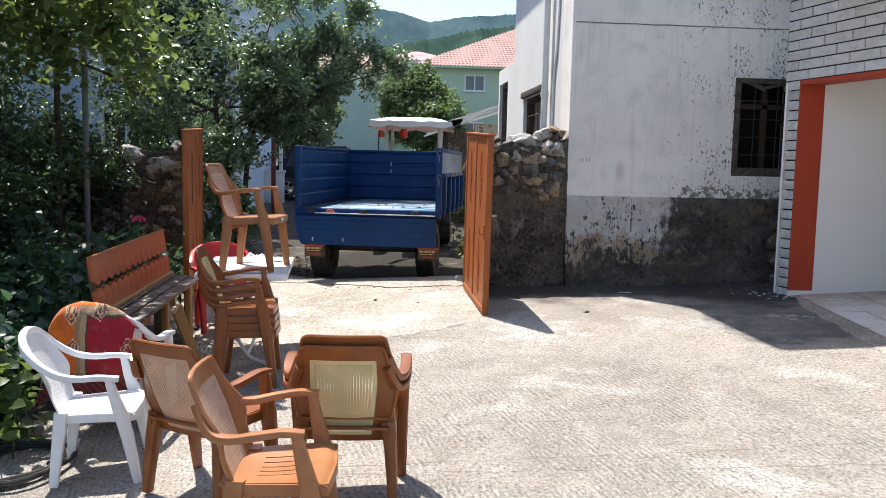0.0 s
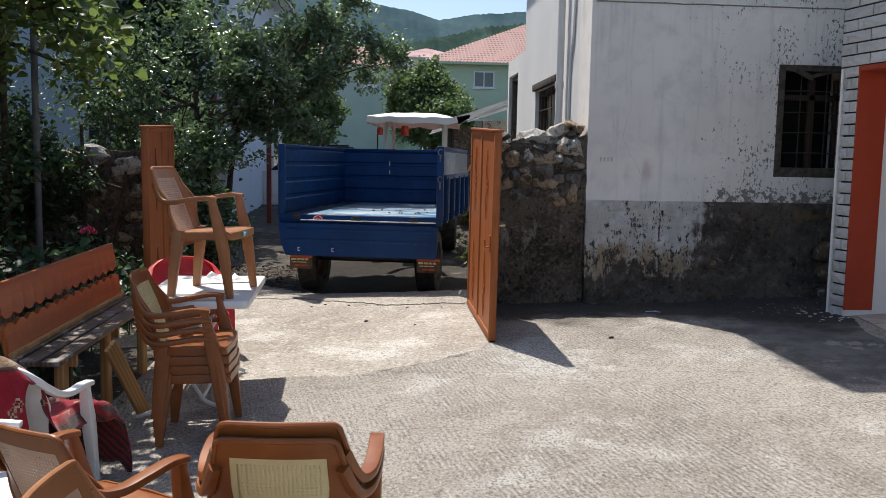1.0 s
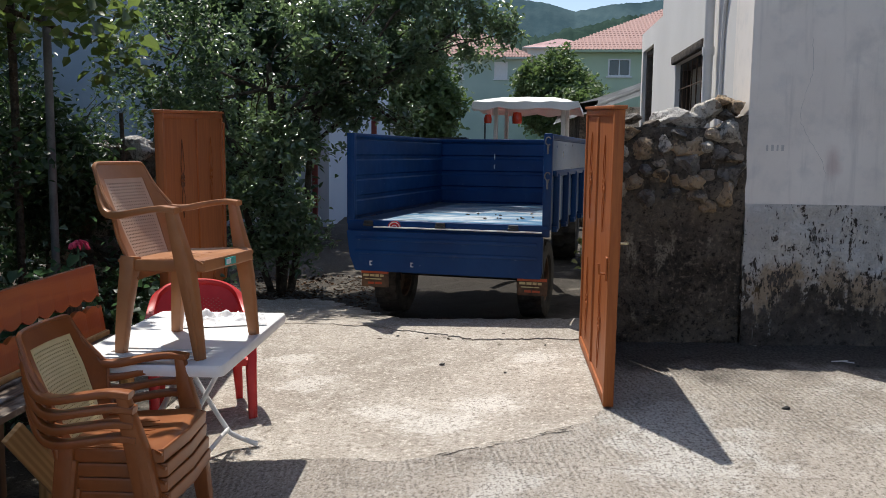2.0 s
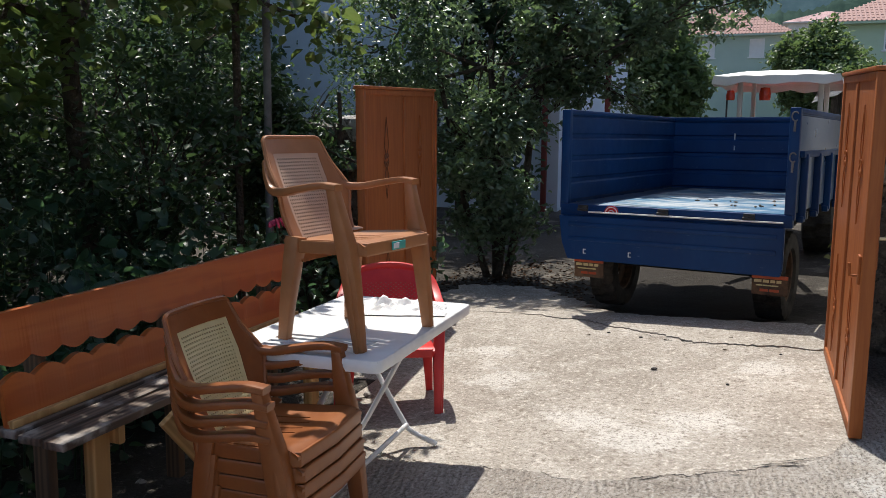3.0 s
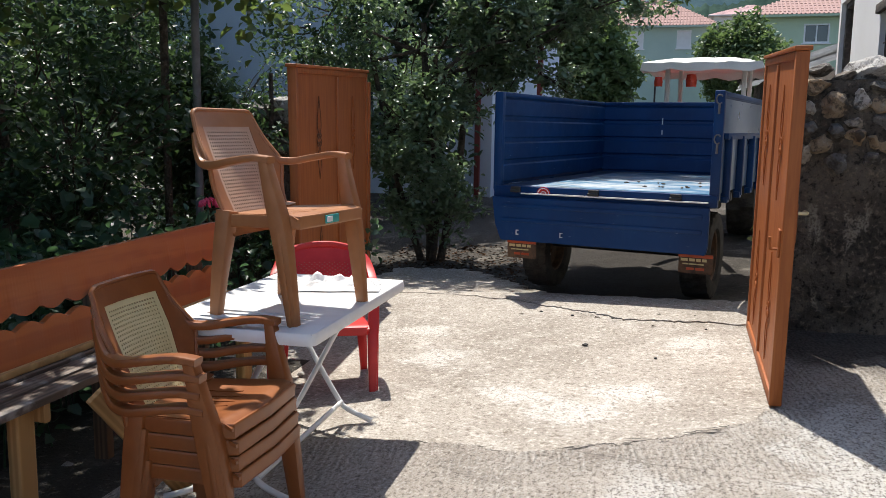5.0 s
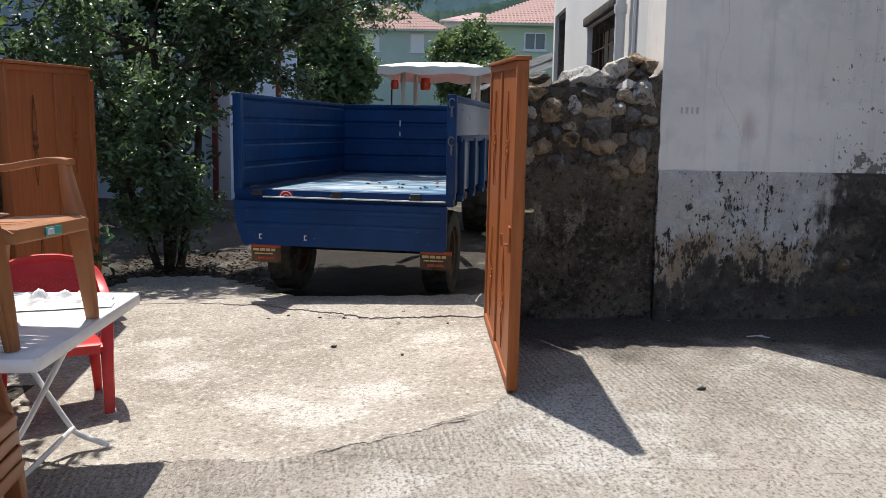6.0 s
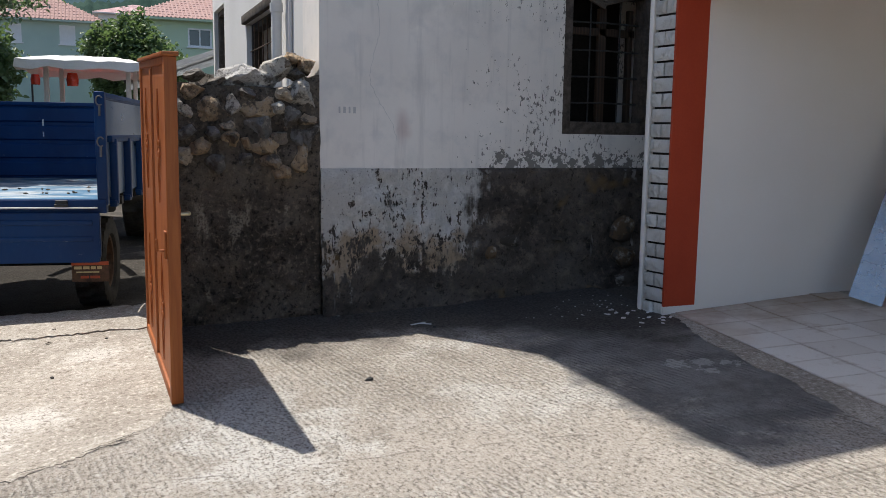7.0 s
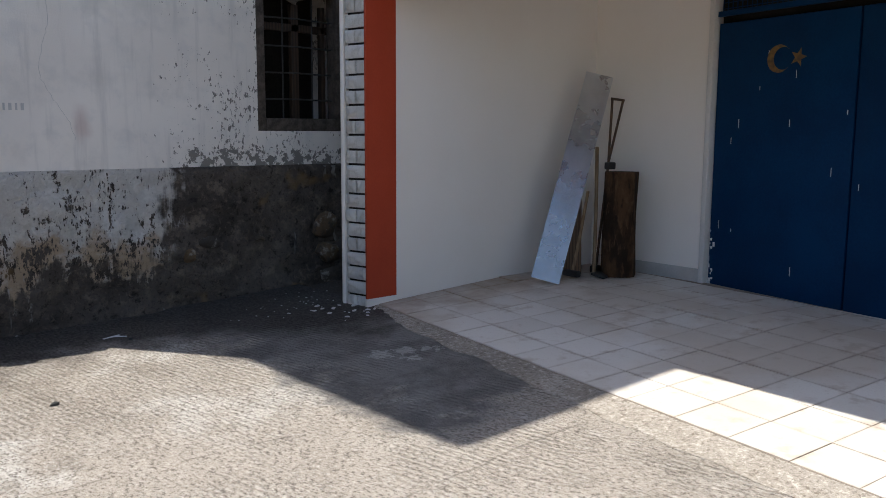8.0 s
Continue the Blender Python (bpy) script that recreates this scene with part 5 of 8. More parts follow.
        flip = r.choice((1, -1))
        o.matrix_basis = inv @ pose(pos.x, pos.y, pos.z, 0, 0, yaw) @ Matrix.Diagonal((sx * flip, 1 + 0.35 * r.uniform(-1, 1), r.choice((1, -1)), 1))
    # pillar flank: a full stone and two halves by turns
    course = 0.1055
    z, k = 0.18, 0
    while z < 2.42:
        for u, wdt in (((-0.110, 0.190),) if k % 2 else ((-0.060, 0.090), (-0.158, 0.090))):
            brick(a + d * u + n * -0.022 + Vector((0, 0, z + course / 2)), wdt / 0.25)
        z += course
        k += 1
    z, k = 2.492, 0
    while z < 4.3:
        u = -0.24 + (0 if k % 2 else 0.0)
        first = 0.19 if k % 2 else 0.36
        while u < 3.4:
            wdt = first if u < -0.2 else 0.375 + 0.02 * r.uniform(-1, 1)
            brick(a + d * (u + wdt / 2) + n * 0.0 + Vector((0, 0, z + course / 2)), (wdt - 0.009) / 0.25)
            u += wdt
        z += course
        k += 1
    # blue sheet-metal door
    door = new("door")
    door.parent = h
    tagged(door, "blue sheet-metal double door with a faded golden moon and star")
    dm = inv @ pose(7.0, 7.58, PORCH_Z, 0, 0, math.degrees(math.atan2(-1.43, -0.26)))

    def dp(name, bm, material, label="", parent=door):
        bmesh.ops.transform(bm, matrix=dm, verts=bm.verts[:])
        return part(name, bm, material, parent, label)
    # local x runs along the door, local y out of the wall is negative here
    for x0 in (0.0, 1.18):
        bm = bmesh.new()
        box(bm, (x0 + 0.585, 0.03, 1.05), (1.165, 0.04, 2.08), 0.006)
        dp("door_leaf", bm, M_DOORBLUE)
        bm = bmesh.new()
        for c, s in (((x0 + 0.585, 0.0, 2.16), (1.165, 0.03, 0.04)), ((x0 + 0.585, 0.0, 2.46), (1.165, 0.03, 0.04))):
            box(bm, c, s, 0.004)
        for k in range(26):
            box(bm, (x0 + 0.03 + k * 0.044, 0.012, 2.31), (0.006, 0.006, 0.27))
        for k in range(6):
            box(bm, (x0 + 0.585, 0.02, 2.20 + k * 0.044), (1.12, 0.006, 0.006))
        dp("mesh_panel", bm, M_DOORBLUE, "wire mesh above the door")
    # near-black sheet for the shade behind the mesh
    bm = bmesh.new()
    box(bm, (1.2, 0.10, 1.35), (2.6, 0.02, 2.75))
    dp("backing", bm, M_ROOM_SHADE)
    bm = bmesh.new()
    box(bm, (-0.03, 0.0, 1.2), (0.05, 0.09, 2.5), 0.006)
    dp("jamb", bm, M_OFFWHITE, "chipped white jamb edge")
    # moon and star
    bm = bmesh.new()
    R, rr = 0.10, 0.080
    outer = [(R * math.cos(t), R * math.sin(t)) for t in np.linspace(radians(40), radians(320), 30)]
    inner = [(0.035 + rr * math.cos(t), rr * math.sin(t)) for t in np.linspace(radians(308), radians(52), 30)]
    o = [bm.verts.new((0.56 + x, 0.003, 1.79 + z)) for x, z in outer]
    i_ = [bm.verts.new((0.56 + x, 0.003, 1.79 + z)) for x, z in inner[::-1]]
    for k in range(29):
        bm.faces.new((o[k], o[k + 1], i_[k + 1], i_[k]))
    c = bm.verts.new((0.72, 0.003, 1.79))
    st = [bm.verts.new((0.72 + (0.070 if k % 2 == 0 else 0.029) * math.sin(k * math.pi / 5 + 0.3), 0.003, 1.79 + (0.070 if k % 2 == 0 else 0.029) * math.cos(k * math.pi / 5 + 0.3))) for k in range(10)]
    for k in range(10):
        bm.faces.new((c, st[k], st[(k + 1) % 10]))
    dp("emblem", bm, M_GOLD, "faded golden crescent and star")
    rr2 = random.Random(8)
    for k in range(30):
        bm = bmesh.new()
        if k < 15:
            x, z = rr2.uniform(0.05, 1.9), rr2.uniform(0.05, 1.9)
            box(bm, (x, 0.007, z), (rr2.uniform(0.003, 0.006), 0.003, rr2.uniform(0.015, 0.07)), 0, None)
        else:
            box(bm, (rr2.uniform(0.0, 0.05), 0.007, rr2.uniform(0, 0.5)), (rr2.uniform(0.005, 0.02), 0.003, rr2.uniform(0.015, 0.05)))
        dp("paint_chip", bm, M_PAINT_WHITE, "white paint chip")


porch_building()


def porch_floor():
    f = new("floor_porch")
    tagged(f, "beige terrazzo tile floor of the porch, dusty", "floor", "", "structure")
    edge0, edge1 = Vector((4.652, 8.84, 0)), Vector((4.102, 5.05, 0))
    d = (edge1 - edge0).normalized()
    e = Vector((-d.y, d.x, 0))
    at = lambda u, v: tuple((edge0 + d * u + e * v))[:2]
    part("bed", slab_bm([at(0, 0.004), at(8.0, 0.004), (6.7, 0.7), (7.2, 8.86), at(-0.06, 0.004)], 0.0045, 0.1), M_GROUT, f, smooth=False)
    part("border", slab_bm([at(0, -0.004), at(8.0, -0.004)] + jag([at(8.0, -0.26), at(4.0, -0.27), at(2.0, -0.22), at(0.55, -0.16), at(0.0, -0.03)], 0.03, 12, 10), 0.007, 0.05), M_SLAB, f, "worn concrete border", smooth=False)
    s = 0.2962
    bm = bmesh.new()
    box(bm, (0, 0, -0.006), (s, s, 0.02), 0.0012, seg=1)
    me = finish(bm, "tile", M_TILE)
    r = random.Random(5)
    base = Matrix(((e.x, -e.y, 0, 0), (e.y, e.x, 0, 0), (0, 0, 1, 0), (0, 0, 0, 1)))
    back = lambda q: q.x > 7.0 - (8.74 - q.y) * 0.1
    side = lambda q: q.y > 8.842 - (q.x - 4.83) * 0.038
    for i in range(-3, 17):
        for j in range(9):
            c = edge0 + d * (0.226 + i * 0.3) + e * (0.154 + j * 0.3)
            c.z = gz(c.x, c.y) + 0.006 + r.uniform(-0.0012, 0.0012)
            fall = -math.degrees(math.atan(0.056)) if c.x < 6 else 0
            m = Matrix.Translation(c) @ pose(0, 0, 0, math.degrees(0.01) + r.uniform(-0.15, 0.15), fall + r.uniform(-0.15, 0.15), 0) @ base
            corners = [m @ Vector((sx * s / 2, sy * s / 2, 0)) for sx in (-1, 1) for sy in (-1, 1)]
            if all(back(q) or side(q) for q in corners):
                continue
            data = me
            if any(side(q) or back(q) for q in corners):
                # cut to fit along the walls
                bm = bmesh.new()
                box(bm, (0, 0, -0.006), (s, s, 0.02), 0.0012, seg=1)
                bmesh.ops.transform(bm, matrix=m, verts=bm.verts[:])
                for co, no in (((4.83, 8.842, 0), (0.038, 1, 0)), ((7.0, 8.74, 0), (1, -0.1, 0))):
                    bmesh.ops.bisect_plane(bm, geom=bm.verts[:] + bm.edges[:] + bm.faces[:], plane_co=co, plane_no=no, clear_outer=True)
                    bmesh.ops.holes_fill(bm, edges=bm.edges[:])
                if not bm.faces:
                    bm.free()
                    continue
                bmesh.ops.transform(bm, matrix=m.inverted(), verts=bm.verts[:])
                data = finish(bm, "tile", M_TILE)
            t = new("tile", data)
            t.parent = f
            t.matrix_basis = m


porch_floor()


# ---- gate ----
def gate_leaf(at, rz, width, z0, z1, tilt, handle, label):
    """A sheet-steel gate leaf painted like wood; local x runs from the free edge to the hinge, the ornate face looks to local -y."""
    g = new("gate_leaf")
    g.matrix_basis = pose(*at, 0, 0, rz) @ pose(0, 0, 0, 0, tilt, 0)
    tagged(g, label, "gate", "gate leaves")
    t, H = 0.062, z1 - z0
    bm = bmesh.new()
    for c, s in (((0.025, 0, H / 2), (0.05, t, H)), ((width - 0.025, 0, H / 2), (0.05, t, H)), ((width / 2, 0, 0.03), (width - 0.1, t, 0.06)), ((width / 2, 0, H - 0.02), (width - 0.1, t, 0.04)), ((0.52 * width, 0, H / 2), (0.045, t, H - 0.10))):
        box(bm, c, s, 0.006)
    box(bm, (width / 2, 0, H + 0.012), (width + 0.02, t + 0.02, 0.022), 0.005)
    part("frame", bm, M_GATE, g)
    for k, (a, b) in enumerate(((0.05, 0.52 * width - 0.0225), (0.52 * width + 0.0225, width - 0.05))):
        for side in (-1, 1):
            bm = bmesh.new()
            box(bm, ((a + b) / 2, side * 0.016, H / 2), (b - a, 0.004, H - 0.055))
            panel = part("panel", bm, M_GATE, g)
            for zc in (0.74 * H, 0.24 * H):
                # pointed scroll ornament
                bm = bmesh.new()
                cx, y = (a + b) / 2, side * 0.026
                for sgn in (-1, 1):
                    sweep(bm, smooth_path([(cx, y, zc + 0.30), (cx + sgn * 0.042, y, zc + 0.10), (cx + sgn * 0.010, y, zc + 0.02), (cx + sgn * 0.050, y, zc - 0.03), (cx + sgn * 0.012, y, zc - 0.07), (cx + sgn * 0.040, y, zc - 0.14), (cx, y, zc - 0.30)], 5), 0.006, up=(0, 1, 0), sides=6)
                    for zz in (zc + 0.015, zc - 0.045):
                        sweep(bm, [(cx + sgn * 0.022 + 0.016 * math.cos(q), y, zz + 0.016 * math.sin(q)) for q in np.linspace(0, 2 * math.pi, 13)[:-1]], 0.008, up=(0, 1, 0), sides=6, closed=True)
                part("ornament", bm, M_GATE_DARK if k == 0 and not handle else M_GATE, panel, "wrought scroll ornament")
    if handle:
        bm = bmesh.new()
        box(bm, (0.08, -0.036, 0.93), (0.05, 0.012, 0.2), 0.006)
        part("lock_plate", bm, M_GATE, g)
        bm = bmesh.new()
        sweep(bm, smooth_path([(0.08, -0.04, 0.98), (0.08, -0.08, 0.98), (0.11, -0.09, 0.98), (0.18, -0.088, 0.975)]), 0.018, sides=8)
        part("door_handle", bm, M_BRASS, g, "pale brass lever handle")
        bm = bmesh.new()
        sweep(bm, [(0.062, 0.03, 0.80), (0.062, 0.075, 0.80), (0.062, 0.08, 0.86)], 0.016, sides=8)
        box(bm, (0.06, 0.036, 0.83), (0.06, 0.012, 0.14), 0.004)
        part("bolt", bm, M_GATE, g)
    for z in (0.25, H - 0.3):
        bm = bmesh.new()
        sweep(bm, [(width + 0.012, 0, z), (width + 0.012, 0, z + 0.12)], 0.03, up=(0, 1, 0), sides=10)
        part("hinge", bm, M_GATE, g)
    return g


gate_leaf((1.222, 8.435, 0.050), 91.4, 1.47, 0.045, 1.805, -2.8, True, "open brown steel gate leaf with wood-look panels and a brass handle")
gate_leaf((-1.86, 9.30, -0.09), 96.1, 1.80, -0.10, 1.80, -2.3, False, "open brown steel gate leaf standing among shrubs, black scroll ornament")
for (x, y, zt, rz) in ((1.213, 9.95, 1.80, 0), (-2.07, 11.165, 1.76, 6)):
    bm = bmesh.new()
    pw = 0.072 if x > 0 else 0.045
    box(bm, (0, 0, zt / 2 - 0.1), (pw, pw, zt + 0.3), 0.006)
    ob = solid("gate_post", bm, M_GATE, "brown steel gate post at the wall", "post")
    ob.matrix_basis = pose(x, y, 0.0, 0, 0, rz)


# ---- trailer ----
def wheel(parent, at, r, w, lugs, rim_mat, flip=1):
    wh = new("wheel")
    wh.parent = parent
    wh.matrix_basis = pose(*at, 0, 90, 0)
    bm = bmesh.new()
    steps = lugs * 4
    prof = [(0.58, -0.36, 0), (0.62, -0.46, 0), (0.86, -0.5, 0), (0.95, -0.44, 1), (0.965, -0.22, 1), (0.965, 0.0, 2), (0.965, 0.22, 3), (0.95, 0.44, 3), (0.86, 0.5, 0), (0.62, 0.46, 0), (0.58, 0.36, 0)]
    rings = []
    for q, zz, kind in prof:
        ring = []
        for k in range(steps):
            a = 2 * math.pi * k / steps
            lug = kind and ((k + (0, 0, 1, 2)[kind]) % 4 < 2)
            rad = r * (q + (0.035 if lug else -0.02 if kind else 0.0))
            ring.append(bm.verts.new((rad * math.cos(a), rad * math.sin(a), zz * w)))
        rings.append(ring)
    for a_, b_ in zip(rings, rings[1:]):
        for k in range(steps):
            bm.faces.new((a_[k], a_[(k + 1) % steps], b_[(k + 1) % steps], b_[k]))
    part("tyre", bm, M_TYRE, wh, "dusty ribbed tyre")
    bm = bmesh.new()
    lathe(bm, [(r * 0.60, -w * 0.38), (r * 0.55, -w * 0.34), (r * 0.52, -w * 0.1), (r * 0.30, -w * 0.02), (r * 0.16, -w * 0.10), (r * 0.15, -w * 0.24), (0.002, -w * 0.25)], steps=32)
    lathe(bm, [(r * 0.60, w * 0.38), (r * 0.55, w * 0.34), (r * 0.52, w * 0.1), (r * 0.30, w * 0.02), (r * 0.16, w * 0.10), (r * 0.15, w * 0.24), (0.002, w * 0.25)], steps=32)
    bmesh.ops.recalc_face_normals(bm, faces=bm.faces[:])
    rim = part("rim", bm, rim_mat, wh)
    for k in range(6):
        for s in (-1, 1):
            bm = bmesh.new()
            lathe(bm, [(0.012, 0), (0.012, 0.012), (0.0, 0.013)], Matrix.Translation((r * 0.22 * math.cos(k * math.pi / 3), r * 0.22 * math.sin(k * math.pi / 3), s * w * 0.06)), 6)
            part("bolt", bm, M_STEEL, rim)
    return wh


def ribbed(bm, u0, u1, z0, z1, at, ribs=5, depth=0.022, axis="x", face=1):
    """A pressed steel side with long swages; at is its place across, axis its direction."""
    prof = [(z0, 0.0)]
    H = z1 - z0
    for k in range(ribs):
        c = z0 + H * (k + 0.5) / ribs
        prof += [(c - H * 0.105, 0.0), (c - H * 0.085, depth), (c + H * 0.085, depth), (c + H * 0.105, 0.0)]
    prof.append((z1, 0.0))
    t = 0.03
    def P(u, z, d):
        return (u, at + face * d, z) if axis == "x" else (at + face * d, u, z)
    rows = []
    for u in (u0, u1):
        rows.append(([bm.verts.new(P(u, z, d)) for z, d in prof], [bm.verts.new(P(u, z, d - t)) for z, d in prof]))
    (a, a2), (b, b2) = rows
    n = len(prof)
    for k in range(n - 1):
        bm.faces.new((a[k], b[k], b[k + 1], a[k + 1]))
        bm.faces.new((a2[k], a2[k + 1], b2[k + 1], b2[k]))
        bm.faces.new((a[k], a[k + 1], a2[k + 1], a2[k]))
        bm.faces.new((b[k], b2[k], b2[k + 1], b[k + 1]))
    bm.faces.new((a[0], a2[0], b2[0], b[0]))
    bm.faces.new((a[-1], b[-1], b2[-1], a2[-1]))
    bmesh.ops.recalc_face_normals(bm, faces=bm.faces[:])


def bars_text(bm, x, y, z, widths, h, m=None):
    """A line of writing as plain bars."""
    u = x
    for w in widths:
        box(bm, (u + w / 2, y, z), (w, 0.002, h), 0, m)
        u += w + h * 0.45


def trailer():
    """Local x to the right, y forward, the origin below the middle of the rear edge."""
    yaw = -math.degrees(0.198)
    W, L, ZB, ZT, ZD = 1.83, 2.92, 0.945, 1.723, 0.478
    t = new("farm_trailer")
    t.matrix_basis = pose(0.0352, 10.921, 0, 0, 0, yaw)
    tagged(t, "blue tipping farm trailer with its tailgate hanging down", "trailer")
    h = W / 2
    for sx, nm in ((-1, "side_panel"), (1, "side_panel")):
        bm = bmesh.new()
        ribbed(bm, 0.05, L, ZB + 0.0, ZT - 0.03, sx * (h - 0.03), 4, 0.017, "y", -sx)
        side = part(nm, bm, M_BLUE, t, smooth=False)
        bm = bmesh.new()
        box(bm, (sx * (h - 0.02), L / 2 + 0.02, ZT - 0.015), (0.055, L - 0.03, 0.04), 0.008)
        part("top_rail", bm, M_BLUE, side)
        # outer stiffeners
        for k in range(5):
            bm = bmesh.new()
            y = 0.25 + k * (L - 0.5) / 4
            bar(bm, [(sx * (h + 0.025), y, ZB - 0.05), (sx * (h + 0.025), y, ZB + 0.44)], (0.07, 0.05), up=(0, 1, 0))
            box(bm, (sx * (h + 0.025), y, ZB - 0.05), (0.05, 0.1, 0.05), 0.006)
            part("stiffener", bm, M_BLUE, side)
        bm = bmesh.new()
        box(bm, (sx * (h + 0.02), L / 2, ZB + 0.44), (0.05, L - 0.3, 0.05), 0.008)
        part("side_rail", bm, M_BLUE, side)
        # dusty outer skin, its blue made paler to stand for reflected sky
        bm = bmesh.new()
        box(bm, (sx * (h + 0.003), L / 2 + 0.03, (ZB + ZT) / 2 - 0.025), (0.006, L - 0.08, ZT - ZB - 0.05), 0.002)
        part("outer_skin", bm, M_BLUE_DUSTY_SHEEN, side, "dusty, sun-bleached outer side")
        # corner post with hook latches
        bm = bmesh.new()
        box(bm, (sx * (h - 0.012), 0.025, (ZB + ZT) / 2 - 0.02), (0.075, 0.06, ZT - ZB + 0.05), 0.008)
        post = part("corner_post", bm, M_BLUE, t)
        for z in (ZT - 0.06, ZB + 0.42) if sx > 0 else ():
            bm = bmesh.new()
            sweep(bm, [(sx * (h - 0.01) + 0.024 * math.cos(q), -0.012, z + 0.034 * math.sin(q)) for q in np.linspace(0.6, 5.4, 12)], 0.012, up=(0, 1, 0), sides=6)
            sweep(bm, [(sx * (h - 0.01), -0.012, z - 0.03), (sx * (h - 0.012), -0.012, z - 0.11)], 0.018, up=(0, 1, 0), sides=6)
            part("latch", bm, M_POLE, post, "worn steel hook latch")
    bm = bmesh.new()
    ribbed(bm, -h + 0.015, h - 0.015, ZB, ZT - 0.03, L - 0.02, 4, 0.017, "x", -1)
    front = part("front_panel", bm, M_BLUE, t, smooth=False)
    bm = bmesh.new()
    box(bm, (0, L - 0.02, ZT - 0.015), (W - 0.06, 0.055, 0.04), 0.008)
    part("top_rail", bm, M_BLUE, front)
    for z, l in ((ZT - 0.205, 0.07), (ZT - 0.325, 0.05)):
        bm = bmesh.new()
        box(bm, (-0.20, L - 0.066, z), (0.012, 0.004, l))
        part("scratch", bm, M_PAINT_WHITE, front, "white scratch")
    bm = bmesh.new()
    box(bm, (0, L / 2, ZB - 0.012), (W - 0.09, L - 0.04, 0.024), 0.004)
    bed = part("bed", bm, M_BED, t, "worn load floor, blue paint scraped to metal")
    r = random.Random(6)
    for k in range(12):
        bm = bmesh.new()
        rock(bm, (r.uniform(0.02, 0.05), r.uniform(0.02, 0.04), 0.015), 40 + k, 0.3, 1)
        o = part("clod", bm, M_MORTAR, bed)
        o.location = (r.uniform(-0.2, 0.75), r.uniform(0.15, 1.2), ZB + 0.012)
    # rear sill with brackets, chassis
    bm = bmesh.new()
    box(bm, (0, 0.02, ZB - 0.055), (W + 0.03, 0.07, 0.10), 0.01)
    sill = part("rear_sill", bm, M_BLUE, t)
    # white strip stands for sunlight gleaming on the bare sill edge
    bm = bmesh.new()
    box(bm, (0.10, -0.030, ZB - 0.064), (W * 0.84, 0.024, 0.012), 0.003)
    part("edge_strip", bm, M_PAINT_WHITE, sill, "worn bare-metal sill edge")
    for x in (-0.72, -0.04, 0.62):
        bm = bmesh.new()
        box(bm, (x, -0.02, ZB - 0.03), (0.085, 0.03, 0.045), 0.006)
        sweep(bm, [(x - 0.045, -0.033, ZB - 0.045), (x + 0.045, -0.033, ZB - 0.045)], 0.024, sides=10)
        part("hinge", bm, M_BLACK, sill)
    bm = bmesh.new()
    v = [bm.verts.new((-0.473 + 0.062 * math.cos(a), -0.0165 - dy, ZB - 0.066 + 0.062 * math.sin(a))) for dy in (0, 0.004) for a in np.linspace(0, math.pi, 20)]
    bm.faces.new(v[:20])
    bm.faces.new(v[20:][::-1])
    for k in range(20):
        bm.faces.new((v[k], v[(k + 1) % 20], v[20 + (k + 1) % 20], v[20 + k]))
    bmesh.ops.recalc_face_normals(bm, faces=bm.faces[:])
    badge = part("badge", bm, M_RPLASTIC, sill, "round red badge with a white ring")
    bm = bmesh.new()
    for q in (0.050, 0.024):
        sweep(bm, [(-0.473 + q * math.cos(a), -0.0215, ZB - 0.066 + q * math.sin(a)) for a in np.linspace(0, math.pi, 16)], 0.008, up=(0, 1, 0), sides=6)
    part("badge_ring", bm, M_PAINT_WHITE, badge)
    bm = bmesh.new()
    for x in (-0.42, 0.42):
        box(bm, (x, L / 2 + 0.15, ZB - 0.14), (0.09, L - 0.25, 0.14), 0.008)
    for y in (0.35, 1.1, 2.0, 2.7):
        box(bm, (0, y, ZB - 0.09), (W - 0.12, 0.08, 0.07), 0.006)
    part("chassis", bm, M_BLACK, t)
    bm = bmesh.new()
    sweep(bm, [(-0.42, L + 0.05, 0.62), (0, L + 1.15, 0.5)], 0.09, sides=8)
    sweep(bm, [(0.42, L + 0.05, 0.62), (0, L + 1.15, 0.5)], 0.09, sides=8)
    part("drawbar", bm, M_BLACK, t)
    # hanging tailgate
    bm = bmesh.new()
    ZH = ZB - 0.10
    out = [(-h - 0.01, ZH), (h - 0.03, ZH), (h - 0.03, ZD + 0.06), (h - 0.045, ZD), (-h + 0.075, ZD), (-h + 0.02, ZD + 0.14)]
    lo = [bm.verts.new((x, -0.055, z)) for x, z in out]
    hi = [bm.verts.new((x, -0.015, z)) for x, z in out]
    for k in range(6):
        bm.faces.new((lo[k], lo[(k + 1) % 6], hi[(k + 1) % 6], hi[k]))
    bm.faces.new(lo[::-1])
    bm.faces.new(hi)
    bmesh.ops.recalc_face_normals(bm, faces=bm.faces[:])
    bmesh.ops.bevel(bm, geom=bm.edges[:], offset=0.006, segments=2, affect="EDGES")
    gate = part("tailgate", bm, M_BLUE, t)
    for z in (ZH - 0.07, ZH - 0.19):
        bm = bmesh.new()
        box(bm, (0, -0.057, z), (W - 0.16, 0.012, 0.035), 0.005)
        part("swage", bm, M_BLUE, gate)
    for x in (-0.298, -0.69):
        bm = bmesh.new()
        box(bm, (x, -0.064, ZD + 0.075), (0.008, 0.004, 0.042))
        box(bm, (x + 0.012, -0.064, ZD + 0.092), (0.018, 0.004, 0.007))
        box(bm, (x + 0.012, -0.064, ZD + 0.058), (0.018, 0.004, 0.007))
        bmesh.ops.remove_doubles(bm, verts=bm.verts[:], dist=0.0001)
        part("chip", bm, M_PAINT_WHITE, gate, "white chipped mark")
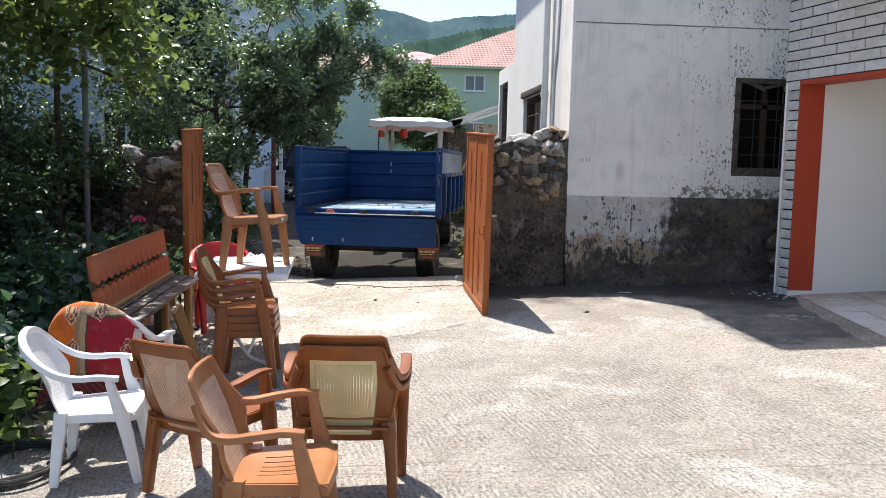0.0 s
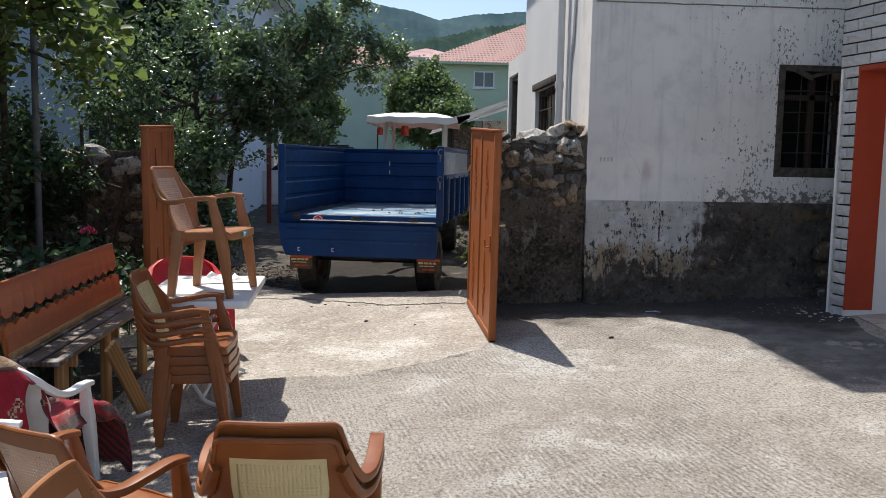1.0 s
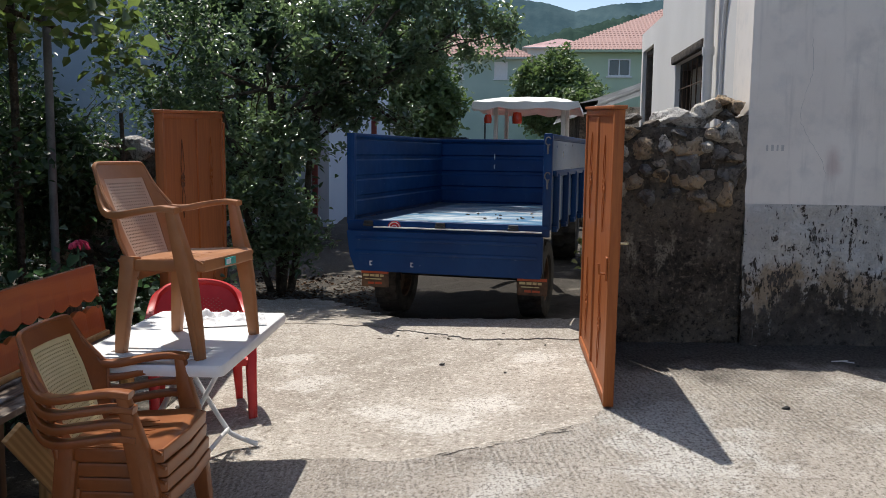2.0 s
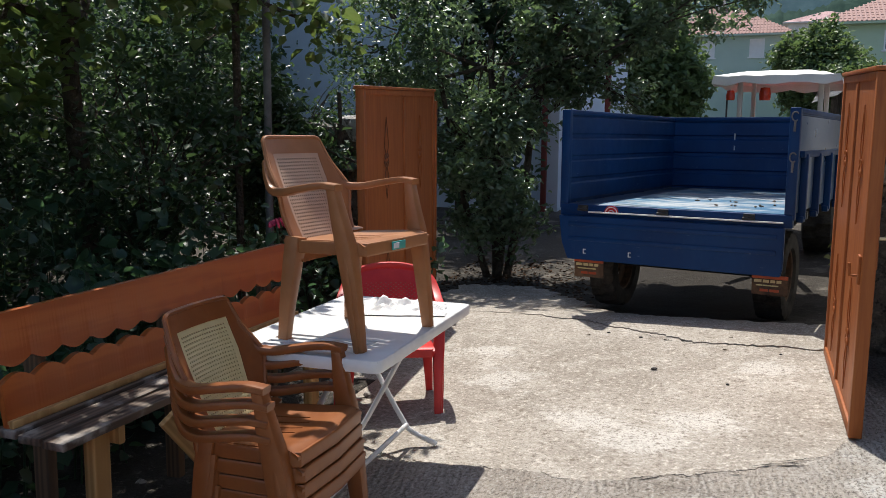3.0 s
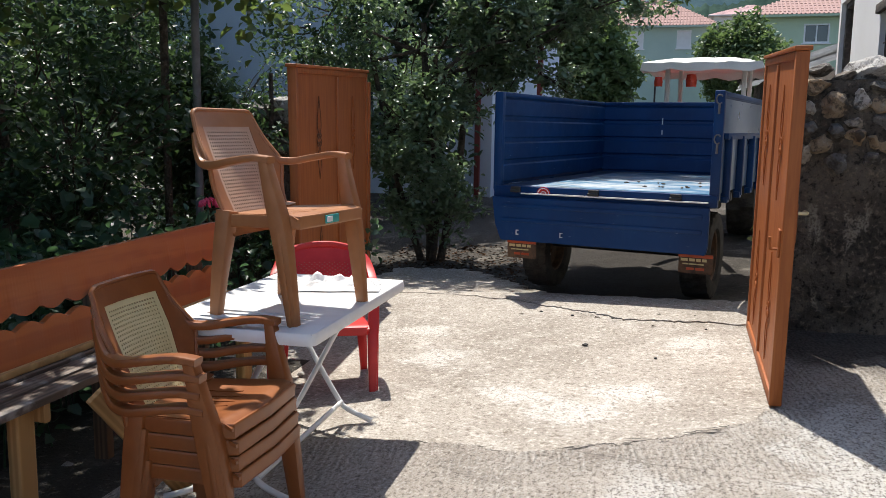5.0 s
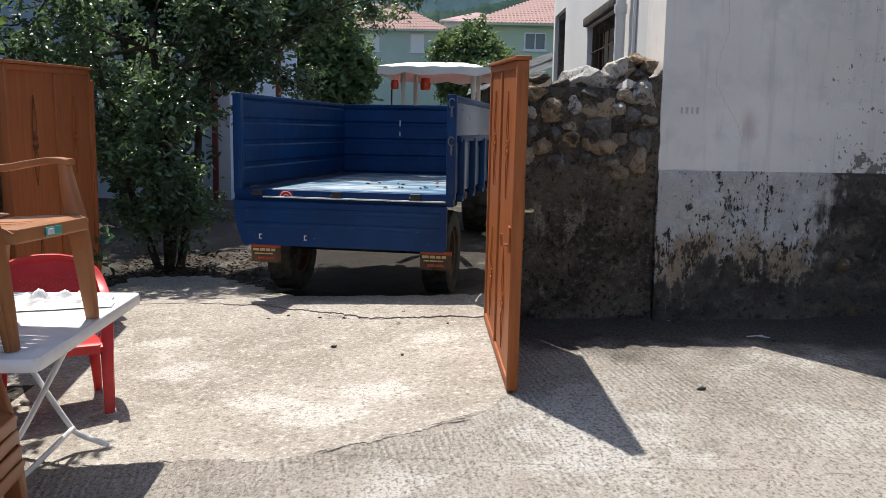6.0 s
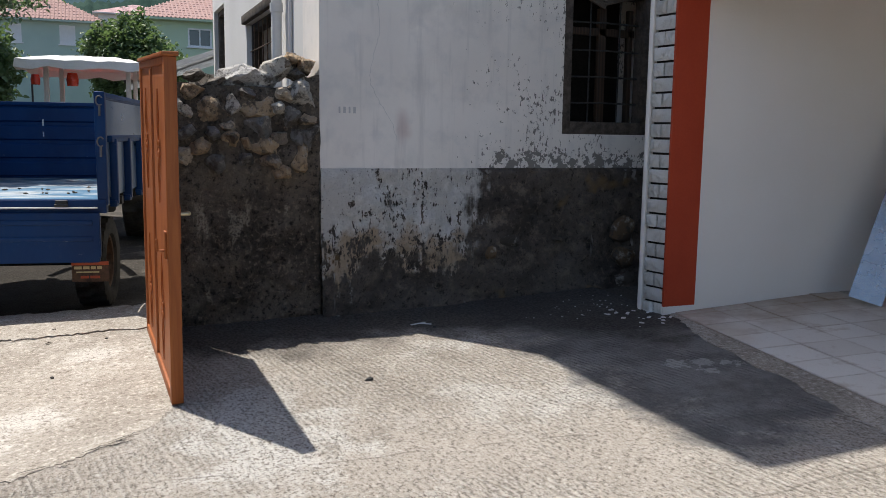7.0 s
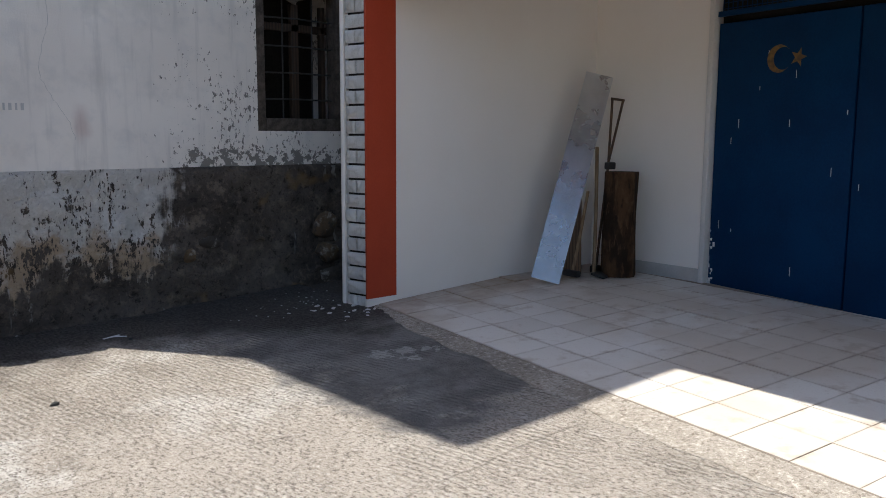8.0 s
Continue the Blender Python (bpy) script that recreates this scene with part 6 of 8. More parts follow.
    # mud flaps with a lamp strip; the writing is kept as bars
    for x in (-0.70, 0.775):
        bm = bmesh.new()
        box(bm, (x, 0.10, 0.385), (0.265, 0.015, 0.15), 0.004)
        flap = part("mud_flap", bm, M_RUST, t, "brown mud flap")
        bm = bmesh.new()
        box(bm, (x, 0.088, 0.452), (0.265, 0.012, 0.028), 0.003)
        part("lamp_strip", bm, M_ORANGE, flap, "orange strip")
        bm = bmesh.new()
        bars_text(bm, x - 0.115, 0.0905, 0.418, (0.055, 0.045, 0.035, 0.035), 0.022)
        bars_text(bm, x - 0.10, 0.0905, 0.385, (0.045, 0.06, 0.05), 0.010)
        part("lettering", bm, M_CREAM, flap)
        bm = bmesh.new()
        bars_text(bm, x - 0.07, 0.0905, 0.347, (0.06, 0.07), 0.020)
        part("lettering", bm, M_ORANGE, flap)
    bm = bmesh.new()
    sweep(bm, [(-0.8, 0.92, 0.36), (0.7, 0.92, 0.36)], 0.09, sides=10)
    for x in (-0.42, 0.42):
        box(bm, (x, 1.02, 0.52), (0.07, 0.5, 0.24), 0.02)
    part("axle", bm, M_BLACK, t)
    gl, gr = gz(-0.55, 12.0) + 0.008, gz(0.85, 11.9) + 0.008
    for x, g in ((-0.77, gl), (0.665, gr)):
        wheel(t, (x, 0.92, g + 0.385), 0.385, 0.25, 22, M_RUST)


trailer()


def tractor():
    t = new("tractor")
    t.matrix_basis = pose(0.70, 16.1, gz(0.70, 16.1), 0, 0, -6)
    tagged(t, "tractor with a white canvas canopy on posts, parked before the trailer", "tractor")
    for x in (-0.72, 0.72):
        wheel(t, (x, 0, 0.66), 0.66, 0.36, 22, M_OFFWHITE)
        wheel(t, (x * 0.9, 2.1, 0.38), 0.38, 0.2, 18, M_OFFWHITE)
        bm = bmesh.new()
        n = 12
        pts = [(x, 0.78 * math.cos(a), 0.66 + 0.80 * math.sin(a)) for a in np.linspace(radians(10), radians(165), n)]
        bar(bm, pts, (0.42, 0.03), up=(1, 0, 0))
        part("fender", bm, M_RPLASTIC, t)
    bm = bmesh.new()
    box(bm, (0, 0.1, 0.75), (0.5, 1.1, 0.5), 0.05)
    box(bm, (0, 1.5, 0.7), (0.4, 1.9, 0.45), 0.05)
    part("body", bm, M_BLACK, t)
    bm = bmesh.new()
    box(bm, (0, 1.55, 1.12), (0.55, 1.5, 0.45), 0.09)
    part("hood", bm, M_RPLASTIC, t)
    bm = bmesh.new()
    box(bm, (0, 0.1, 1.14), (0.46, 0.42, 0.1), 0.04)
    box(bm, (0, -0.12, 1.36), (0.46, 0.1, 0.42), 0.04)
    part("seat", bm, M_BLACK, t)
    bm = bmesh.new()
    sweep(bm, [(0.19 * math.cos(a), 0.62 + 0.06 * math.sin(a), 1.45 + 0.18 * math.sin(a)) for a in np.linspace(0, 2 * math.pi, 25)[:-1]], 0.025, up=(0, 1, 0), sides=8, closed=True)
    part("steering_wheel", bm, M_BLACK, t)
    zc = 2.29 - gz(0.78, 16.3)
    for x in (-0.30, 0.66):
        for y in (-0.35, 1.0):
            bm = bmesh.new()
            bar(bm, [(x, y, 0.9), (x, y, zc)], 0.06, up=(0, 1, 0))
            part("canopy_post", bm, M_OFFWHITE, t)
    bm = bmesh.new()
    n = 9
    top = [[bm.verts.new((-0.58 + 1.46 * i / (n - 1), -0.75 + 2.1 * j / (n - 1), zc + 0.10 * (1 - ((i - 4) / 4) ** 4) * (1 - ((j - 4) / 4) ** 4) - 0.012 * ((i + j) % 2))) for j in range(n)] for i in range(n)]
    for i in range(n - 1):
        for j in range(n - 1):
            bm.faces.new((top[i][j], top[i + 1][j], top[i + 1][j + 1], top[i][j + 1]))
    rim = [top[i][0] for i in range(n)] + [top[-1][j] for j in range(1, n)] + [top[i][-1] for i in range(n - 2, -1, -1)] + [top[0][j] for j in range(n - 2, 0, -1)]
    low = [bm.verts.new((v.co.x * 1.03, v.co.y * 1.02 - 0.0, v.co.z - 0.10 - 0.02 * math.sin(k * 2.1))) for k, v in enumerate(rim)]
    for k in range(len(rim)):
        bm.faces.new((rim[k], low[k], low[(k + 1) % len(rim)], rim[(k + 1) % len(rim)]))
    part("canopy", bm, M_CANVAS, t, "white canvas canopy with a hanging hem")
    for x, y, s in ((-0.38, -0.62, 0.12), (0.02, -0.5, 0.155)):
        bm = bmesh.new()
        lathe(bm, [(0, 0.0), (s * 0.42, 0.0), (s * 0.46, s * 0.5), (s * 0.36, s), (0, s * 1.05)], pose(x, y, zc - 0.30, 0, 14 if s > 0.18 else 0, 0), 20)
        part("lamp", bm, M_REDLAMP, t, "red lamp under the canopy")
    bm = bmesh.new()
    sweep(bm, [(-0.42, -0.62, 1.2), (-0.42, -0.62, zc - 0.3)], 0.025, up=(0, 1, 0), sides=6)
    part("lamp_pole", bm, M_BLACK, t)


tractor()


# ---- chairs ----
def chair_meshes(round_back):
    """Part meshes of a plastic armchair by name; local +y is where a sitter looks."""
    out = {}

    def put(name, bm):
        out.setdefault(name, []).append(bm)

    def lerp(table, z):
        return float(np.interp(z, [q[0] for q in table], [q[1] for q in table]))
    if round_back:
        outer = [(0.36, 0.215), (0.5, 0.235), (0.6, 0.256), (0.68, 0.256), (0.75, 0.240), (0.80, 0.208), (0.835, 0.155), (0.855, 0.05)]
        inner = [(0.36, 0.12), (0.5, 0.135), (0.6, 0.165), (0.68, 0.17), (0.75, 0.16), (0.80, 0.135), (0.835, 0.09), (0.855, 0.025)]
        top, low = 0.855, 0.36
    else:
        outer = [(0.36, 0.208), (0.45, 0.220), (0.55, 0.240), (0.62, 0.250), (0.68, 0.234), (0.75, 0.212), (0.835, 0.192)]
        inner = [(0.36, 0.128), (0.5, 0.148), (0.65, 0.160), (0.80, 0.154), (0.835, 0.150)]
        top, low = 0.835, 0.325

    def shell(u, v):
        z = low + (top - low) * v
        s = u * 2 - 1
        wi, wo = lerp(inner, z), lerp(outer, z)
        x = (s / 0.5) * wi if abs(s) <= 0.5 else math.copysign(wi + (abs(s) - 0.5) / 0.5 * (wo - wi), s)
        t = (z - 0.36) / 0.475
        y = (-0.178 - 0.205 * t) if round_back else (-0.142 - 0.192 * t)
        y -= 0.022 * math.sin(math.pi * min(t, 1)) * 0.4
        y += 0.030 * (abs(x) / 0.24) ** 2 + 0.028 * (abs(x) / 0.24) ** 4 * math.exp(-((z - 0.62) / 0.09) ** 2)
        if not round_back:
            z -= 0.014 * abs(s) ** 7 * v ** 4
        return Vector((x, y, z))
    nrm = Vector((0, -1, 0.25)).normalized()
    nu, nv = 24, 30
    j0, j1 = (3, 25) if round_back else (2, 26)
    bm = bmesh.new()
    perforated(bm, shell, nu, nv, lambda i, j: 6 <= i < 18 and j0 <= j < j1, 0.010, nrm)
    put("back_shell", bm)
    # bead round the shell's edge
    bm = bmesh.new()
    edge = [shell(0, k / 20) + nrm * 0.005 for k in range(2, 21)] + [shell(k / 16, 1) + nrm * 0.005 for k in range(1, 16)] + [shell(1, k / 20) + nrm * 0.005 for k in range(20, 1, -1)]
    if not round_back:
        sweep(bm, edge, (0.020, 0.022), up=(0, 1, 0.2), sides=8)
        put("back_rim", bm)
    # woven panel set into the shell
    bm = bmesh.new()
    v0, v1 = j0 / nv, j1 / nv
    pan = lambda u, v: shell(0.25 + 0.5 * u, v0 + (v1 - v0) * v) + nrm * 0.003
    if round_back:
        perforated(bm, pan, 43, 57, lambda i, j: (i + j) % 4 == 1 and i % 2 == 0 and 1 < i < 41 and 1 < j < 55, 0.004, nrm)
    else:
        perforated(bm, pan, 43, 57, lambda i, j: i % 2 == 1 and j % 2 == 1 and 2 < i < 40 and 2 < j < 54, 0.004, nrm)
    put("back_panel", bm)
    for s in (-1, 1):
        # front leg runs up to the arm's corner
        bm = bmesh.new()
        rake = 0.045 if round_back else 0.018
        pts = [(s * 0.268, 0.202 + rake, 0), (s * 0.270, 0.190 + 0.7 * rake, 0.14), (s * 0.272, 0.176 + 0.3 * rake, 0.30), (s * 0.275, 0.160, 0.42), (s * 0.282, 0.138 - 0.4 * rake, 0.54), (s * 0.290, 0.120 - 0.6 * rake, 0.645)]
        bar(bm, pts, [(0.038, 0.046), (0.048, 0.058), (0.058, 0.070), (0.064, 0.074), (0.056, 0.056), (0.048, 0.040)], up=(0, 1, 0))
        # shallow rib down the leg's outer face
        bar(bm, [(q[0] + s * 0.021, q[1], q[2]) for q in pts[:4]], [(0.018, 0.016), (0.020, 0.020), (0.022, 0.024), (0.018, 0.016)], up=(0, 1, 0))
        put("front_leg", bm)
        bm = bmesh.new()
        back = 0.0 if round_back else 0.040
        bar(bm, [(s * 0.238, back - 0.222, 0), (s * 0.232, back - 0.208, 0.15), (s * 0.222, back - 0.190, 0.30), (s * 0.206, back - 0.180, 0.43)], [(0.040, 0.048), (0.050, 0.060), (0.060, 0.072), (0.068, 0.074)], up=(0, 1, 0))
        put("rear_leg", bm)
        bm = bmesh.new()
        pts = smooth_path([(s * 0.291, 0.140, 0.646), (s * 0.293, 0.06, 0.651), (s * 0.290, -0.05, 0.634), (s * 0.276, -0.145, 0.616), (s * 0.250, -0.215, 0.622), (s * 0.230, -0.258, 0.665), (s * 0.205, -0.294, 0.735)], 4)
        if round_back:
            pts = smooth_path([(s * 0.291, 0.150, 0.640), (s * 0.294, 0.04, 0.650), (s * 0.292, -0.08, 0.646), (s * 0.284, -0.19, 0.668), (s * 0.268, -0.285, 0.725), (s * 0.235, -0.350, 0.790), (s * 0.165, -0.388, 0.842), (s * 0.075, -0.402, 0.866), (0, -0.405, 0.870)], 4)
        m = len(pts)
        if round_back:
            bar(bm, pts, [(0.056 - 0.014 * (k / (m - 1)), 0.030 + 0.016 * (k / (m - 1))) for k in range(m)])
            put("armrest", bm)
            continue
        bar(bm, pts, [(0.056 - 0.022 * max(0, k / (m - 1) - 0.5) * 2, 0.026 + 0.012 * (k / (m - 1))) for k in range(m)])
        put("armrest", bm)

    def seat_at(u, v):
        y = -0.205 + 0.435 * v
        w = 0.208 + 0.044 * v
        z = 0.415 + 0.024 * v - 0.018 * math.sin(math.pi * u) * math.sin(math.pi * min(v * 1.1, 1)) - 0.022 * (max(0, v - 0.86) / 0.14) ** 2
        return Vector((-w + 2 * w * u, y + 0.014 * math.sin(math.pi * u) * v, z))
    bm = bmesh.new()
    slots = (lambda i, j: False) if round_back else (lambda i, j: i in (13, 19, 25, 31, 37) and 6 <= j <= 13 and not (j > 12 and i in (13, 37)))
    perforated(bm, seat_at, 51, 20, slots, -0.012, Vector((0, 0, 1)))
    put("seat", bm)
    bm = bmesh.new()
    apron = [(-0.212, -0.19, 0.388), (-0.235, 0.0, 0.398), (-0.252, 0.185, 0.404), (-0.235, 0.226, 0.402), (0, 0.242, 0.404), (0.235, 0.226, 0.402), (0.252, 0.185, 0.404), (0.235, 0.0, 0.398), (0.212, -0.19, 0.388)]
    bar(bm, apron, (0.014, 0.052))
    put("apron", bm)
    return out


def armchair(m, body, panel, label, group="", round_back=False, scale=1.0):
    ch = new("plastic_armchair")
    ch.matrix_basis = m @ Matrix.Diagonal((scale, scale, scale, 1))
    tagged(ch, label, "chair", group)
    for nm, bms in chair_meshes(round_back).items():
        for bm in bms:
            part(nm, bm, panel if nm == "back_panel" else body, ch)
    return ch


def stand(x, y, yaw, dz=0.0):
    """Pose of a chair on the sloping yard."""
    return pose(x, y, gz(x, y) + dz, 0, 0, math.degrees(yaw))


tan_chair = armchair(pose(-0.888, 7.222, 0.650, 0, 0, math.degrees(-1.708)), M_TAN, M_PINKISH, "tan plastic armchair with perforated beige back, standing on the table")
brown_chair = armchair(stand(-0.842, 6.548, -1.523), M_BROWN, M_CREAM, "brown plastic armchair with a cream woven back, in a stack", "stacked chairs", False, 0.995)
base = Matrix(brown_chair.matrix_basis)
for k in range(1, 4):
    copy_thing(brown_chair, base @ pose(0.002 * k, -0.005 * k, 0.056 * k, 0, 0, (-1) ** k * 0.6))
chair = copy_thing(brown_chair, stand(-0.033, 4.25, -0.06))
tagged(chair, "brown plastic armchair with a cream woven back, under another", group="chairs in the yard")
chair.scale = (0.965, 0.965, 0.965)
lower = pose(-0.033, 4.25, gz(-0.033, 4.25), 0, 0, math.degrees(-0.06))
chair = copy_thing(chair, lower @ pose(0, 0.012, 0.046, 0, 0, 0.8))
tagged(chair, "brown plastic armchair with a cream woven back, nested on another")
armchair(stand(-0.744, 4.438, -0.553), M_BROWN, M_PINKISH, "brown plastic armchair with a perforated beige back, standing in the yard", "chairs in the yard", False, 0.965)
chair = copy_thing(tan_chair, stand(-0.300, 3.610, -1.610))
chair.scale = (0.976, 0.976, 0.976)
tagged(chair, "tan plastic armchair with a perforated beige back, standing in the yard", group="chairs in the yard")
bm = bmesh.new()
box(bm, (0.03, 0.250, 0.404), (0.10, 0.006, 0.034), 0.002)
stk = part("sticker", bm, M_TEAL, tan_chair, "teal and white product sticker")
bm = bmesh.new()
box(bm, (0.055, 0.254, 0.404), (0.04, 0.004, 0.022), 0.001)
part("sticker_mark", bm, M_PAINT_WHITE, stk)
white_chair = armchair(stand(-1.375, 4.80, -1.44), M_WPLASTIC, M_WPLASTIC, "white plastic armchair with a latticed round back", "chairs in the yard", True, 0.89)
chair = copy_thing(white_chair, stand(-1.502, 5.659, -0.10) @ Matrix.Diagonal((1.05, 1.03, 1.0, 1)))
tagged(chair, "white plastic armchair half hidden under a draped rug")
red_chair = armchair(stand(-1.30, 8.50, 3.56), M_RPLASTIC, M_RPLASTIC, "red plastic armchair drawn up behind the white table", "", True, 0.90)
red_chair.scale = (1.05, 0.95, 0.90)


def rug():
    """A kilim thrown over the white chair: down behind it, over its back, across the seat and off the front."""
    n, m = 80, 48
    path = [(-0.50, 0.30), (-0.475, 0.50), (-0.458, 0.70), (-0.435, 0.84), (-0.395, 0.888), (-0.335, 0.86), (-0.28, 0.70), (-0.22, 0.55), (-0.15, 0.462), (0.0, 0.452), (0.15, 0.462), (0.255, 0.462), (0.31, 0.42), (0.335, 0.30), (0.345, 0.08)]
    cum = [0.0]
    for q, w in zip(path, path[1:]):
        cum.append(cum[-1] + math.hypot(w[0] - q[0], w[1] - q[1]))
    g = np.zeros((n, m, 3))
    for i in range(n):
        s = cum[-1] * i / (n - 1)
        y0 = float(np.interp(s, cum, [q[0] for q in path]))
        z0 = float(np.interp(s, cum, [q[1] for q in path]))
        on_back = max(0.0, min(1.0, (z0 - 0.5) / 0.3)) if y0 < -0.15 else 0.0
        for j in range(m):
            u = 2 * j / (m - 1) - 1
            half = 0.300 - 0.030 * on_back * (0.4 + 0.6 * max(0.0, (z0 - 0.5) / 0.38)) + (0.05 if y0 > 0.2 else 0.0)
            half *= 0.92 + 0.10 * max(0.0, u) * on_back
            half += 0.09 * max(0.0, -u) * max(0.0, min(1.0, (0.75 - z0) / 0.4)) * (1 if y0 < -0.38 else 0)
            x = u * half - 0.02 * on_back + 0.03 * noise.noise(Vector((s * 3, 7, 1))) + 0.10 * max(0.0, min(1.0, (y0 - 0.1) / 0.2))
            arch = (0.15 * max(0.0, u) ** 2.6 + 0.13 * max(0.0, -u) ** 4) * on_back
            fwd = 0.035 * u * u * on_back * (1 if y0 > -0.36 else -0.2)
            hang = 0.10 * max(0.0, abs(u) - 0.8) / 0.2 * (1 - on_back)
            q = Vector((x * 6, s * 5, 2.0))
            f = 0.030 * noise.noise(q) + 0.016 * noise.noise(q * 2.3) + 0.005 * noise.noise(q * 5)
            g[i, j] = (x, y0 + fwd + f * on_back, z0 - arch - hang + abs(f) * (1 - 0.5 * on_back) + 0.006)
    ob = new("rug", sheet_mesh("rug", g, M_RUG))
    ob.matrix_basis = stand(-1.502, 5.659, -0.10) @ Matrix.Diagonal((0.94, 0.94, 0.94, 1))
    sol = ob.modifiers.new("thickness", "SOLIDIFY")
    sol.thickness = 0.008
    tagged(ob, "red and orange woven kilim draped over a white plastic chair", "rug")


rug()


# ---- folding table ----
def folding_table():
    t = new("folding_table")
    zt = 0.650
    cx, cy = -0.950, 7.405
    t.matrix_basis = pose(cx, cy, 0, 0, 0, 2.4)
    tagged(t, "white plastic folding table with crossed tube legs", "table")
    w, l = 0.342, 0.592
    bm = bmesh.new()
    nu, nv = 22, 40

    def top_at(u, v):
        x, y = -w + 2 * w * u, -l + 2 * l * v
        return Vector((x, y, zt - 0.012))
    slots = lambda i, j: j in (3, 5, 7, 9) and 4 <= i <= 17
    perforated(bm, top_at, nu, nv, slots, 0.012, Vector((0, 0, 1)))
    part("tabletop", bm, M_WPLASTIC, t)
    bm = bmesh.new()
    ring = [(w, -l), (w, l), (-w, l), (-w, -l)]
    pts = []
    for k, (x, y) in enumerate(ring):
        sx, sy = math.copysign(1, x), math.copysign(1, y)
        a0 = {(1, -1): -90, (1, 1): 0, (-1, 1): 90, (-1, -1): 180}[(int(sx), int(sy))]
        for q in np.linspace(a0, a0 + 90, 6):
            pts.append((x - sx * 0.03 + 0.036 * math.cos(radians(q)), y - sy * 0.03 + 0.036 * math.sin(radians(q)), zt - 0.024))
    sweep(bm, pts, (0.016, 0.052), sides=8, closed=True)
    part("rim", bm, M_WPLASTIC, t)
    gfl = lambda x, y: gz(cx + x, cy + y)
    # two crossed frames, one near each end; their feet splay outwards, long tubes tie the bends together
    bends = {}
    for y in (-0.47, 0.49):
        for d in (-1, 1):
            yy = y + d * 0.014
            mid = -0.085
            zf = gfl(mid + d * 0.29, yy) + 0.014
            bends[(y, d)] = (mid + d * 0.125, yy, zf + 0.085)
            bm = bmesh.new()
            sweep(bm, smooth_path([(mid - d * 0.25, yy, zt - 0.03), (mid - d * 0.20, yy, zt - 0.10), (mid, yy, 0.5 * (zt + zf) - 0.085), (mid + d * 0.10, yy, zf + 0.115), (mid + d * 0.15, yy, zf + 0.055), (mid + d * 0.29, yy, zf)], 5), 0.027, up=(0, 1, 0), sides=12)
            part("leg", bm, M_WPLASTIC, t)
    for d in (-1, 1):
        bm = bmesh.new()
        sweep(bm, [bends[(-0.47, d)], bends[(0.49, d)]], 0.024, sides=10)
        part("cross_tube", bm, M_WPLASTIC, t)
        bm = bmesh.new()
        sweep(bm, [(-0.085 - d * 0.25, -0.49, zt - 0.03), (-0.085 - d * 0.25, 0.51, zt - 0.03)], 0.022, sides=10)
        part("cross_tube", bm, M_WPLASTIC, t)
    # crumpled clear wrap on the table
    n = 30
    g = np.zeros((n, n, 3))
    for i in range(n):
        for j in range(n):
            u, v = i / (n - 1) - 0.5, j / (n - 1) - 0.5
            q = Vector((u * 5, v * 5, 1.3))
            r = max(0, 1 - (2.1 * math.hypot(u, v)) ** 2)
            e = 1 + 0.25 * noise.noise(Vector((math.atan2(v, u) * 1.3, 4, 0)))
            g[i, j] = (u * 0.44 * e, v * 0.30 * e, 0.003 + 0.10 * r * abs(noise.noise(q)) + 0.025 * r * abs(noise.noise(q * 3.3)))
    ob = new("plastic_wrap", sheet_mesh("plastic_wrap", g, M_RAG))
    ob.matrix_basis = pose(cx + 0.06, cy + 0.33, zt + 0.003, 0, 0, 20)
    tagged(ob, "crumpled clear plastic wrap lying on the white table", "wrapping")


folding_table()


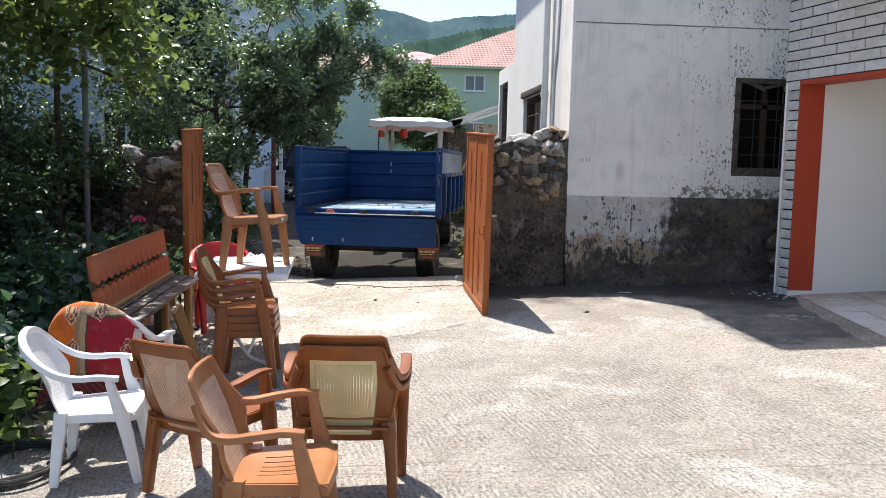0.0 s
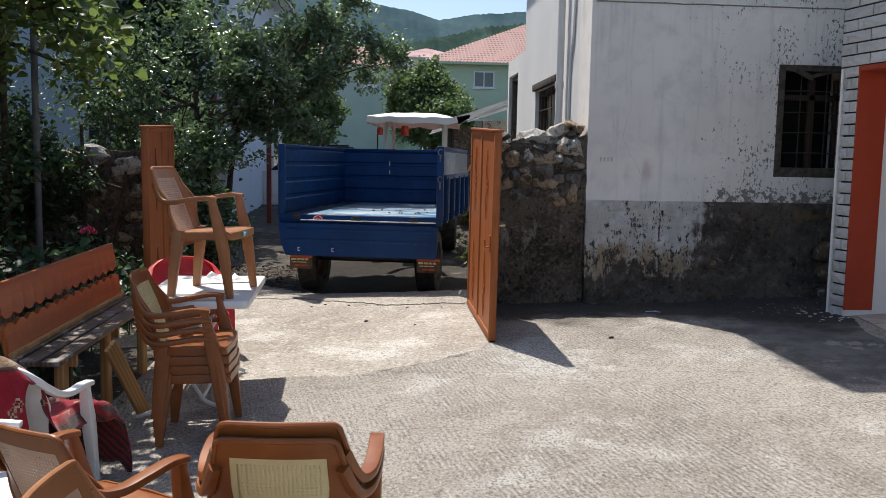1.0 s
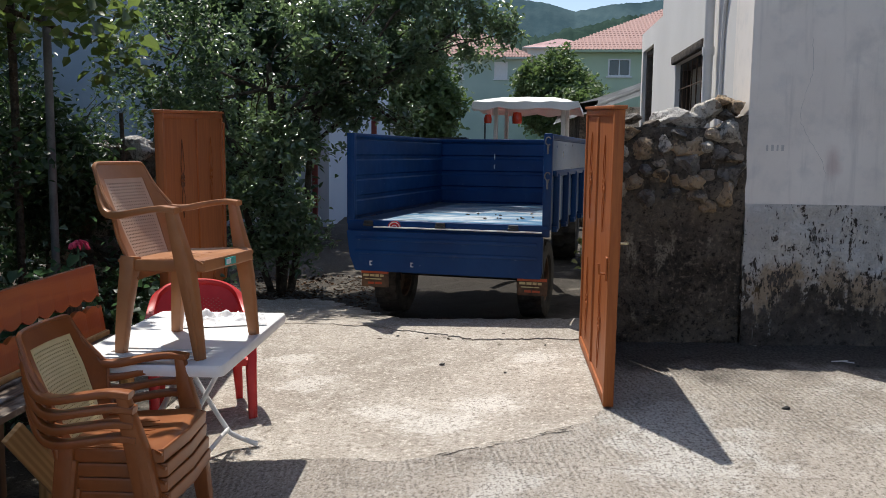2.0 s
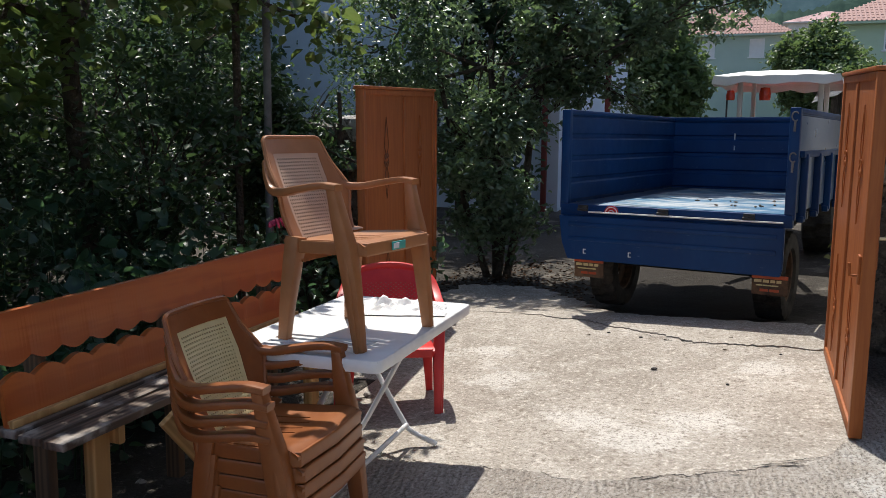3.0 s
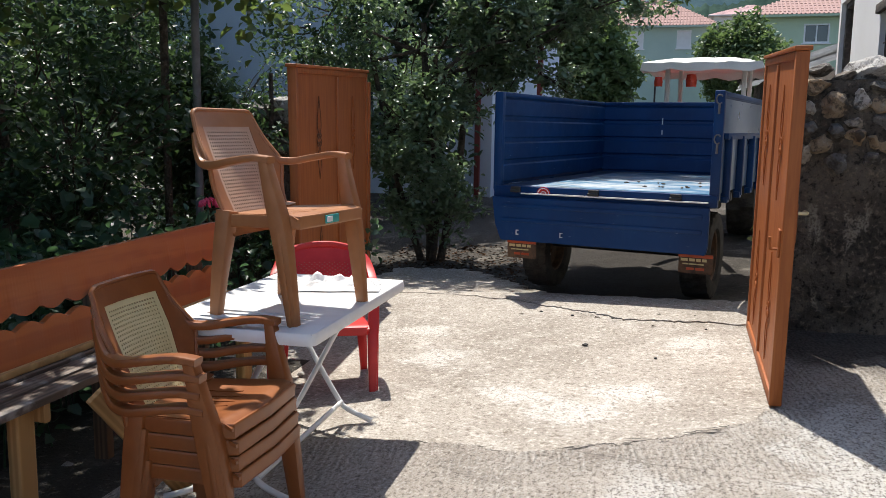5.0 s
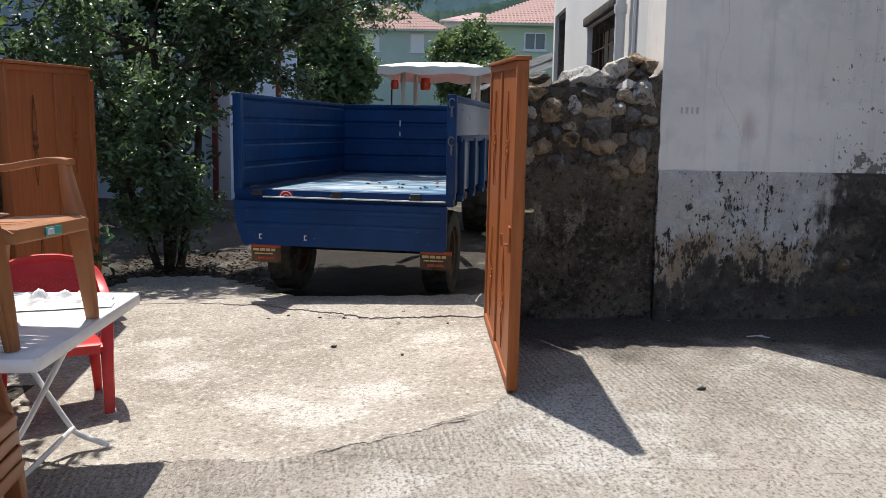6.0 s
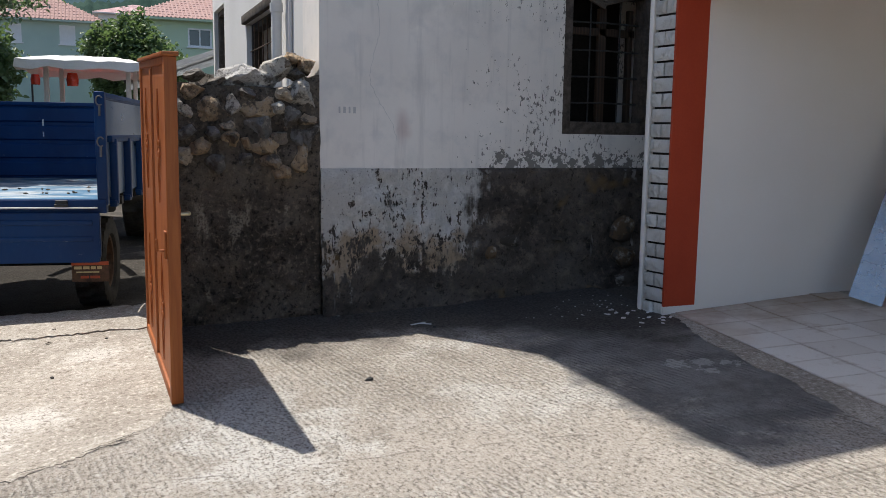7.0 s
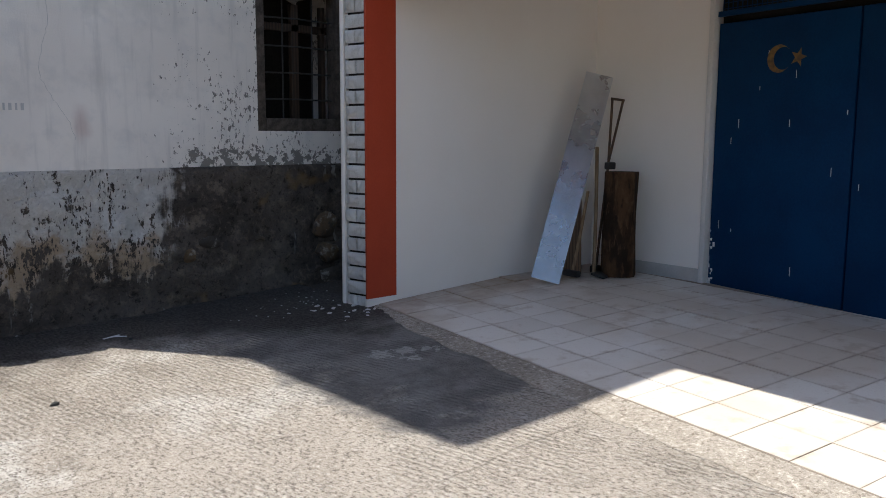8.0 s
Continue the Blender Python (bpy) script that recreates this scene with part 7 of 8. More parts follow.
# ---- bench ----
def bench():
    b = new("garden_bench")
    b.matrix_basis = pose(-1.905, 6.25, 0, 0, 0, -1.0)
    tagged(b, "pine bench with scalloped varnished back boards and dark seat planks", "bench")
    L = 1.98
    slope = 0.021

    def board(z0, z1, wav_lo, wav_hi, x, lean, name):
        bm = bmesh.new()
        n = 120
        lo, hi = [], []
        for k in range(n + 1):
            y = L * k / n
            wl = 0.030 * (abs(math.sin(math.pi * y / 0.15)) - 0.5) if wav_lo else 0
            wh = 0.030 * (abs(math.sin(math.pi * y / 0.15)) - 0.5) if wav_hi else 0
            lo.append((y, z0 + slope * y - wl))
            hi.append((y, z1 + slope * y + wh))
        rows = []
        for d in (0, 0.03):
            rows.append(([bm.verts.new((x + d + lean * (z0), y, z)) for y, z in lo], [bm.verts.new((x + d + lean * (z1), y, z)) for y, z in hi]))
        (a, c), (a2, c2) = rows
        for k in range(n):
            bm.faces.new((a[k], c[k], c[k + 1], a[k + 1]))
            bm.faces.new((a2[k], a2[k + 1], c2[k + 1], c2[k]))
            bm.faces.new((a[k], a[k + 1], a2[k + 1], a2[k]))
            bm.faces.new((c[k], c2[k], c2[k + 1], c[k + 1]))
        bm.faces.new((a[0], a2[0], c2[0], c[0]))
        bm.faces.new((a[-1], c[-1], c2[-1], a2[-1]))
        bmesh.ops.recalc_face_normals(bm, faces=bm.faces[:])
        return part(name, bm, M_PINE, b, smooth=False)
    lean = -0.16
    off = 0.13
    board(0.640, 0.829, True, False, off, lean, "back_board")
    board(0.40, 0.585, False, True, off, lean, "back_board")
    bm = bmesh.new()
    bar(bm, [(0.10, 0.0, 0.425), (0.10, L, 0.425 + slope * L)], (0.03, 0.03))
    part("back_batten", bm, M_PINE_RAW, b)
    for k, x in enumerate((0.035, 0.150, 0.265)):
        bm = bmesh.new()
        box(bm, (x + 0.05, L / 2, 0), (0.105, L + 0.03, 0.032), 0.005)
        for v in bm.verts:
            v.co.z += 0.392 + slope * v.co.y - 0.006 * k + 0.004 * noise.noise(Vector((x * 9, v.co.y * 2, 0)))
        part("seat_plank", bm, M_SEAT, b, "dark weathered plank")
    for y in (0.22, L / 2, L - 0.16):
        for x, zt in ((0.02, 0.78), (0.29, 0.37)):
            g = gz(-1.905 + x, 6.25 + y)
            bm = bmesh.new()
            if x < 0.2:
                bar(bm, [(0.02, y, g), (0.02, y, 0.40), (-0.035, y, zt)], (0.085, 0.05), up=(0, 1, 0))
            else:
                bar(bm, [(x, y, g), (x, y, zt + slope * y)], (0.06, 0.09), up=(0, 1, 0))
            part("leg", bm, M_LEGWOOD if x < 0.2 else M_PINE_RAW, b)
        bm = bmesh.new()
        bar(bm, [(0.0, y + 0.06, 0.335 + slope * y), (0.36, y + 0.06, 0.33 + slope * y)], (0.035, 0.075))
        part("crossbar", bm, M_PINE_RAW, b)
    # board leaning against the seat from the yard
    bm = bmesh.new()
    box(bm, (0, 0, 0.31), (0.10, 0.028, 0.74), 0.005)
    ob = solid("loose_board", bm, M_PINE_RAW, "bare pine board leaning against the bench", "board")
    ob.matrix_basis = pose(-1.30, 7.02, gz(-1.30, 7.02) + 0.03, 12, -38, 62)


bench()


# ---- porch things ----
def look_like(foot, head, out):
    """Pose whose z runs from foot to head and whose -y points as nearly as it can along out."""
    f = Vector(foot)
    zax = (Vector(head) - f).normalized()
    yax = -Vector(out)
    yax = (yax - zax * yax.dot(zax)).normalized()
    xax = yax.cross(zax)
    return Matrix(((xax.x, yax.x, zax.x, f.x), (xax.y, yax.y, zax.y, f.y), (xax.z, yax.z, zax.z, f.z), (0, 0, 0, 1)))


def porch_things():
    z = 0.292
    # leaning sheet-metal channel
    bm = bmesh.new()
    W, Hh = 0.225, 1.77
    rows = []
    n = 24
    for k in range(n + 1):
        zz = Hh * k / n
        rows.append([bm.verts.new((x, y + 0.004 * noise.noise(Vector((x * 6, zz * 4, 0))), zz)) for x, y in [(-W / 2, 0.04), (-W / 2, 0.0), (-W / 4, 0), (0, 0), (W / 4, 0), (W / 2, 0.0), (W / 2, 0.04)]])
    for a, b in zip(rows, rows[1:]):
        for k in range(6):
            bm.faces.new((a[k], a[k + 1], b[k + 1], b[k]))
    bmesh.ops.solidify(bm, geom=bm.faces[:], thickness=0.003)
    t = solid("metal_channel", bm, M_ZINC, "bright galvanised sheet channel leaning on the porch wall", "metal sheet")
    t.matrix_basis = look_like((5.90, 8.33, z + 0.026), (6.60, 8.40, z + 1.64), (-0.77, -0.64, 0.0))
    for k, (x, zz) in enumerate(((-0.085, 0.07), (0.085, 0.07), (-0.085, 1.71), (0.085, 1.71))):
        bm = bmesh.new()
        lathe(bm, [(0.0, -0.004), (0.009, -0.004), (0.009, -0.001)], pose(x, 0, zz, 90, 0, 0), 10)
        o = part("bolt_hole", bm, M_BLACK, t)
    # standing log section
    bm = bmesh.new()
    n, rows = 28, 14
    rings = []
    for i in range(rows + 1):
        zz = 0.86 * i / rows
        ring = []
        for k in range(n):
            a = 2 * math.pi * k / n
            q4 = (abs(math.cos(a)) ** 4 + abs(math.sin(a)) ** 4) ** -0.25
            r = 0.150 * (0.55 + 0.45 * q4) + 0.022 * noise.noise(Vector((math.cos(a) * 1.5, math.sin(a) * 1.5, zz * 1.3))) + 0.006 * noise.noise(Vector((math.cos(a) * 6, math.sin(a) * 6, zz * 2)))
            ring.append(bm.verts.new((r * math.cos(a), r * math.sin(a) * 0.9, zz)))
        rings.append(ring)
    for a, b in zip(rings, rings[1:]):
        for k in range(n):
            bm.faces.new((a[k], a[(k + 1) % n], b[(k + 1) % n], b[k]))
    bm.faces.new(rings[0][::-1])
    bm.faces.new(rings[-1])
    o = solid("log", bm, M_LOG, "thick dark brown log standing on end in the corner", "log")
    o.matrix_basis = pose(6.69, 8.215, z, 0, 1.0, 30)
    # hand tools: a hoe with a triangular frame head, and two handles
    def tool(name, a, b, thick, mat, label):
        h = new(name)
        h.matrix_basis = Matrix.Translation(a)
        tagged(h, label, "tool")
        bm = bmesh.new()
        sweep(bm, smooth_path([(0, 0, 0), tuple((Vector(b) - Vector(a)) * 0.5 + Vector((0.008, 0, 0))), tuple(Vector(b) - Vector(a))], 5), thick, sides=10)
        part("handle", bm, mat, h)
        return h
    t1 = tool("shovel", (6.47, 8.30, z + 0.01), (6.575, 8.385, z + 1.06), 0.030, M_HANDLE, "long wooden-handled tool leaning in the corner")
    bm = bmesh.new()
    box(bm, (0.02, -0.05, 0.02), (0.17, 0.12, 0.02), 0.008, pose(0, 0, 0, 14, 0, 20))
    part("blade", bm, M_BLACK, t1, "dark iron blade")
    bm = bmesh.new()
    box(bm, (0, 0, 0.40), (0.20, 0.035, 0.80), 0.006)
    o = solid("dark_board", bm, M_LEGWOOD, "dark stained board leaning behind the metal sheet", "board")
    o.matrix_basis = look_like((6.36, 8.47, z + 0.012), (6.52, 8.62, z + 0.86), (-0.6, -0.8, 0))
    t2 = tool("hoe", (6.27, 8.37, z + 0.01), (6.46, 8.375, z + 0.70), 0.026, M_HANDLE, "tool with a yellowish wooden handle behind the metal sheet")
    bm = bmesh.new()
    box(bm, (0.0, 0, 0.03), (0.05, 0.16, 0.05), 0.01)
    part("head", bm, M_BLACK, t2, "dark iron head")
    t3 = new("garden_fork")
    t3.matrix_basis = pose(6.66, 8.43, z, 0, 0, 0)
    tagged(t3, "rusty iron fork with a triangular handle leaning behind the log", "tool")
    bm = bmesh.new()
    for pts in (((0, 0, 0.0), (0.13, 0, 0.90)), ((0.13, 0, 0.88), (0.16, 0, 1.46)), ((0.13, 0, 0.92), (0.31, 0, 1.45)), ((0.15, 0, 1.46), (0.32, 0, 1.45))):
        sweep(bm, pts, 0.022, up=(0, 1, 0), sides=8)
    part("frame", bm, M_RUST, t3)
    bm = bmesh.new()
    box(bm, (0.13, -0.02, 0.90), (0.10, 0.05, 0.06), 0.01)
    box(bm, (0.0, 0, 0.03), (0.09, 0.06, 0.06), 0.01)
    part("clamp", bm, M_BLACK, t3)


porch_things()


# ---- trees and shrubs ----
def leaves_mesh(name, pts, size, material, rng, up=0.5, width=0.55):
    """Many folded leaves, one island each, at the given points."""
    n = len(pts)
    nrm = rng.standard_normal((n, 3))
    nrm[:, 2] = np.abs(nrm[:, 2]) + up
    nrm /= np.linalg.norm(nrm, axis=1, keepdims=True)
    d = rng.standard_normal((n, 3))
    d[:, 2] -= 0.4
    d -= nrm * (d * nrm).sum(1, keepdims=True)
    d /= np.linalg.norm(d, axis=1, keepdims=True)
    s = np.cross(d, nrm)
    l = size * rng.uniform(0.65, 1.25, (n, 1))
    w = l * width
    rise = nrm * l * 0.10
    v = np.stack([pts, pts + d * l * 0.28 + s * w * 0.5 + rise, pts + d * l * 0.68 + s * w * 0.36 + rise * 0.7, pts + d * l - nrm * l * 0.10,
                  pts + d * l * 0.68 - s * w * 0.36 + rise * 0.7, pts + d * l * 0.28 - s * w * 0.5 + rise], 1).reshape(-1, 3)
    i = np.arange(n)[:, None] * 6
    f = np.concatenate([i + [0, 2, 1], i + [0, 3, 2], i + [0, 4, 3], i + [0, 5, 4]], 1).reshape(-1, 3)
    me = bpy.data.meshes.new(name)
    me.vertices.add(len(v))
    me.vertices.foreach_set("co", v.ravel())
    me.loops.add(len(f) * 3)
    me.loops.foreach_set("vertex_index", f.ravel().astype(np.int32))
    me.polygons.add(len(f))
    me.polygons.foreach_set("loop_start", np.arange(len(f), dtype=np.int32) * 3)
    me.polygons.foreach_set("loop_total", np.full(len(f), 3, dtype=np.int32))
    me.update(calc_edges=True)
    me.materials.append(material)
    return me


def crown_points(blobs, n, per, spread, rng, shell=0.55, gaps=0.40, clump=1.9):
    """Leaf places: twigs grow outwards through the blobs (centre, radii, share), leaves sit along each; gaps where an even noise is low."""
    out, twigs = [], []
    total = sum(b[2] for b in blobs)
    for c, r, share in blobs:
        k = max(1, int(1.5 * n * share / total / per))
        d = rng.standard_normal((k, 3))
        d /= np.linalg.norm(d, axis=1, keepdims=True)
        rad = rng.uniform(shell ** 3, 1, (k, 1)) ** (1 / 3)
        wob = np.array([1 + 0.30 * noise.noise(Vector(q) * 2.1 + Vector(c)) for q in d])[:, None]
        tw = np.array(c) + d * rad * wob * np.array(r)
        dens = np.array([noise.noise(Vector(q) * clump) + 0.5 * noise.noise(Vector(q) * clump * 2.3) for q in tw])
        keep = dens > np.quantile(dens, gaps)
        tw, d = tw[keep], d[keep]
        twigs.append(tw)
        m = len(tw)
        way = d + 0.7 * rng.standard_normal((m, 3))
        way[:, 2] += 0.25
        way /= np.linalg.norm(way, axis=1, keepdims=True)
        t = rng.uniform(-0.5, 0.5, (m, per, 1)) * (spread * 3.2)
        p = tw[:, None, :] + way[:, None, :] * t + rng.standard_normal((m, per, 3)) * spread * 0.34
        out.append(p.reshape(-1, 3))
    return np.concatenate(out), np.concatenate(twigs)


def branch(bm, a, b, r0, r1, seed, bend=0.12, n=6, sides=7):
    a, b = Vector(a), Vector(b)
    L = (b - a).length
    pts, sz = [], []
    for k in range(n + 1):
        t = k / n
        q = Vector((seed * 1.7, t * 2.2, seed))
        w = Vector((noise.noise(q), noise.noise(q + Vector((9, 0, 0))), 0.5 * noise.noise(q + Vector((0, 9, 0))))) * L * bend * math.sin(math.pi * min(t * 1.2, 1))
        pts.append(a + (b - a) * t + w)
        r = 2 * (r0 + (r1 - r0) * t)
        sz.append((r, r))
    sweep(bm, pts, sz, up=(0.3, 1, 0.2), sides=sides)


def tree(name, base, stems, blobs, n, size, leaf, label, category="tree", per=14, spread=0.13, twig_n=90, seed=1, shell=0.5, bark=None, gaps=0.40, width=0.52, clump=1.9):
    """A tree: tapered stems ((foot, top, radius)), limbs into the crown's blobs, twigs and single leaves."""
    rng = np.random.default_rng(seed)
    t = new(name)
    t.location = base
    tagged(t, label, category)
    B = Vector(base)
    pts, twigs = crown_points(blobs, n, per, spread, rng, shell, gaps, clump)
    keep = pts[:, 2] > ground_z(pts[:, 0], pts[:, 1]) + 0.04
    pts = pts[keep]
    for k, (a, b, r) in enumerate(stems):
        bm = bmesh.new()
        branch(bm, Vector(a) - B, Vector(b) - B, r, r * 0.55, seed + k, 0.05, 8, 10)
        part("trunk", bm, bark or M_BARK, t)
    for k, (c, r, s) in enumerate(blobs):
        bm = bmesh.new()
        st = stems[k % len(stems)]
        f = Vector(st[0]).lerp(Vector(st[1]), 0.55 + 0.4 * ((k * 37) % 10) / 10)
        branch(bm, f - B, Vector(c) - B, st[2] * 0.5, st[2] * 0.16, seed + k * 3.1, 0.12)
        part("limb", bm, bark or M_BARK, t)
    bm = bmesh.new()
    cs = np.array([b[0] for b in blobs])
    for k in range(min(twig_n, len(twigs))):
        q = twigs[int(rng.integers(len(twigs)))]
        c = cs[np.argmin(((cs - q) ** 2).sum(1))]
        branch(bm, Vector(c) * 0.75 + Vector(q) * 0.25 - B, Vector(q) - B, 0.011, 0.004, seed + k * 0.77, 0.15, 4, 4)
    tagged(part("twig_mass", bm, bark or M_BARK, t), kind="stuff")
    ob = new("crown", leaves_mesh("crown", pts - np.array(base), size, leaf, rng, 0.5, width))
    ob.parent = t
    return t


G = gz
# glossy plum tree behind the gate
tree("plum_tree", (-2.15, 13.4, G(-2.15, 13.4)), [((-2.15, 13.4, G(-2.15, 13.4) - 0.05), (-2.3, 13.5, 2.6), 0.06), ((-2.05, 13.45, G(-2.1, 13.4) - 0.05), (-1.6, 13.7, 2.9), 0.05), ((-2.25, 13.35, G(-2.2, 13.3) - 0.05), (-2.9, 13.2, 2.5), 0.045), ((-2.1, 13.3, G(-2.1, 13.3) - 0.05), (-2.0, 13.0, 2.2), 0.04)],
     [((-2.3, 13.4, 2.5), (1.25, 1.1, 1.3), 2.6), ((-2.2, 13.2, 1.3), (0.85, 0.7, 0.85), 2.2), ((-2.1, 13.0, 0.75), (0.6, 0.5, 0.6), 1.0), ((-3.1, 13.0, 1.5), (0.5, 0.5, 0.9), 0.7), ((-3.3, 13.3, 2.7), (0.85, 0.8, 1.1), 0.9), ((-1.3, 13.7, 3.0), (0.95, 0.9, 0.85), 3.2), ((-0.55, 14.0, 3.15), (0.75, 0.6, 0.5), 2.0), ((-0.1, 14.1, 2.95), (0.5, 0.45, 0.36), 0.4), ((-1.15, 13.7, 2.2), (0.7, 0.6, 0.6), 1.9), ((-2.4, 13.7, 4.2), (1.2, 0.9, 0.9), 0.7), ((-1.3, 14.0, 4.1), (0.6, 0.7, 0.55), 0.6), ((-0.5, 14.0, 3.95), (0.5, 0.4, 0.3), 0.35), ((-0.1, 14.0, 3.85), (0.35, 0.3, 0.2), 0.18), ((0.15, 14.0, 3.25), (0.4, 0.3, 0.22), 0.22), ((0.45, 14.0, 3.0), (0.3, 0.25, 0.2), 0.15)],
     83000, 0.078, M_LEAF, "glossy-leaved plum tree with several slender stems", seed=3, per=18, spread=0.105, gaps=0.73, twig_n=160, clump=2.1)
# shrub behind the open left leaf
tree("lilac_shrub", (-3.0, 11.2, G(-3.0, 11.2)), [((-3.0, 11.2, G(-3, 11.2) - 0.05), (-3.1, 11.3, 1.9), 0.035), ((-2.8, 11.0, G(-2.8, 11) - 0.05), (-2.5, 10.9, 1.4), 0.03), ((-3.3, 11.1, G(-3.3, 11) - 0.05), (-3.7, 11.0, 1.8), 0.03)],
     [((-3.45, 11.0, 1.45), (0.55, 0.6, 0.75), 1.5), ((-2.7, 10.8, 0.3), (0.3, 0.35, 0.3), 0.4), ((-3.8, 10.9, 1.25), (0.7, 0.6, 0.8), 1.6), ((-3.1, 12.4, 2.4), (0.7, 0.5, 0.9), 0.7), ((-4.75, 11.3, 2.3), (0.8, 0.8, 1.2), 1.5)],
     20000, 0.075, M_LEAF_DARK, "dense dark-leaved lilac shrub beside the gate", "shrub", seed=5, twig_n=60, gaps=0.60)
# broad-leaved tree over the bench; its last two masses are unseen, added for shade
tree("linden_tree", (-4.44, 9.4, G(-4.44, 9.4)), [((-4.44, 9.4, G(-4.44, 9.4) - 0.05), (-4.36, 9.3, 4.2), 0.09)],
     [((-4.4, 9.0, 3.9), (1.8, 1.8, 1.2), 2.6), ((-3.4, 8.6, 3.2), (1.1, 1.1, 0.65), 1.7), ((-2.45, 8.7, 2.74), (0.75, 0.8, 0.48), 1.0), ((-5.4, 8.2, 2.7), (1.1, 1.3, 0.9), 1.5), ((-3.4, 10.2, 2.95), (0.8, 0.7, 0.5), 0.7), ((-2.75, 10.1, 2.4), (0.35, 0.3, 0.16), 0.08), ((-3.9, 7.5, 2.95), (0.95, 0.8, 0.55), 1.0), ((-2.35, 7.3, 3.15), (0.9, 1.0, 0.5), 1.0), ((-4.3, 8.4, 2.05), (0.72, 0.6, 0.5), 0.6), ((-4.7, 7.6, 2.2), (0.9, 0.7, 0.5), 0.8), ((-5.0, 11.2, 5.2), (1.7, 1.3, 0.9), 1.3), ((-4.3, 11.6, 4.6), (1.2, 0.9, 0.7), 0.8)],
     20000, 0.115, M_LEAF_LIGHT, "broad-leaved linden tree spreading over the bench", seed=9, per=10, spread=0.19, gaps=0.62, width=0.74)
# tree added out of view to dapple the yard's left side
tree("walnut_tree", (-5.8, 6.4, G(-5.8, 6.4)), [((-5.8, 6.4, G(-5.8, 6.4) - 0.05), (-5.6, 6.5, 3.4), 0.10)],
     [((-5.6, 6.4, 3.6), (1.7, 1.8, 1.3), 2), ((-4.6, 5.6, 3.3), (1.2, 1.2, 0.8), 1.2), ((-3.7, 5.2, 3.5), (0.7, 0.7, 0.5), 0.5), ((-5.4, 5.0, 1.8), (1.0, 1.2, 1.1), 1.2)],
     11000, 0.13, M_LEAF_LIGHT, "shade tree with large leaves at the yard's edge", seed=12, per=10, spread=0.19, gaps=0.46, width=0.75)
# understorey: dark shrubs filling the garden
for k, (x, y, z, rx, ry, rz, n) in enumerate(((-3.9, 9.6, 1.0, 0.9, 1.0, 1.1, 9000), (-4.9, 8.3, 1.0, 0.8, 1.1, 1.1, 8000), (-5.4, 10.6, 1.5, 1.1, 1.0, 1.6, 9000), (-5.4, 13.0, 1.0, 1.3, 1.0, 1.05, 8000), (-7.0, 11.2, 2.0, 1.6, 1.6, 2.2, 11000), (-6.6, 8.2, 1.5, 1.0, 1.3, 1.6, 8000), (-6.6, 16.5, 1.4, 1.6, 1.0, 1.4, 5000))):
    g = G(x, y)
    tree("garden_shrub", (x, y, g), [((x, y, g - 0.05), (x + 0.1, y, z + 0.2), 0.03), ((x - 0.2, y + 0.1, g - 0.05), (x - 0.4, y + 0.1, z), 0.025)],
         [((x, y, z), (rx, ry, rz), 2), ((x + 0.35 * rx, y - 0.4 * ry, z * 0.6), (rx * 0.6, ry * 0.5, rz * 0.6), 0.8)], n, 0.082, M_LEAF_DARK, "dense shaded garden shrub behind the bench", "shrub", seed=30 + k, twig_n=60, per=12, spread=0.16, gaps=0.68, width=0.6, clump=1.5)


# the last entry is added to shade the lane behind the plum tree
for k, (x, y, zc, r, n) in enumerate(((-9.5, 6.0, 2.6, 2.3, 9000), (-9.0, 10.0, 2.8, 2.2, 9000), (-10.5, 14.0, 3.0, 2.5, 9000), (-8.5, 2.5, 2.4, 2.0, 6000), (-13.5, 9.0, 3.4, 3.0, 8000), (-10.8, 18.5, 3.0, 2.4, 9000), (-15.0, 15.0, 3.6, 3.2, 8000), (-4.0, 17.3, 4.5, 1.3, 7000))):
    g = G(x, y)
    tree("orchard_tree", (x, y, g), [((x, y, g - 0.1), (x + 0.15, y, zc), 0.11)], [((x, y, zc), (r, r, r * 1.05), 2), ((x + 0.4 * r, y - 0.3 * r, zc * 0.5), (r * 0.8, r * 0.8, zc * 0.5), 1.6), ((x - 0.3 * r, y + 0.4 * r, zc * 1.25), (r * 0.7, r * 0.7, r * 0.6), 1)], n, 0.19, M_LEAF_DARK, "dark shady orchard tree deep in the garden", seed=90 + k, twig_n=20, per=10, spread=0.28, shell=0.3)


def herbs(name, places, height, label, seed, leaf=M_HERB, size=0.10):
    """Tall leafy herbs: thin stems with alternate leaves."""
    rng = np.random.default_rng(seed)
    ob = new(name)
    tagged(ob, label, "plants", "", "stuff")
    bm = bmesh.new()
    pts = []
    for x, y in places:
        g = G(x, y)
        h = height * rng.uniform(0.6, 1.15)
        tx, ty = rng.uniform(-0.12, 0.12, 2)
        sweep(bm, [(x, y, g - 0.02), (x + tx * 0.4, y + ty * 0.4, g + h * 0.5), (x + tx, y + ty, g + h)], [(0.012, 0.012), (0.009, 0.009), (0.005, 0.005)], up=(0, 1, 0), sides=5)
        for k in range(int(22 * h)):
            t = rng.uniform(0.12, 1.0)
            a = rng.uniform(0, 6.28)
            r = 0.03 + 0.10 * (1 - t) + 0.03 * rng.uniform()
            pts.append((x + tx * t + r * math.cos(a), y + ty * t + r * math.sin(a), g + h * t))
    part("stems", bm, leaf, ob)
    o = new("foliage", leaves_mesh("foliage", np.array(pts), size, leaf, rng, 0.8, 0.92))
    o.parent = ob


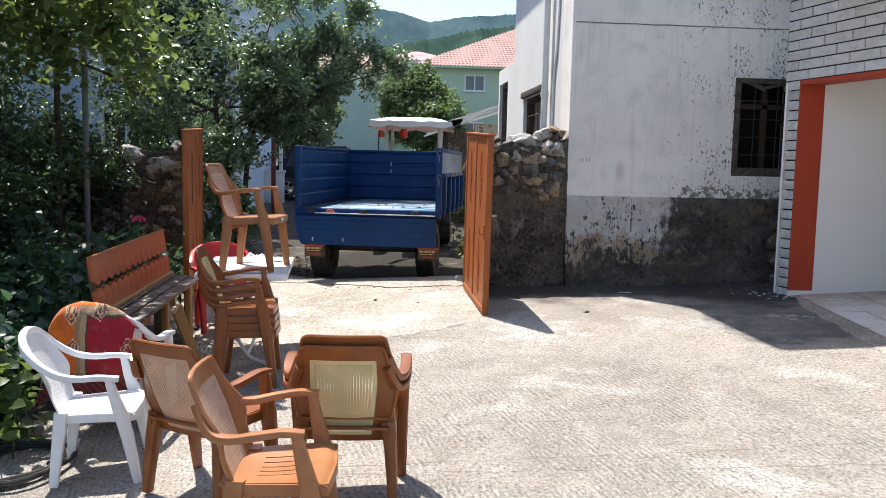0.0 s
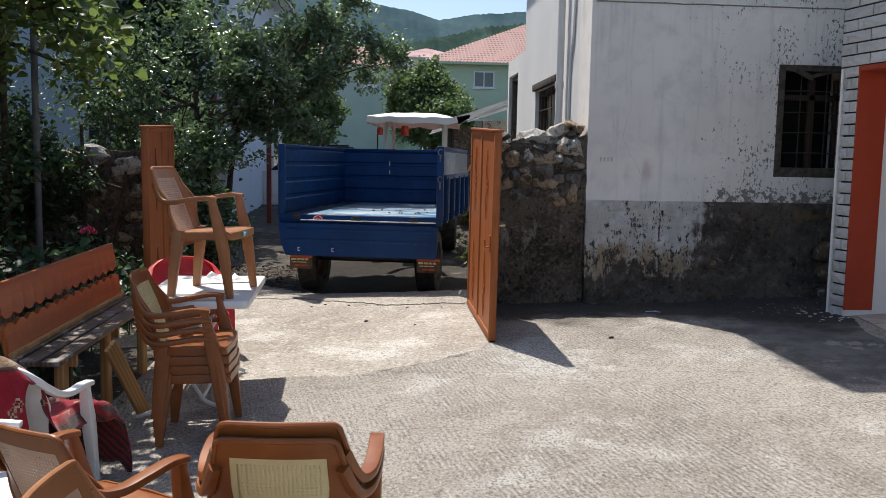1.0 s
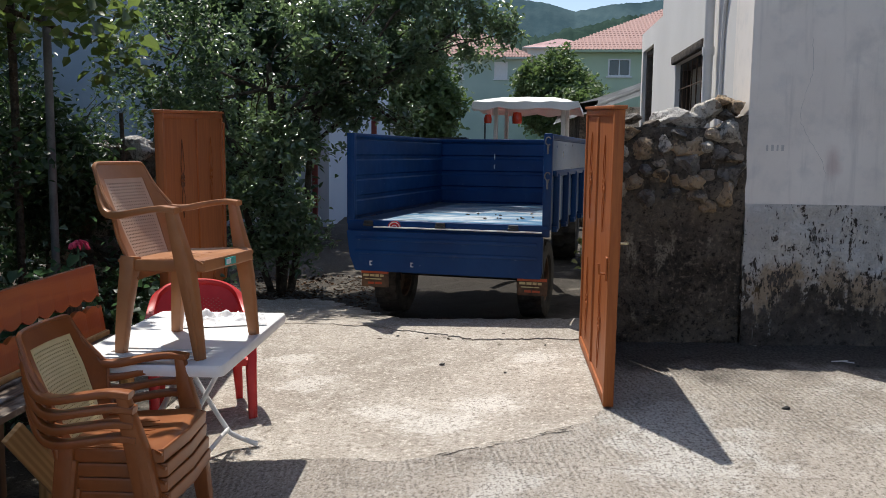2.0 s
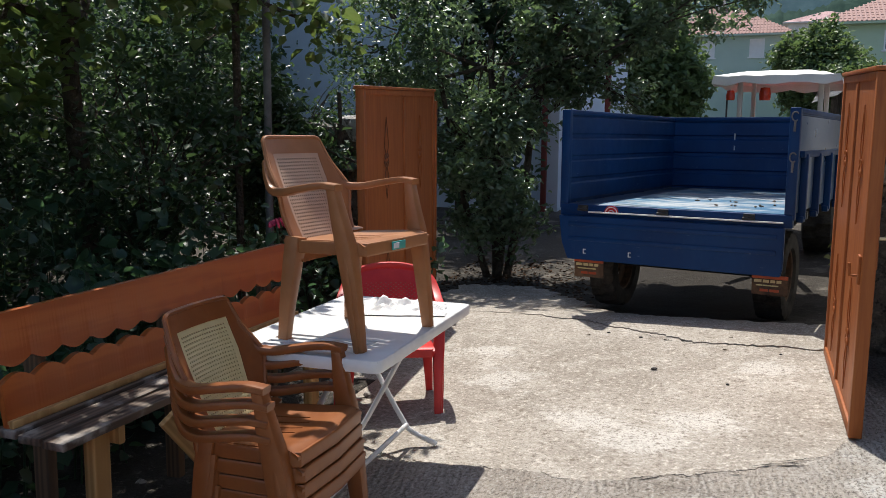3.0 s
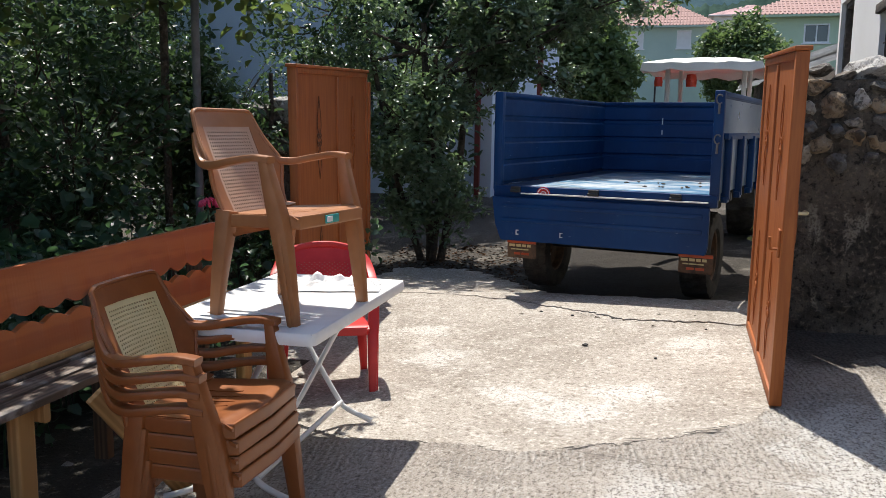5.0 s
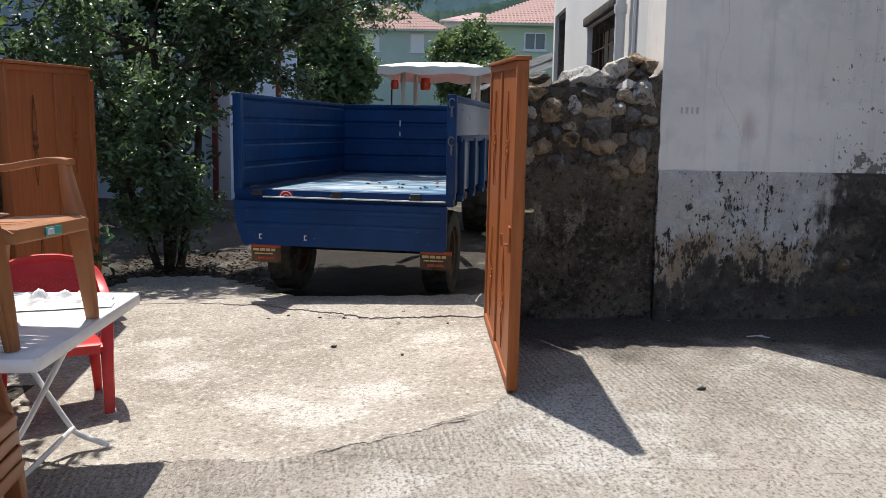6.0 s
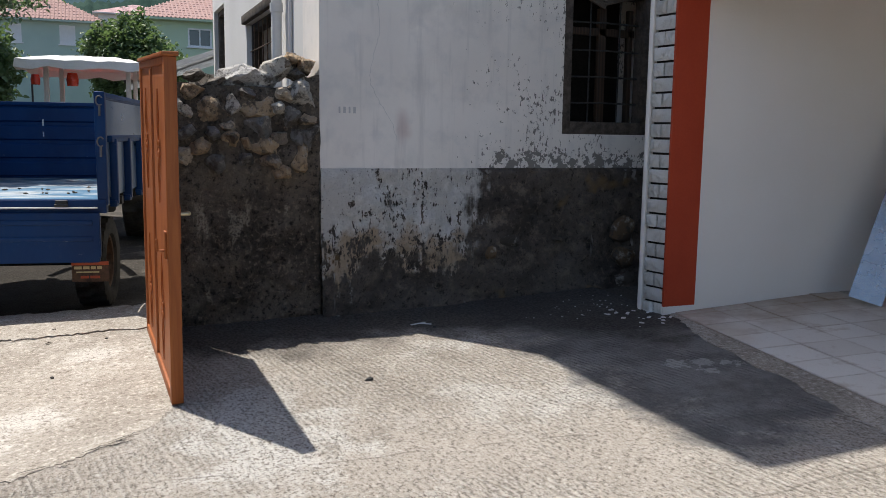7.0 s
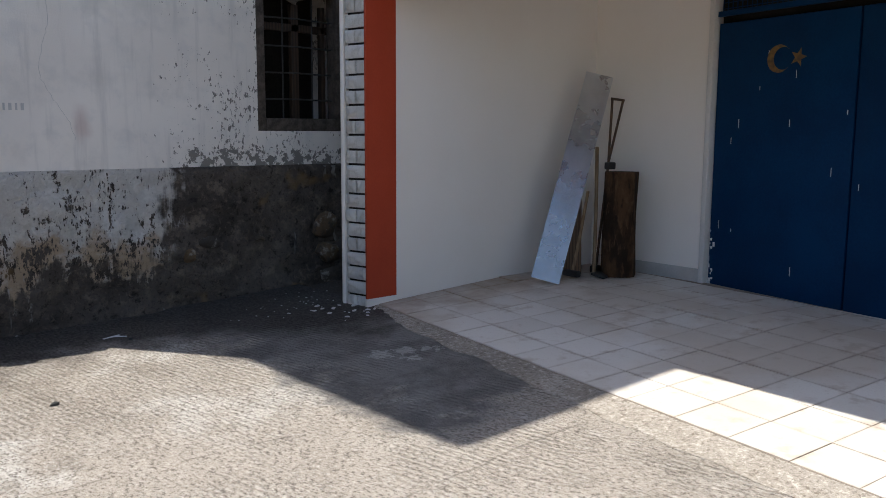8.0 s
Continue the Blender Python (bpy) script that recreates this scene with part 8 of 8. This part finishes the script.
rh = random.Random(77)
herbs("hollyhocks", [(rh.uniform(-3.1, -2.15), rh.uniform(5.2, 8.8)) for _ in range(110)], 0.95, "tall leafy hollyhocks growing behind the bench", 3)
herbs("hollyhocks", [(rh.uniform(-4.6, -2.9), rh.uniform(4.6, 9.0)) for _ in range(90)], 1.35, "tall leafy hollyhocks deeper in the shaded garden", 4)
herbs("seedlings", [(rh.uniform(-2.25, -1.92), rh.uniform(4.95, 5.45)) for _ in range(13)], 0.62, "bright green young plants at the yard's edge", 5, M_LEAF_LIGHT, 0.10)
herbs("weeds", [(rh.uniform(-2.6, -1.95), rh.uniform(9.2, 11.2)) for _ in range(36)], 0.6, "low weeds at the foot of the gate leaf", 6, M_HERB, 0.08)
herbs("weeds", [(rh.uniform(1.6, 2.25), rh.uniform(11.0, 16.0)) for _ in range(40)], 0.35, "dry roadside weeds along the house wall", 7, M_GRASS, 0.10)
herbs("weeds", [(rh.uniform(1.5, 6.0), rh.uniform(19.0, 26.0)) for _ in range(110)], 0.8, "tall grass beyond the tractor", 8, M_GRASS, 0.22)


def poles():
    for x, y, zt in ((-3.117, 10.08, 3.9), (-3.43, 10.11, 3.7)):
        bm = bmesh.new()
        sweep(bm, [(x, y, G(x, y) - 0.05), (x, y, zt)], 0.065, up=(0, 1, 0), sides=14)
        lathe(bm, [(0.0, zt + 0.015), (0.036, zt + 0.01), (0.036, zt - 0.02)], Matrix.Translation((x, y, 0)), 14)
        solid("garden_pole", bm, M_POLE if x > -3.3 else M_BARK, "grey steel pole standing among the trees" if x > -3.3 else "dark weathered wooden pole standing among the trees", "pole")
    # rose
    r = thing("rose_bush", (-2.2, 8.75, G(-2.2, 8.75)), label="rose bush with one pink-red bloom", category="rose")
    bm = bmesh.new()
    sweep(bm, smooth_path([(0, 0, -0.02), (0.03, 0, 0.5), (0.0, -0.03, 1.06)]), 0.014, up=(0, 1, 0), sides=6)
    part("stem", bm, M_HERB, r)
    bm = bmesh.new()
    for k in range(14):
        a, q = k * 2.4, 0.012 + 0.0035 * k
        rock(bm, (0.045, 0.018, 0.05), 60 + k, 0.1, 1)
        bm.verts.ensure_lookup_table()
        vs = bm.verts[-12:]
        bmesh.ops.transform(bm, matrix=pose(q * math.cos(a), q * math.sin(a), 1.08 - 0.002 * k, 20, 0, math.degrees(a)), verts=vs)
    part("bloom", bm, M_ROSE, r, "pink-red bloom")
    rng = np.random.default_rng(2)
    o = new("foliage", leaves_mesh("foliage", rng.standard_normal((160, 3)) * np.array((0.13, 0.13, 0.25)) + np.array((0, 0, 0.65)), 0.06, M_HERB, rng))
    o.parent = r


poles()


# ---- neighbouring houses and distance ----
def hip_roof(bm, x0, x1, y0, y1, z, rise, over=0.6, course=0.42):
    """A hipped roof laid in tile courses, each a small step."""
    x0, x1, y0, y1 = x0 - over, x1 + over, y0 - over, y1 + over
    w = min(x1 - x0, y1 - y0) / 2
    n = max(4, int(w / course))
    prev = None
    for k in range(n + 1):
        t = min(k / n, 0.985)
        for dz in ((0.0,) if k == 0 else (-0.0, 0.03)):
            ring = [bm.verts.new(c) for c in ((x0 + w * t, y0 + w * t, z + rise * t + dz), (x1 - w * t, y0 + w * t, z + rise * t + dz), (x1 - w * t, y1 - w * t, z + rise * t + dz), (x0 + w * t, y1 - w * t, z + rise * t + dz))]
            if prev:
                for q in range(4):
                    bm.faces.new((prev[q], prev[(q + 1) % 4], ring[(q + 1) % 4], ring[q]))
            prev = ring
    bm.faces.new(prev)


def roof_ribs(bm, x0, x1, y0, y1, z, rise, over=0.6):
    """Tile ribs down the front slope."""
    x0, x1, y0, y1 = x0 - over, x1 + over, y0 - over, y1 + over
    w = min(x1 - x0, y1 - y0) / 2
    for i in range(int((x1 - x0) / 0.25)):
        xx = x0 + 0.125 + i * 0.25
        t = min((xx - x0) / w, (x1 - xx) / w, 0.98)
        sweep(bm, [(xx, y0, z + 0.03), (xx, y0 + w * t, z + rise * t + 0.05)], (0.11, 0.05), sides=5)


def neighbour(name, x0, x1, y0, y1, z0, z1, rise, wall, roof, windows, label, shutter=False):
    h = new(name)
    h.location = (x0, y0, z0)
    tagged(h, label, "house")
    inv = Matrix.Translation((-x0, -y0, -z0))

    def p(nm, bm, mat, parent=h, lab=""):
        bmesh.ops.transform(bm, matrix=inv, verts=bm.verts[:])
        return part(nm, bm, mat, parent, lab, smooth=False)
    bm = bmesh.new()
    wall_run(bm, (x0, y0), (x1, y0), 0.3, z0, z1, [(a - x0, b - x0, c, d) for a, b, c, d in windows])
    p("wall", bm, wall)
    bm = bmesh.new()
    slab(bm, [(x0, y0 + 0.3), (x0 + 0.3, y0 + 0.3), (x0 + 0.3, y1), (x0, y1)], z0, z1)
    p("wall", bm, wall)
    bm = bmesh.new()
    slab(bm, [(x1 - 0.3, y0 + 0.3), (x1, y0 + 0.3), (x1, y1), (x1 - 0.3, y1)], z0, z1)
    p("wall", bm, wall)
    bm = bmesh.new()
    slab(bm, [(x0 + 0.3, y1 - 0.3), (x1 - 0.3, y1 - 0.3), (x1 - 0.3, y1), (x0 + 0.3, y1)], z0, z1)
    p("wall", bm, wall)
    bm = bmesh.new()
    hip_roof(bm, x0, x1, y0, y1, z1, rise)
    rf = p("roof", bm, roof)
    bm = bmesh.new()
    slab(bm, [(x0 - 0.58, y0 - 0.58), (x1 + 0.58, y0 - 0.58), (x1 + 0.58, y1 + 0.58), (x0 - 0.58, y1 + 0.58)], z1 - 0.14, z1 - 0.004)
    p("soffit", bm, wall, rf)
    if roof == M_ROOF:
        bm = bmesh.new()
        roof_ribs(bm, x0, x1, y0, y1, z1, rise)
        tagged(p("tile_relief", bm, roof, rf), kind="stuff")
    for a, b, c, d in windows:
        w = new("window")
        w.parent = h
        bm = bmesh.new()
        f = 0.09
        for cc, s in ((((a + b) / 2, y0 + 0.04, c + f / 2), (b - a, 0.1, f)), (((a + b) / 2, y0 + 0.04, d - f / 2), (b - a, 0.1, f)), ((a + f / 2, y0 + 0.04, (c + d) / 2), (f, 0.1, d - c - 2 * f)), ((b - f / 2, y0 + 0.04, (c + d) / 2), (f, 0.1, d - c - 2 * f)), (((a + b) / 2, y0 + 0.04, (c + d) / 2), (f * 0.8, 0.1, d - c - 2 * f))):
            box(bm, cc, s)
        p("frame", bm, M_WINFRAME, w)
        bm = bmesh.new()
        box(bm, ((a + b) / 2, y0 + 0.12, (c + d) / 2), (b - a, 0.02, d - c))
        p("pane", bm, M_WINFRAME if shutter else M_GLASS, w, "closed white roller shutter" if shutter else "")
        bm = bmesh.new()
        box(bm, ((a + b) / 2, y0 - 0.05, c - 0.04), (b - a + 0.2, 0.16, 0.08))
        p("sill", bm, M_WINFRAME, w)
    return h


neighbour("green_house", 3.57, 20.0, 60.0, 76.0, 1.3, 8.3, 4.0, M_GREENWALL, M_ROOF, [(6.62, 8.05, 6.65, 7.78), (6.62, 8.05, 3.3, 4.5), (10.0, 11.4, 6.65, 7.78)], "pale green rendered house with a red tiled hip roof")
g2 = neighbour("green_house", -8.2, 1.6, 75.0, 83.0, 1.8, 9.5, 2.6, M_GREENWALL2, M_ROOF, [(-4.72, -3.65, 7.75, 9.1), (-1.1, 0.0, 7.75, 9.15)], "blue-green rendered house with a red tiled hip roof, shutters closed", True)
bm = bmesh.new()
box(bm, (4.6, 4.0, 10.3), (0.7, 0.7, 1.2), 0.03)
box(bm, (4.6, 4.0, 10.95), (0.9, 0.9, 0.1), 0.02)
part("chimney", bm, M_OFFWHITE, g2)
neighbour("far_house", 2.0, 10.5, 110.0, 118.0, 8.0, 14.6, 1.6, M_OFFWHITE, M_PINKROOF, [], "distant house with a faded pink roof")
lh = neighbour("blue_house", -10.0, -3.0, 20.0, 28.0, 0.05, 6.2, 2.0, M_BLUEWALL, M_ROOF, [(-6.0, -4.8, 1.3, 2.6), (-6.0, -4.8, 4.1, 5.3)], "pale blue rendered house half hidden behind trees")
for x in (-3.25, -2.2):
    bm = bmesh.new()
    box(bm, (x + 10.0, -0.12 if x < -3 else 0.6, 1.6), (0.10, 0.10, 3.3), 0.01)
    part("post", bm, M_MAROON, lh, "dark red porch post")

bm = bmesh.new()
box(bm, (7.28, 5.62, 0.66), (0.55, 0.24, 0.92), 0.01)
box(bm, (7.28, 5.62, 1.15), (0.62, 0.30, 0.06), 0.01)
part("parapet", bm, M_OFFWHITE, lh, "low plastered porch parapet")
bm = bmesh.new()
box(bm, (7.46, 5.62, 1.75), (0.10, 0.10, 1.2), 0.01)
part("post", bm, M_OFFWHITE, lh, "white porch post")


def shed():
    """Low stone shed behind the old house; its sheet roof falls towards the lane."""
    s = new("lean_to_shed")
    s.location = (1.9, 20.0, gz(1.9, 20.0))
    tagged(s, "old stone lean-to shed with a bent metal sheet roof", "shed")
    bm = bmesh.new()
    slab(bm, [(0.0, 0.3), (2.2, 0.3), (2.2, 3.6), (0.0, 3.6)], -0.1, 2.15)
    part("wall", bm, M_MORTAR, s, "dark rubble wall in shade", smooth=False)
    bm = bmesh.new()
    slab(bm, [(0.62, 0.16), (2.2, 0.16), (2.2, 0.3), (0.62, 0.3)], -0.1, 2.3)
    part("wall", bm, M_STONE, s, "rough grey stone gable", smooth=False)
    for k, (x, y, z, lx, ly, tilt, yaw, m) in enumerate(((0.72, 1.9, 2.52, 2.3, 4.0, -19, 0, M_SHEET), (1.02, 0.35, 2.60, 1.75, 1.3, -22, 4, M_SHEET), (-0.05, 1.0, 2.285, 0.85, 2.2, -9, -3, M_BLACK))):
        bm = bmesh.new()
        n = 28
        row = [[bm.verts.new((-lx / 2 + lx * i / 6, -ly / 2 + ly * j / n, 0.012 * math.cos(j * math.pi) + 0.02 * noise.noise(Vector((i * 0.6, j * 0.2, k))))) for j in range(n + 1)] for i in range(7)]
        for i in range(6):
            for j in range(n):
                bm.faces.new((row[i][j], row[i + 1][j], row[i + 1][j + 1], row[i][j + 1]))
        bmesh.ops.solidify(bm, geom=bm.faces[:], thickness=0.012)
        bmesh.ops.transform(bm, matrix=pose(x, y, z, -2, tilt, yaw), verts=bm.verts[:])
        part("roof_sheet", bm, m, s, "pale bent metal roof sheet" if m == M_SHEET else "dark roofing felt", smooth=False)
    bm = bmesh.new()
    sweep(bm, [(-0.15, -0.2, 0.55), (0.62, -0.1, 1.72)], (0.10, 0.06), sides=6)
    part("prop", bm, M_PINE_RAW, s, "weathered timber prop")
    bm = bmesh.new()
    box(bm, (0.22, 0.28, 1.62), (0.26, 0.06, 0.12), 0.02)
    part("vent", bm, M_BLACK, s)


shed()
for x, y, zc, r, n, sd in ((2.75, 49, 4.6, 1.9, 14000, 61), (3.9, 47, 3.4, 1.4, 8000, 62), (-3.6, 36, 4.2, 2.0, 10000, 64), (4.6, 56, 4.8, 1.4, 6000, 67)):
    g = G(x, y)
    tree("village_tree", (x, y, g), [((x, y, g - 0.1), (x + 0.1, y, zc), 0.12)], [((x, y, zc), (r, r, r * 1.2), 2), ((x + r * 0.4, y, zc - r * 0.5), (r * 0.7, r * 0.7, r * 0.7), 1), ((x - r * 0.5, y, zc + r * 0.3), (r * 0.6, r * 0.7, r * 0.6), 1)], int(n * 1.6), 0.26, M_LEAF_VILLAGE, "leafy village tree between the houses", seed=sd, twig_n=20, per=10, spread=0.26, gaps=0.30, shell=0.35)


def parked_car():
    c = new("parked_car")
    x, y = -1.20, 27.45
    c.matrix_basis = pose(x, y, G(x, y), 0, 0, 0)
    tagged(c, "dark parked car under the trees in the lane", "car")
    bm = bmesh.new()
    prof = [(-2.0, 0.35), (-2.05, 0.75), (-1.6, 0.92), (-1.2, 1.58), (0.6, 1.62), (1.15, 0.98), (1.95, 0.82), (2.05, 0.4)]
    l = [bm.verts.new((px, -0.82, pz)) for px, pz in prof]
    rr = [bm.verts.new((px, 0.82, pz)) for px, pz in prof]
    for k in range(8):
        bm.faces.new((l[k], l[(k + 1) % 8], rr[(k + 1) % 8], rr[k]))
    bm.faces.new(l[::-1])
    bm.faces.new(rr)
    bmesh.ops.recalc_face_normals(bm, faces=bm.faces[:])
    bmesh.ops.bevel(bm, geom=bm.edges[:], offset=0.07, segments=3, affect="EDGES")
    part("body", bm, M_CARBLACK, c)
    for px in (-1.25, 1.3):
        for py in (-0.78, 0.78):
            w = new("wheel")
            w.parent = c
            w.matrix_basis = pose(px, py, 0.31, 90, 0, 0)
            bm = bmesh.new()
            lathe(bm, [(0.2, -0.1), (0.29, -0.1), (0.31, -0.06), (0.31, 0.06), (0.29, 0.1), (0.2, 0.1)], steps=28)
            part("tyre", bm, M_TYRE, w)
            bm = bmesh.new()
            for k in range(5):
                box(bm, (0.1, 0, 0), (0.2, 0.05, 0.16), 0.01, Matrix.Rotation(k * 2 * math.pi / 5, 4, "Z"))
            lathe(bm, [(0.205, -0.09), (0.185, -0.09), (0.185, 0.09), (0.205, 0.09)], steps=28)
            part("rim", bm, M_STEEL, w)
    for py in (-0.823, 0.823):
        bm = bmesh.new()
        v = [bm.verts.new(q) for q in ((-1.3, py, 0.98), (0.9, py, 0.98), (0.5, py, 1.5), (-1.08, py, 1.48))]
        bm.faces.new(v)
        part("side_window", bm, M_GLASS, c)


parked_car()


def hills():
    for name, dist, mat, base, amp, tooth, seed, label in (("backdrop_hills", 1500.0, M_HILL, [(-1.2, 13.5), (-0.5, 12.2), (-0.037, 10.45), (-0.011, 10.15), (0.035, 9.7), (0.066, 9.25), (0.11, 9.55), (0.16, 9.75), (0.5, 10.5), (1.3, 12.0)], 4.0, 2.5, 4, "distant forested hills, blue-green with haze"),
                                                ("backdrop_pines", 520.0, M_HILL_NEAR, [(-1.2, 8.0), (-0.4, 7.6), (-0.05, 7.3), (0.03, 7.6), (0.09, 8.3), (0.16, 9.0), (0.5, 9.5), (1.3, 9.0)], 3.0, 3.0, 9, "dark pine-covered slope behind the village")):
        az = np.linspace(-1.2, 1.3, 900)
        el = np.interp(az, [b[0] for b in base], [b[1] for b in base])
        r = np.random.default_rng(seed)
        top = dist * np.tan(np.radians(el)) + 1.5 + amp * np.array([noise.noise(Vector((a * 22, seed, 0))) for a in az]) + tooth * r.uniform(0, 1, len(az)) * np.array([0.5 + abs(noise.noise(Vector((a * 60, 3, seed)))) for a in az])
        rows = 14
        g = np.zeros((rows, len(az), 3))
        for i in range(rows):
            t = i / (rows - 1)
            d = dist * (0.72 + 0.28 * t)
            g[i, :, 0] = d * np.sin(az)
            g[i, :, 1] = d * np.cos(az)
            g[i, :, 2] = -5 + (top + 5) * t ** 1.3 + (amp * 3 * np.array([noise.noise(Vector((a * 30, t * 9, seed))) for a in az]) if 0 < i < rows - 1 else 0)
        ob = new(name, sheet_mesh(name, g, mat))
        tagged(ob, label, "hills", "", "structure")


hills()


# ---- loose things on the ground ----
def clutter():
    hose = new("garden_hose")
    hose.location = (-2.0, 5.0, G(-2.0, 5.0))
    tagged(hose, "black rubber hose lying in loose coils on the ground", "hose")
    bm = bmesh.new()
    pts = []
    for k in range(70):
        a = k * 0.27
        r = 0.26 + 0.03 * math.sin(k * 0.7)
        x, y = 0.05 + r * math.cos(a) + 0.002 * k, -0.1 + 1.25 * r * math.sin(a)
        pts.append((x, y, 0.02 + G(-2 + x, 5 + y) - G(-2, 5) + 0.012 * (k / 24) + 0.012 * abs(noise.noise(Vector((k * 0.3, 0, 0))))))
    sweep(bm, pts, 0.03, sides=8)
    part("coil", bm, M_HOSE, hose)
    r = random.Random(31)
    spots = [(0.14, 9.43, 0.03), (2.24, 8.39, 0.035), (0.6, 9.2, 0.018), (-0.3, 10.3, 0.02), (0.25, 10.15, 0.018), (-0.05, 10.2, 0.02), (3.0, 9.3, 0.02), (0.9, 9.9, 0.015)]
    for k, (x, y, s) in enumerate(spots):
        bm = bmesh.new()
        rock(bm, (s * 1.5, s, s * 0.8), 80 + k, 0.3, 1)
        o = solid("clod", bm, M_BLACK, "small dark clod of earth lying on the concrete", "clod")
        tagged(o, group="clods in the yard")
        o.location = (x, y, G(x, y) + s * 0.3)
    for k in range(40):
        x, y = r.uniform(-2.3, -1.45), r.uniform(4.8, 8.6)
        if k > 34:
            x, y = r.uniform(2.28, 2.5), r.uniform(9.86, 9.93)
        bm = bmesh.new()
        s = r.uniform(0.015, 0.06) if k < 35 else r.uniform(0.008, 0.022)
        rock(bm, (s * 1.4, s, s * 0.8), 100 + k, 0.3, 2)
        o = solid("pebble", bm, M_PALE_STONE if k % 3 else M_STONE, "pale pebble lying on the ground", "pebble")
        tagged(o, group="pebbles")
        o.location = (x, y, G(x, y) + (s * 0.25 if x > -2.35 else 0))
    # litter of stones and dry leaves under the plum tree
    lit = new("leaf_litter")
    tagged(lit, "dry leaves and small stones strewn under the plum tree", "litter", "", "stuff")
    bm = bmesh.new()
    for k in range(170):
        x, y = r.uniform(-2.7, -0.7), r.uniform(11.7, 14.2)
        s = r.uniform(0.010, 0.028)
        q = bmesh.ops.create_icosphere(bm, subdivisions=1, radius=s)["verts"]
        for v in q:
            v.co = Vector((v.co.x * r.uniform(0.9, 1.5) + x, v.co.y * r.uniform(0.8, 1.2) + y, v.co.z * 0.5 + gz(x, y) - 0.012))
    part("stones", bm, M_DARK_STONE, lit)
    rng = np.random.default_rng(8)
    pts = np.stack([rng.uniform(-2.7, -0.8, 1000), rng.uniform(11.9, 14.4, 1000), np.zeros(1000)], 1)
    pts[:, 2] = ground_z(pts[:, 0], pts[:, 1]) - 0.015
    o = new("dry_leaves", leaves_mesh("dry_leaves", pts, 0.05, M_LOG, rng, 2.0))
    o.parent = lit
    # flakes of white paint at the pillar's foot
    for k in range(64):
        wide = k > 25
        x, y = (4.25 + r.gauss(0, 0.28), 9.25 + r.gauss(0, 0.20)) if wide else (4.42 + r.gauss(0, 0.13), 8.86 + r.gauss(0, 0.12))
        if y > 9.75:
            continue
        if x > 4.57 and y < 8.9:
            continue
        bm = bmesh.new()
        s = r.uniform(0.006, 0.014) if wide else r.uniform(0.012, 0.035)
        rock(bm, (s * 1.5, s, s * 0.4), 300 + k, 0.3, 1)
        o = solid("paint_flake", bm, M_PAINT_WHITE, "flake of white paint fallen on the concrete", "flake")
        tagged(o, group="paint flakes")
        o.matrix_basis = pose(x, y, G(x, y) + 0.006, 0, 0, r.uniform(0, 180))
    # white plastic scraps and paint spills near the wall
    for k, (x, y, w, l, rz) in enumerate(((2.92, 9.42, 0.015, 0.13, 20), (2.96, 9.40, 0.012, 0.10, -35))):
        bm = bmesh.new()
        box(bm, (0, 0, 0.006), (l, w, 0.006), 0.002)
        o = solid("plastic_scrap", bm, M_WPLASTIC, "thin white plastic scrap on the concrete", "scrap")
        o.matrix_basis = pose(x, y, G(x, y) + 0.004, 0, 0, rz)
    # bare soil with litter under the bench
    n = 40
    gr = np.zeros((n, n, 3))
    for i in range(n):
        for j in range(n):
            x, y = -2.37 + 0.80 * i / (n - 1), 5.75 + 3.2 * j / (n - 1)
            edge = min(i, n - 1 - i, j, n - 1 - j) / 5
            gr[i, j] = (x, y, G(x, y) + 0.006 + 0.012 * min(1, edge) * (0.5 + noise.noise(Vector((x * 4, y * 4, 0)))) - (0.012 if edge == 0 else 0))
    so = new("garden_soil", sheet_mesh("garden_soil", gr, M_DIRT))
    tagged(so, "dark bare soil spilling over the concrete under the bench", "soil", "", "structure")
    # a few brown leaves by the slab's edge
    for k in range(6):
        bm = bmesh.new()
        x, y = r.uniform(-0.5, 0.9), r.uniform(9.9, 10.35)
        v = [bm.verts.new(q) for q in ((0, 0, 0.002), (0.02, 0.012, 0.008), (0.05, 0, 0.004), (0.02, -0.012, 0.008))]
        bm.faces.new((v[0], v[3], v[2], v[1]))
        bmesh.ops.solidify(bm, geom=bm.faces[:], thickness=0.001)
        o = solid("dry_leaf", bm, M_LOG, "curled dry brown leaf on the concrete", "leaf")
        tagged(o, group="dry leaves")
        o.matrix_basis = pose(x, y, G(x, y) + 0.004, 0, 0, r.uniform(0, 360))


clutter()
